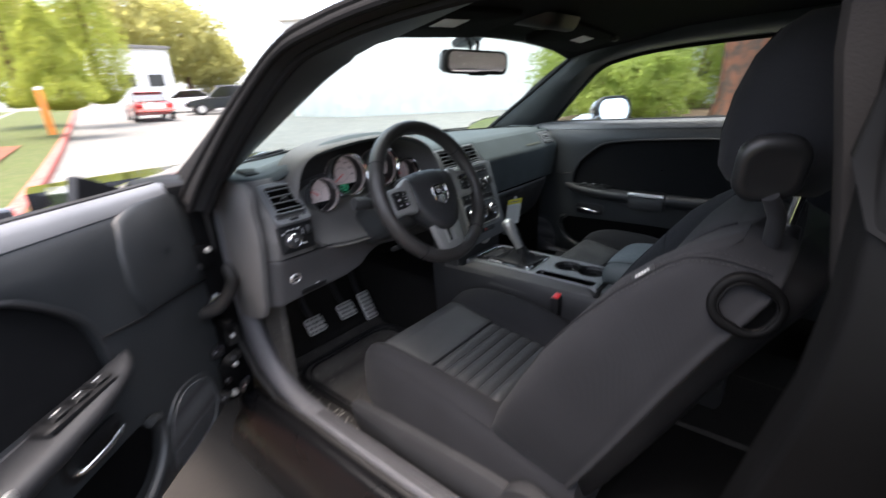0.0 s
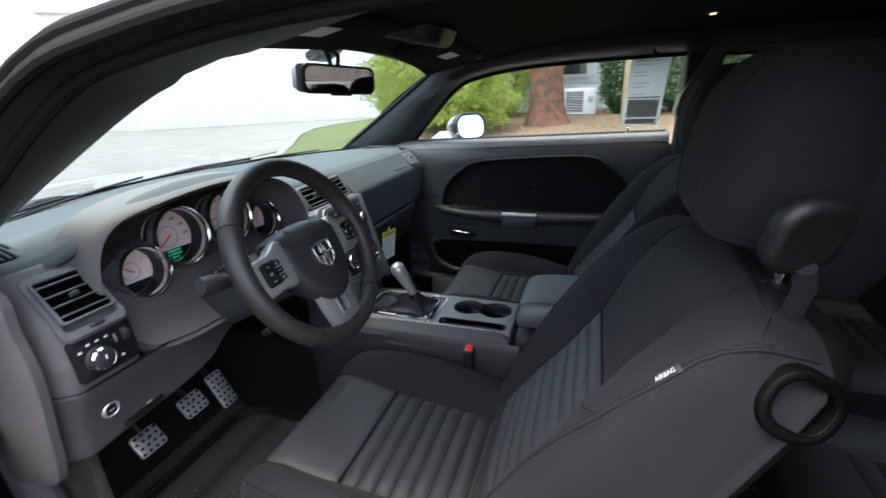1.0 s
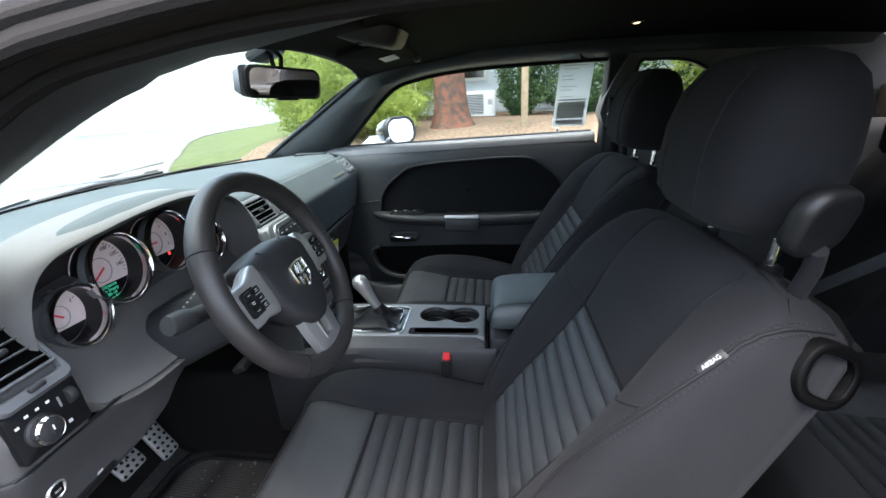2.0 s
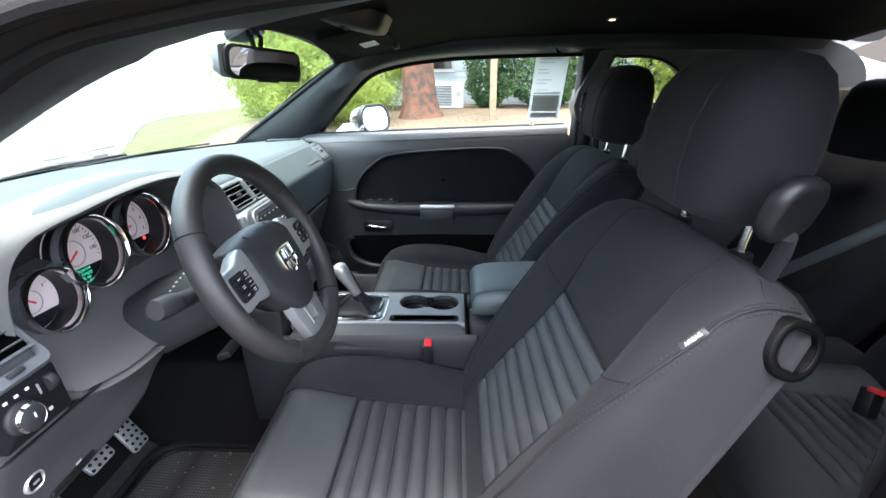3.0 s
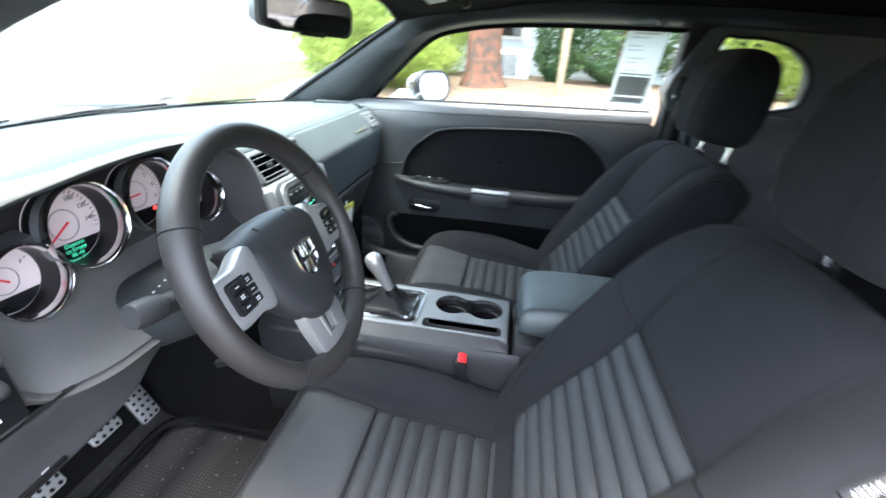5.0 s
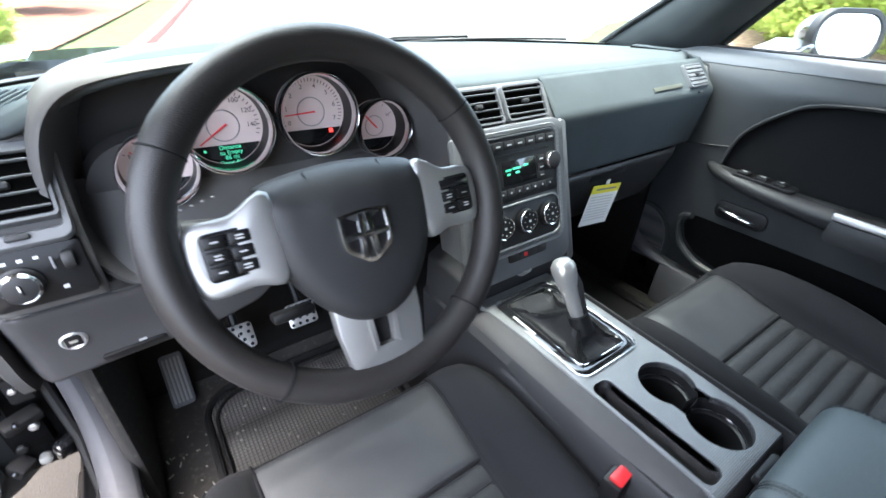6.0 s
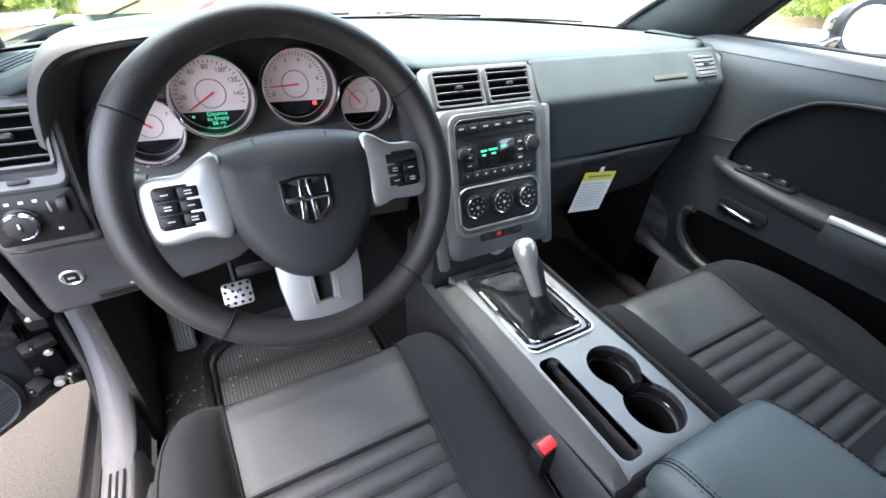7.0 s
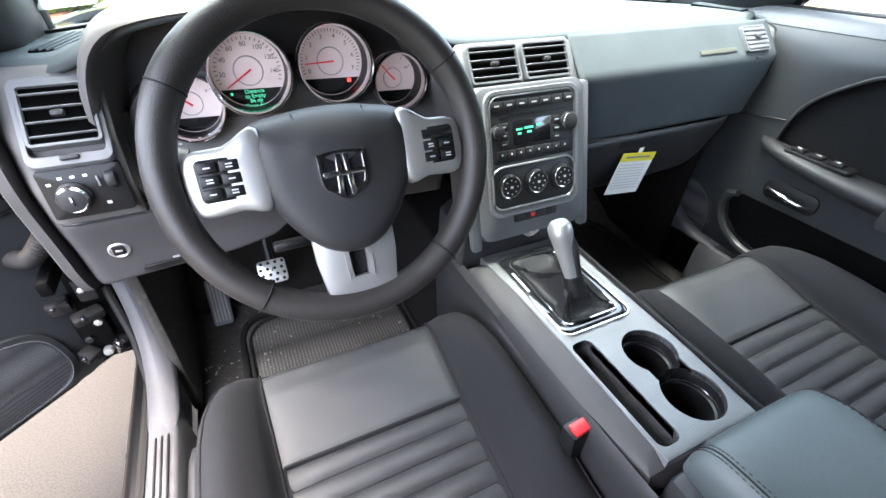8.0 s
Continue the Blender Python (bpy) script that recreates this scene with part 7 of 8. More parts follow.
part("loop", sheet(8, 1, lambda u, v: Vector((0.345 + 0.022 * u + 0.014 * v, 0.222 + 0.004 * math.sin(math.pi * u), 0.736 + 0.036 * u))), M_PAPER, tag, "white paper loop", smooth=80, thick=0.0008)

card = thing("paper_card", (-0.63, 0.52, 1.0), "white paper card lying against the windscreen base", "card")
mcard = axes((-0.650, 0.545, 1.031), (0.08, 0.045, 0.003), (-0.001, -0.041, 0.018))
part("card", box(mcard, (0, 0, 0), (0.085, 0.050, 0.001)), M_SHEET, card)
part("print_bar", box(mcard, (0, -0.006, 0.0008), (0.060, 0.004, 0.0004)), M_LIGHTINK, card)

# ---- outside ----
def gz(x, y):
    """Height of the ground: level by the car, rising ahead and up a bank on the right."""
    z = 1.5 * sstep(8, 70, y) * 1.0 + 0.012 * max(0, min(y, 70) - 8) * 0.5
    bank = 0.48 * sstep(3.2, 7.0, x) * (1 - sstep(2.5, 7.0, y)) * sstep(-40, -20, y)
    return z * (1 - sstep(0.48, 0.75, x / max(y, 1.0))) + bank


def spread(n, near, far):
    """Coordinates, dense near the car and wide towards the horizon."""
    h = [near * (i / n) for i in range(n + 1)] + [near * (far / near) ** (i / 14) for i in range(1, 15)]
    return [-a for a in h[:0:-1]] + h


def outdoor(name, bsdf_col, col2, scale, rough=0.9, fine=(90, 0.4), fleck=0.0):
    m = mat(name, bsdf_col, rough, grain=fine, blot=(0.8, 0.18), spec=0.1)
    nt = m.node_tree
    b = nt.nodes["Principled BSDF"]
    src = b.inputs["Base Color"].links[0].from_socket
    tc = [n for n in nt.nodes if n.bl_idname == "ShaderNodeTexCoord"][0]
    n = nt.nodes.new("ShaderNodeTexNoise")
    n.inputs["Scale"].default_value, n.inputs["Detail"].default_value = scale, 8
    nt.links.new(tc.outputs["Object"], n.inputs["Vector"])
    mr = nt.nodes.new("ShaderNodeMapRange")
    mr.inputs["From Min"].default_value, mr.inputs["From Max"].default_value = 0.42, 0.62
    nt.links.new(n.outputs["Fac"], mr.inputs["Value"])
    mx = nt.nodes.new("ShaderNodeMix")
    mx.data_type = "RGBA"
    mx.inputs["B"].default_value = (*col2, 1)
    nt.links.new(mr.outputs["Result"], mx.inputs["Factor"])
    nt.links.new(src, mx.inputs["A"])
    nt.links.new(mx.outputs["Result"], b.inputs["Base Color"])
    return m


def leafy(m, col):
    """Lets light through the leaves of a foliage material."""
    nt = m.node_tree
    tr = nt.nodes.new("ShaderNodeBsdfTranslucent")
    tr.inputs["Color"].default_value = (*col, 1)
    mx = nt.nodes.new("ShaderNodeMixShader")
    mx.inputs[0].default_value = 0.45
    end = [n for n in nt.nodes if n.bl_idname == "ShaderNodeOutputMaterial"][0]
    nt.links.new(nt.nodes["Principled BSDF"].outputs[0], mx.inputs[1])
    nt.links.new(tr.outputs[0], mx.inputs[2])
    nt.links.new(mx.outputs[0], end.inputs["Surface"])


M_ASPHALT = outdoor("pale_worn_asphalt", (0.0335, 0.0305, 0.0272), (0.0265, 0.024, 0.0215), 210, fine=(320, 1.0))
M_GRASS = outdoor("mown_grass", (0.060, 0.078, 0.026), (0.082, 0.088, 0.038), 6, fine=(120, 1.0))
M_MULCH = outdoor("brown_mulch", (0.105, 0.072, 0.048), (0.165, 0.120, 0.085), 22, fine=(60, 1.0))
M_KERB = outdoor("grey_concrete", (0.20, 0.19, 0.175), (0.15, 0.142, 0.13), 9)
M_REDKERB = outdoor("faded_red_kerb_paint", (0.36, 0.10, 0.085), (0.30, 0.14, 0.12), 9)
M_BARK = outdoor("red_brown_bark", (0.135, 0.062, 0.040), (0.060, 0.046, 0.038), 9, fine=(30, 1.0))
M_LEAF = outdoor("bright_shrub_leaf", (0.15, 0.195, 0.042), (0.20, 0.225, 0.07), 5, rough=0.55, fine=(50, 0.0))
M_CONIFER = outdoor("arborvitae_leaf", (0.22, 0.26, 0.055), (0.27, 0.29, 0.075), 4, rough=0.7, fine=(50, 0.0))
leafy(M_LEAF, (0.46, 0.55, 0.14))
leafy(M_CONIFER, (0.52, 0.56, 0.11))
# Leaf colour lightened to paint glare and haze on the far trees.
M_PALE = outdoor("far_leaf_paled_for_glare", (0.34, 0.33, 0.12), (0.40, 0.36, 0.15), 4, rough=0.7, fine=(50, 0.0))
leafy(M_PALE, (0.5, 0.48, 0.16))
M_DEEP = outdoor("dark_conifer_leaf", (0.035, 0.068, 0.026), (0.06, 0.088, 0.034), 4, rough=0.7, fine=(50, 0.0))
M_SIDING = outdoor("pale_blue_siding", (0.56, 0.60, 0.64), (0.52, 0.56, 0.60), 3, rough=0.6, fine=(50, 0.05))
M_WHITEWALL = outdoor("white_wall_paint", (0.78, 0.77, 0.74), (0.70, 0.69, 0.66), 2, rough=0.7)
M_WOOD = outdoor("pale_timber", (0.27, 0.21, 0.14), (0.21, 0.16, 0.105), 18, fine=(80, 0.4))
M_ORANGE = outdoor("orange_painted_post", (0.60, 0.22, 0.05), (0.5, 0.2, 0.06), 8)
M_METALGREY = mat("painted_grey_metal", (0.42, 0.43, 0.43), 0.5, grain=(100, 0.05))
M_TYRE = mat("tyre_rubber", (0.015, 0.015, 0.015), 0.8)

xs, ys = spread(24, 30, 2500), spread(24, 30, 2500)
bm = bmesh.new()
grid(bm, len(xs) - 1, len(ys) - 1, lambda u, v: Vector((xs[round(u * (len(xs) - 1))], ys[round(v * (len(ys) - 1))], gz(xs[round(u * (len(xs) - 1))], ys[round(v * (len(ys) - 1))]))))
tagged(part("ground", bm, M_ASPHALT, smooth=80, recalc=False), "pale worn asphalt of the parking lot", "ground", kind="structure")


# Concrete colour raised also for the open-sky light on the lot ahead.
M_DRIVE = outdoor("concrete_drive_paled_for_sky", (0.165, 0.162, 0.152), (0.140, 0.137, 0.128), 3, fine=(60, 0.5))
tagged(part("road", sheet(24, 40, lambda u, v: Vector((-2.4 + 0.9 * v + (64 - 0.9 * v) * u ** 1.6, 3.2 + 66 * v ** 1.7, gz(-2.4 + 0.9 * v + (64 - 0.9 * v) * u ** 1.6, 3.2 + 66 * v ** 1.7) + 0.012))), M_DRIVE, smooth=80, recalc=False),
       "worn concrete drive ahead of the car, paled for open-sky light", "road", kind="structure")


def edge_x(y):
    """Where the lawn on the right begins."""
    return lerp(y, [(-60, 2.6), (2.0, 2.6), (4.0, 4.2), (5.5, 6.5), (7.3, 9.2), (8.5, 11.2), (9.4, 13.2), (9.8, 15.5), (10.0, 60)])


def lawn(u, v):
    y = -40 + 49.9 * (1 - (1 - v) ** 2)
    x = edge_x(y) + (70 - edge_x(y)) * u ** 2
    return Vector((x, y, gz(x, y) + 0.10))


tagged(part("lawn", sheet(40, 70, lawn), M_GRASS, smooth=80, recalc=False), "mown grass verge beside the parking lot", "lawn", kind="structure")
tagged(part("mulch_bed", sheet(20, 30, lambda u, v: Vector((4.6 + 6.2 * u, -12 + 15.5 * v, gz(4.6 + 6.2 * u, -12 + 15.5 * v) + 0.115 + 0.02 * math.sin(u * 21) * math.sin(v * 37)))), M_MULCH, smooth=80, recalc=False),
       "brown mulch bed under the trees", "mulch bed", kind="structure")


def kerb(name, pts, material, label, w=0.16, h=0.14):
    rings = []
    for i, p in enumerate(pts):
        d = (pts[min(i + 1, len(pts) - 1)] - pts[max(i - 1, 0)]).normalized()
        s = Vector((d.y, -d.x, 0))
        z = gz(p.x, p.y)
        rings.append([Vector((p.x, p.y, z)) + s * a + Vector((0, 0, b)) for a, b in ((-w / 2, -0.1), (-w / 2, h - 0.02), (-w / 2 + 0.02, h), (w / 2 - 0.02, h), (w / 2, h - 0.02), (w / 2, -0.1))])
    tagged(part(name, lofted(rings), material, smooth=30), label, "kerb", kind="structure")


kerb("kerb_right", [Vector((edge_x(y), y, 0)) for y in [-40, -20, -8, -4, -2, 0, 2, 3, 4, 4.75, 5.5, 6, 6.6, 7.3, 7.9, 8.5, 9.0, 9.4, 9.6, 9.8, 9.9]], M_KERB, "grey concrete kerb round the lawn")
def kx(y):
    """Where the red kerb on the left runs."""
    return -0.62 + 0.224 * (y - 6.2)


kl = [Vector((kx(y), y, 0)) for y in (-30, -10, 0, 3, 5, 7, 10, 14, 18, 24, 30, 45)]
kerb("kerb_left", kl, M_REDKERB, "faded red painted kerb beside the grass", 0.2)


def left_lawn(u, v):
    y = -30 + 75 * v
    x0 = kx(y) - 0.1
    x = x0 - 40 * u ** 2
    return Vector((x, y, gz(x0, y) + 0.12 + 0.05 * u))


tagged(part("lawn", sheet(24, 40, left_lawn), M_GRASS, smooth=80, recalc=False), "grass strip behind the red kerb", "lawn", kind="structure")
tagged(part("pavement", sheet(4, 30, lambda u, v: Vector((kx(-30 + 75 * v) - 3.4 - 1.2 * u, -30 + 75 * v, gz(kx(-30 + 75 * v), -30 + 75 * v) + 0.135))), M_KERB, smooth=80, recalc=False), "grey concrete path through the grass", "pavement", kind="structure")


M_REDMULCH = outdoor("red_bark_mulch", (0.20, 0.075, 0.048), (0.13, 0.060, 0.042), 16, fine=(60, 1.0))
tagged(part("mulch_bed", sheet(16, 30, lambda u, v: Vector((kx(5 + 12 * v) - 0.9 - 2.3 * u, 5 + 12 * v, gz(kx(5 + 12 * v), 5 + 12 * v) + 0.165 + 0.02 * math.sin(u * 21) * math.sin(v * 37)))), M_REDMULCH, smooth=80, recalc=False),
       "red bark mulch bed under the conifers", "mulch bed", kind="structure")


def foliage(count, size, shape, seed):
    """Many small bent leaf clumps; shape gives a point from random numbers."""
    rng = random.Random(seed)
    vs, fs = [], []
    for _ in range(count):
        p, out = shape(rng)
        a = Vector((rng.gauss(0, 1), rng.gauss(0, 1), rng.gauss(0, 1))).normalized()
        b = (a.cross(out + Vector((0.01, 0.02, 0.03)))).normalized()
        a = (out * 0.5 + a).normalized()
        s = size * rng.uniform(0.5, 1.3)
        i = len(vs)
        vs += [p - b * s * 0.5, p + a * s * 0.5 - Vector((0, 0, s * 0.1)), p + b * s * 0.5, p + a * s]
        fs += [(i, i + 1, i + 3), (i + 1, i + 2, i + 3)]
    bm = bmesh.new()
    bv = [bm.verts.new(v) for v in vs]
    for f in fs:
        bm.faces.new([bv[k] for k in f])
    return bm


def blob(cx, cy, cz, rx, ry, rz, seed, power=1.0):
    """Points in an uneven rounded mass, most of them near its skin."""
    off = Vector((seed * 7.1, seed * 3.3, 0))

    def fn(rng):
        d = Vector((rng.gauss(0, 1), rng.gauss(0, 1), rng.gauss(0, 1))).normalized()
        k = 0.78 + 0.42 * noise.noise(d * 1.9 + off) + 0.16 * noise.noise(d * 5 + off)
        k *= 0.62 + 0.38 * rng.random() ** 0.5
        return Vector((cx + d.x * rx * k, cy + d.y * ry * k, cz + d.z * rz * k)), d
    return fn


def cone(cx, cy, z0, r, h, seed, full=0.35):
    """Points in an upright tapering mass with an uneven outline."""
    off = Vector((seed * 5.7, seed * 2.1, 0))

    def fn(rng):
        t = rng.random() ** 1.3
        a = rng.uniform(0, 2 * math.pi)
        d = Vector((math.cos(a), math.sin(a), 0.3))
        prof = min(1.0, (t / 0.12 + 0.25)) * (1 - t) ** 0.7 if t < 1 else 0
        k = (0.75 + 0.45 * noise.noise(Vector((d.x * 1.6, d.y * 1.6, t * 5)) + off)) * (full + (1 - full) * rng.random() ** 0.4)
        return Vector((cx + d.x * r * prof * k * 1.25, cy + d.y * r * prof * k * 1.25, z0 + h * t)), d
    return fn


def bush(x, y, rx, ry, h, seed, count, size, material, label):
    z = gz(x, y) + 0.08
    b = thing("shrub", (x, y, z), label, "shrub", "shrubs")
    for k in range(4):
        a = k * 1.6 + seed
        part("stem", tubed([Vector((x, y, z)), Vector((x + 0.2 * rx * math.cos(a), y + 0.2 * ry * math.sin(a), z + h * 0.3)), Vector((x + 0.5 * rx * math.cos(a), y + 0.5 * ry * math.sin(a), z + h * 0.65))], [0.03, 0.022, 0.01], 6), M_BARK, b)
    tagged(part("crown", foliage(count, size, blob(x, y, z + h * 0.48, rx, ry, h * 0.62, seed), seed), material, b, smooth=0, recalc=False), kind="stuff")


def conifer(x, y, r, h, seed, count, size, material, label, z=None):
    z = gz(x, y) + 0.08 if z is None else z
    t = thing("conifer_tree", (x, y, z), label, "tree", "conifers")
    part("trunk", tubed([Vector((x, y, z)), Vector((x, y, z + h * 0.5)), Vector((x, y, z + h * 0.92))], [0.10 * r, 0.06 * r, 0.01], 8), M_BARK, t)
    tagged(part("crown", foliage(count, size, cone(x, y, z + 0.05, r, h, seed), seed), material, t, smooth=0, recalc=False), kind="stuff")


bush(7.6, 2.6, 1.5, 1.3, 1.9, 1, 15000, 0.085, M_LEAF, "bright green leafy shrub beside the lawn")
bush(6.3, 1.75, 0.95, 1.15, 1.35, 2, 15000, 0.07, M_LEAF, "bright green low shrub in the mulch bed")
bush(9.6, 3.9, 1.4, 1.3, 2.1, 3, 11000, 0.10, M_LEAF, "bright green rounded shrub by the kerb")
bush(9.4, 1.5, 1.2, 1.3, 3.2, 6, 10000, 0.10, M_LEAF, "tall green shrub behind the tree trunk")
bush(12.5, 4.2, 1.2, 1.2, 1.5, 4, 5000, 0.13, M_LEAF, "green rounded shrub near the drive")
bush(9.0, -5.5, 1.8, 1.6, 2.6, 5, 4000, 0.18, M_LEAF, "tall green shrub behind the mulch bed")
conifer(9.3, -0.95, 0.62, 4.2, 11, 11000, 0.09, M_DEEP, "dark green conifer by the house wall")
conifer(9.6, -2.3, 1.3, 5.0, 12, 13000, 0.10, M_DEEP, "broad dark conifer behind the timber post")
conifer(11.0, -4.2, 1.4, 5.5, 13, 4500, 0.2, M_DEEP, "dark conifer beside the mulch bed")

# the old tree
def old_tree(x, y, label):
    z = gz(x, y) + 0.06
    t = thing("tree", (x, y, z), label, "tree")
    rings = []
    for h, r in ((-0.05, 0.46), (0.1, 0.36), (0.35, 0.29), (0.9, 0.26), (1.6, 0.25), (2.4, 0.27), (3.4, 0.22), (5.0, 0.17)):
        rings.append([Vector((x + 0.04 * math.sin(h * 1.3) + (r * (1 + 0.13 * math.sin(3 * a + h) + 0.08 * math.sin(7 * a + 2 * h))) * math.cos(a), y + (r * (1 + 0.13 * math.sin(3 * a + h) + 0.06 * math.sin(8 * a - h))) * math.sin(a), z + h)) for a in [2 * math.pi * i / 28 for i in range(28)]])
    part("trunk", lofted(rings), M_BARK, t, "thick red brown furrowed trunk", smooth=60)
    for k, (a, h) in enumerate(((0.6, 1.3), (2.5, 1.7), (4.2, 1.45), (5.3, 2.2), (1.5, 2.6), (3.4, 3.0))):
        d = Vector((math.cos(a), math.sin(a), 0))
        b0 = Vector((x, y, z + h))
        part("limb", tubed([b0 + d * 0.15, b0 + d * 0.5 + Vector((0, 0, 0.10)), b0 + d * 0.9 + Vector((0, 0, 0.35 * (1 if k % 2 else -0.2))), b0 + d * 1.4 + Vector((0, 0, 0.7 * (1 if k % 2 else 0.3)))], [0.05, 0.035, 0.022, 0.008], 7), M_BARK, t, "thin bare limb")
    tagged(part("crown", foliage(7000, 0.2, blob(x, y, z + 6.0, 3.0, 3.0, 2.2, 21), 21), M_DEEP, t, smooth=0, recalc=False), kind="stuff")


old_tree(7.1, 0.40, "old tree with thick red brown trunk")
post_ = thing("timber_post", (6.5, -0.86, gz(6.5, -0.86)), "square pale timber post in the mulch", "post")
part("shaft", box(ID, (6.5, -0.86, gz(6.5, -0.86) + 1.45), (0.105, 0.105, 3.0), 0.008), M_WOOD, post_)

# house on the right
house = thing("house", (13, 0, 0.5), "house with pale blue horizontal siding", "house")
HX = 10.6
part("wall", box(ID, (HX + 2.2, -3.2, 2.2), (4.0, 10.6, 4.2)), M_SIDING, house)
for k in range(26):
    part("siding_board", lofted([[Vector((HX + 0.2 - dx, y, z)) for dx, z in ((0, 0.35 + 0.15 * k), (0.022, 0.352 + 0.15 * k), (0.006, 0.50 + 0.15 * k), (0, 0.50 + 0.15 * k))] for y in (-8.5, 2.1)]), M_SIDING, house, smooth=0)
part("roof", lofted([[Vector((HX + dx, y, z)) for dx, z in ((-0.4, 4.2), (2.2, 5.8), (4.9, 4.2), (4.9, 4.05), (2.2, 5.6), (-0.4, 4.05))] for y in (-8.9, 2.5)]), M_DARK, house, "dark pitched roof", smooth=0)
for wy in (-5.2, 0.25):
    wd = part("window", box(ID, (HX + 0.165, wy, 1.95), (0.06, 0.95, 1.15), 0.01), M_WHITEWALL, house, "white framed house window")
    part("pane", box(ID, (HX + 0.125, wy, 1.95), (0.02, 0.80, 1.0)), M_GLOSS, wd)
    part("frame_bar", box(ID, (HX + 0.112, wy, 1.95), (0.02, 0.80, 0.04), 0.004), M_WHITEWALL, wd)
ac = thing("air_conditioner", (9.6, -0.1, 0.55), "pale boxy air conditioner with grey grille by the house", "air conditioner")
part("case", box(ID, (9.75, -0.09, 0.86), (0.45, 0.66, 0.54), 0.02), M_WHITEWALL, ac, "pale painted steel case")
part("grille_recess", box(ID, (9.524, 0.03, 0.86), (0.006, 0.37, 0.44)), M_DARK, ac, "dark grille opening")
for k in range(13):
    part("louver", box(pose(9.518, 0.03, 0.66 + 0.034 * k, 0, 30), (0, 0, 0), (0.016, 0.37, 0.012)), M_METALGREY, ac)
part("service_cover", box(ID, (9.523, -0.30, 0.90), (0.008, 0.10, 0.12), 0.003), M_METALGREY, ac, "grey service cover")
part("base_slab", box(ID, (9.75, -0.10, 0.54), (0.6, 0.9, 0.06), 0.01), M_KERB, ac)

# unseen white block added across the lot for the blown-out distance
glare = thing("glare_block", (21, 16, 0), "added white block for the glare beyond the parking lot", "building")
mw_ = pose(19.2, 15.6, 0, 0, 0, -56)
part("wall", box(mw_, (0, 2.2, 2.6), (19.0, 4.0, 5.4), 0.02), M_WHITEWALL, glare, "plain white face for the glare")
part("roof", box(mw_, (0, 2.2, 5.4), (19.5, 4.5, 0.25), 0.03), M_WHITEWALL, glare, "flat white top edge of the glare block")

# far along the lot
conifer(2.75, 20.0, 1.30, 3.4, 31, 22000, 0.10, M_CONIFER, "rounded arborvitae by the red kerb", 1.2)
conifer(5.2, 25.0, 1.65, 9.5, 32, 24000, 0.13, M_CONIFER, "tall pointed arborvitae by the red kerb", 1.4)
conifer(2.6, 26.5, 1.9, 11.0, 33, 24000, 0.13, M_CONIFER, "tall arborvitae in the row", 1.4)
conifer(-1.6, 20.0, 1.8, 7.5, 34, 5000, 0.34, M_DEEP, "dark conifer in the row", 1.2)
conifer(-1.6, 13.5, 1.1, 2.4, 35, 4000, 0.24, M_DEEP, "dark low conifer near the path", 0.6)
conifer(-5.0, 15.0, 1.8, 6.5, 36, 4000, 0.34, M_CONIFER, "bushy conifer behind the path", 0.8)
bush(-2.05, 7.2, 0.75, 0.75, 0.85, 61, 6000, 0.11, M_LEAF, "low green shrub on the grass strip")
bush(-2.75, 5.9, 0.75, 0.75, 0.85, 62, 6000, 0.11, M_LEAF, "low rounded shrub beside the path")
op = thing("marker_post", (1.75, 17.4, 0.75), "orange timber marker post beside the kerb", "post")
part("shaft", box(pose(1.75, 17.4, 1.15, 0, 0, 10), (0, 0, 0), (0.16, 0.16, 1.3), 0.01), M_ORANGE, op)
part("cap", box(pose(1.75, 17.4, 1.83, 0, 0, 10), (0, 0, 0), (0.15, 0.15, 0.12), 0.02), M_WHITEWALL, op)


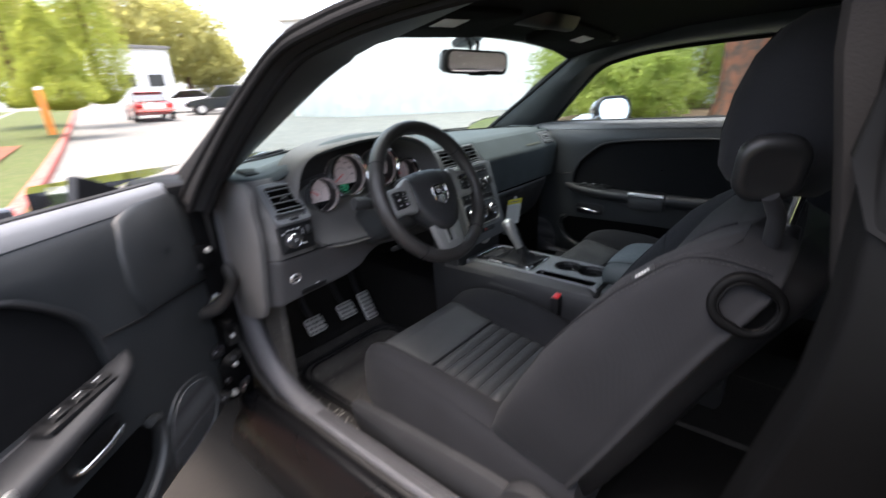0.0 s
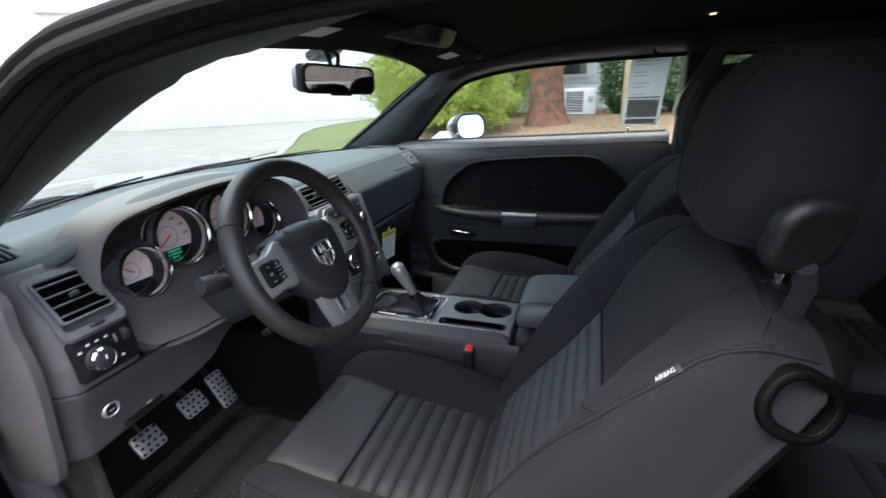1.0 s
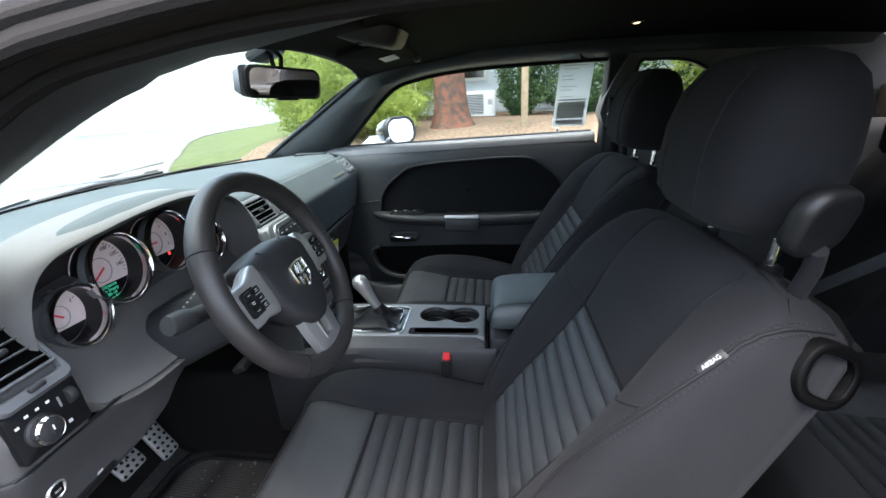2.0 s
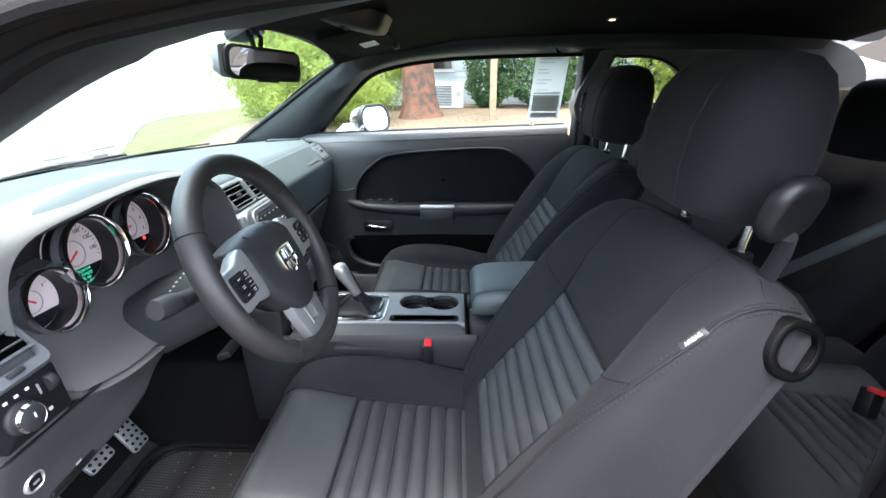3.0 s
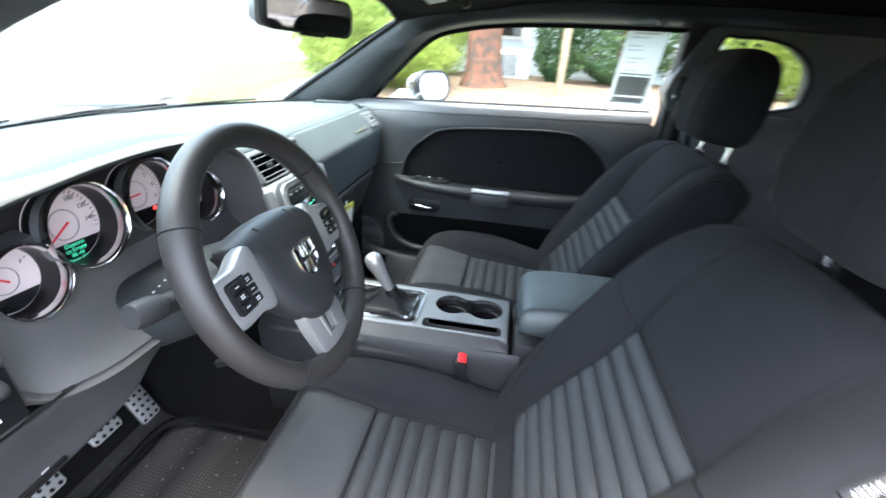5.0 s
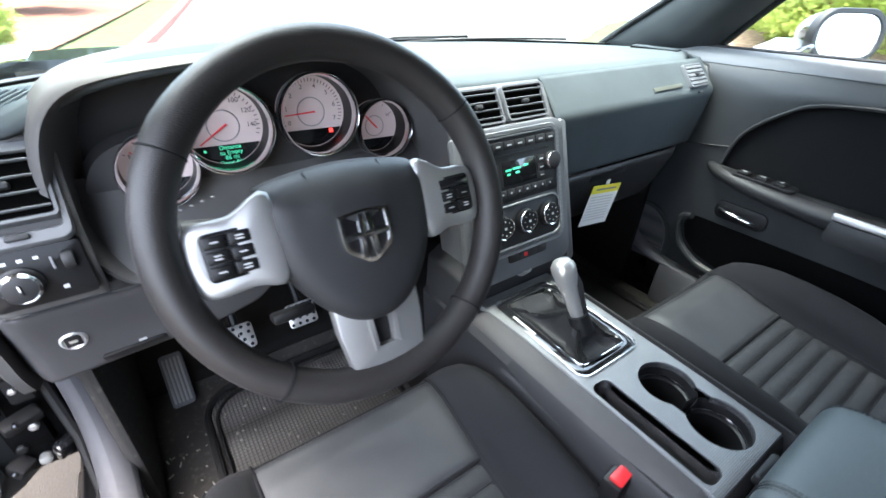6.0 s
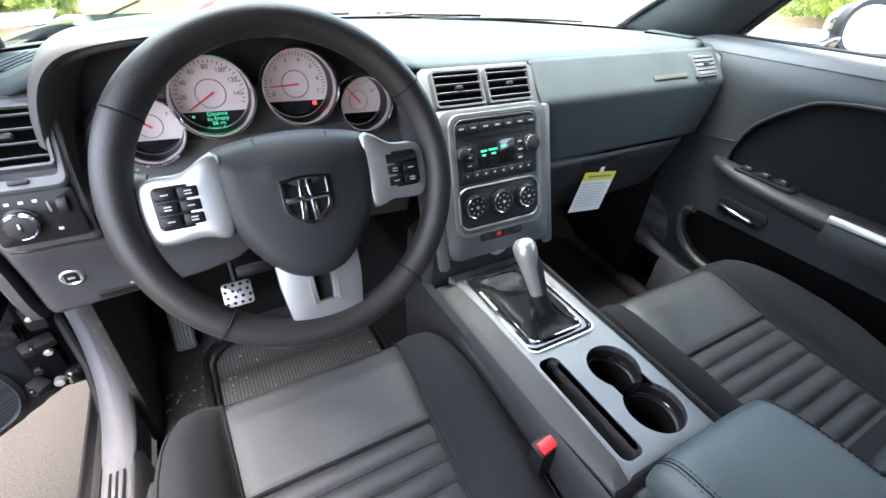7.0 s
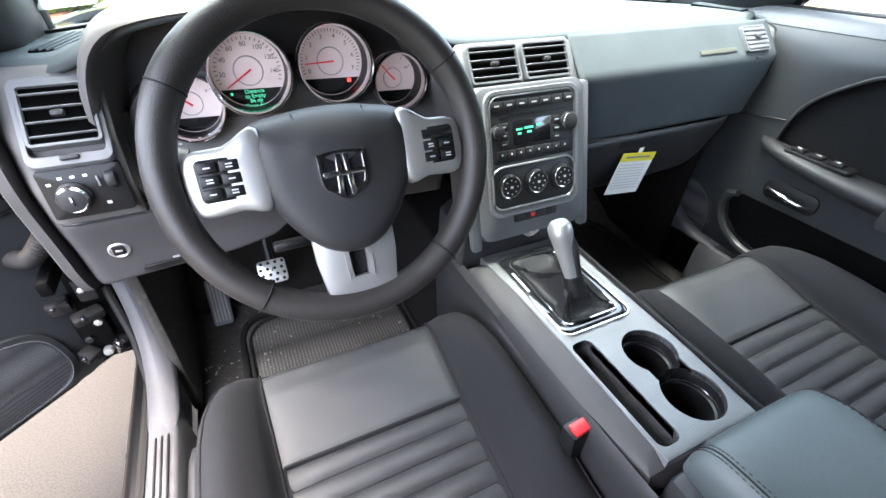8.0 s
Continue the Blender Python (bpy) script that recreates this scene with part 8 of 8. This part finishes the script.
def parked_car(x, y, turn, paint, label, tall=0.0):
    z = gz(x, y) + 0.0
    c = thing("parked_car", (0, 0, 0), label, "car", "parked cars")
    body = [(2.15, 0.45), (2.2, 0.62), (1.9, 0.78), (1.0, 0.90), (-1.6, 0.95), (-2.1, 0.90), (-2.2, 0.60), (-2.15, 0.42), (-1.2, 0.28), (1.2, 0.28)]
    part("body", lofted([[Vector((wx, a, b + tall * 0.3)) for a, b in body] for wx in (-0.86, -0.80, 0.80, 0.86)]), paint, c, bevel=0.06)
    cab = [(0.9, 0.90), (0.2, 1.38 + tall), (-1.0, 1.40 + tall), (-1.75, 0.95)]
    part("cabin_glass", lofted([[Vector((wx * k, a, b + tall * 0.3 * (b < 1))) for a, b in cab] for wx, k in ((-0.72, 1), (0.72, 1))]), M_GLOSS, c, bevel=0.05)
    part("roof", box(ID, (0, -0.4, 1.41 + tall), (1.3, 1.25, 0.05), 0.02), paint, c)
    for sx in (-0.82, 0.82):
        for wy in (-1.35, 1.35):
            w = part("wheel", turned(axes((sx, wy, 0.33), (0, 1, 0), (0, 0, 1)), [(0.20, -0.10), (0.33, -0.09), (0.33, 0.09), (0.20, 0.10)], 24), M_TYRE, c)
            part("rim", turned(axes((sx, wy, 0.33), (0, 1, 0), (0, 0, 1)), [(0.20, -0.105), (0.20, 0.105)], 20), M_STEEL, w)
    for sx in (-0.66, 0.66):
        part("tail_lamp", box(ID, (sx, -2.17, 0.76 + tall * 0.3), (0.30, 0.06, 0.14), 0.02), M_RED, c)
        part("headlight", box(ID, (sx, 2.08, 0.68 + tall * 0.3), (0.32, 0.10, 0.12), 0.03), M_CHROME, c)
    c.matrix_basis = Matrix.Translation((x, y, z)) @ Matrix.Rotation(radians(turn), 4, "Z")


parked_car(7.7, 27.5, -10, mat("red_car_paint", (0.45, 0.03, 0.02), 0.2, coat=0.8, grain=(50, 0)), "red parked car across the lot")
parked_car(11.8, 33.0, 60, mat("white_car_paint", (0.75, 0.75, 0.75), 0.2, coat=0.8, grain=(50, 0)), "white parked car across the lot")
parked_car(12.4, 29.0, 75, mat("navy_car_paint", (0.012, 0.014, 0.022), 0.2, coat=0.8, grain=(50, 0)), "dark parked off-road car across the lot", 0.25)
hall = thing("hall", (14, 52, 1.5), "white flat-roofed hall behind the parked cars", "building")
part("wall", box(ID, (15.2, 56, 3.5), (5.6, 10, 6)), M_WHITEWALL, hall)
part("roof", box(ID, (15.2, 56, 6.6), (6.0, 10.6, 0.3), 0.03), M_KERB, hall)
for k in range(2):
    wd = part("window", box(ID, (13.9 + 2.5 * k, 50.97, 3.6), (1.6, 0.1, 1.3)), M_WHITEWALL, hall, "window in the hall")
    part("pane", box(ID, (13.9 + 2.5 * k, 50.90, 3.6), (1.4, 0.06, 1.1)), M_GLOSS, wd)
for k, (x, y, r, h) in enumerate(((19, 66, 7, 16), (27, 70, 7, 15), (9, 68, 6, 14), (32, 74, 6, 11))):
    t = thing("broadleaf_tree", (x, y, 1.5), "yellow green broadleaf tree in the distance, paled for glare", "tree", "far trees")
    part("trunk", tubed([Vector((x, y, 1)), Vector((x, y, h * 0.4)), Vector((x + 0.5, y, h * 0.7))], [0.4, 0.3, 0.1], 8), M_BARK, t)
    for j in range(3):
        part("limb", tubed([Vector((x, y, h * 0.35)), Vector((x + r * 0.3 * math.cos(j * 2.1), y + r * 0.3 * math.sin(j * 2.1), h * 0.55))], [0.2, 0.08], 6), M_BARK, t)
    tagged(part("crown", foliage(4500, 0.9, blob(x, y, h * 0.62, r, r, h * 0.42, 40 + k), 40 + k), M_PALE, t, smooth=0, recalc=False), kind="stuff")
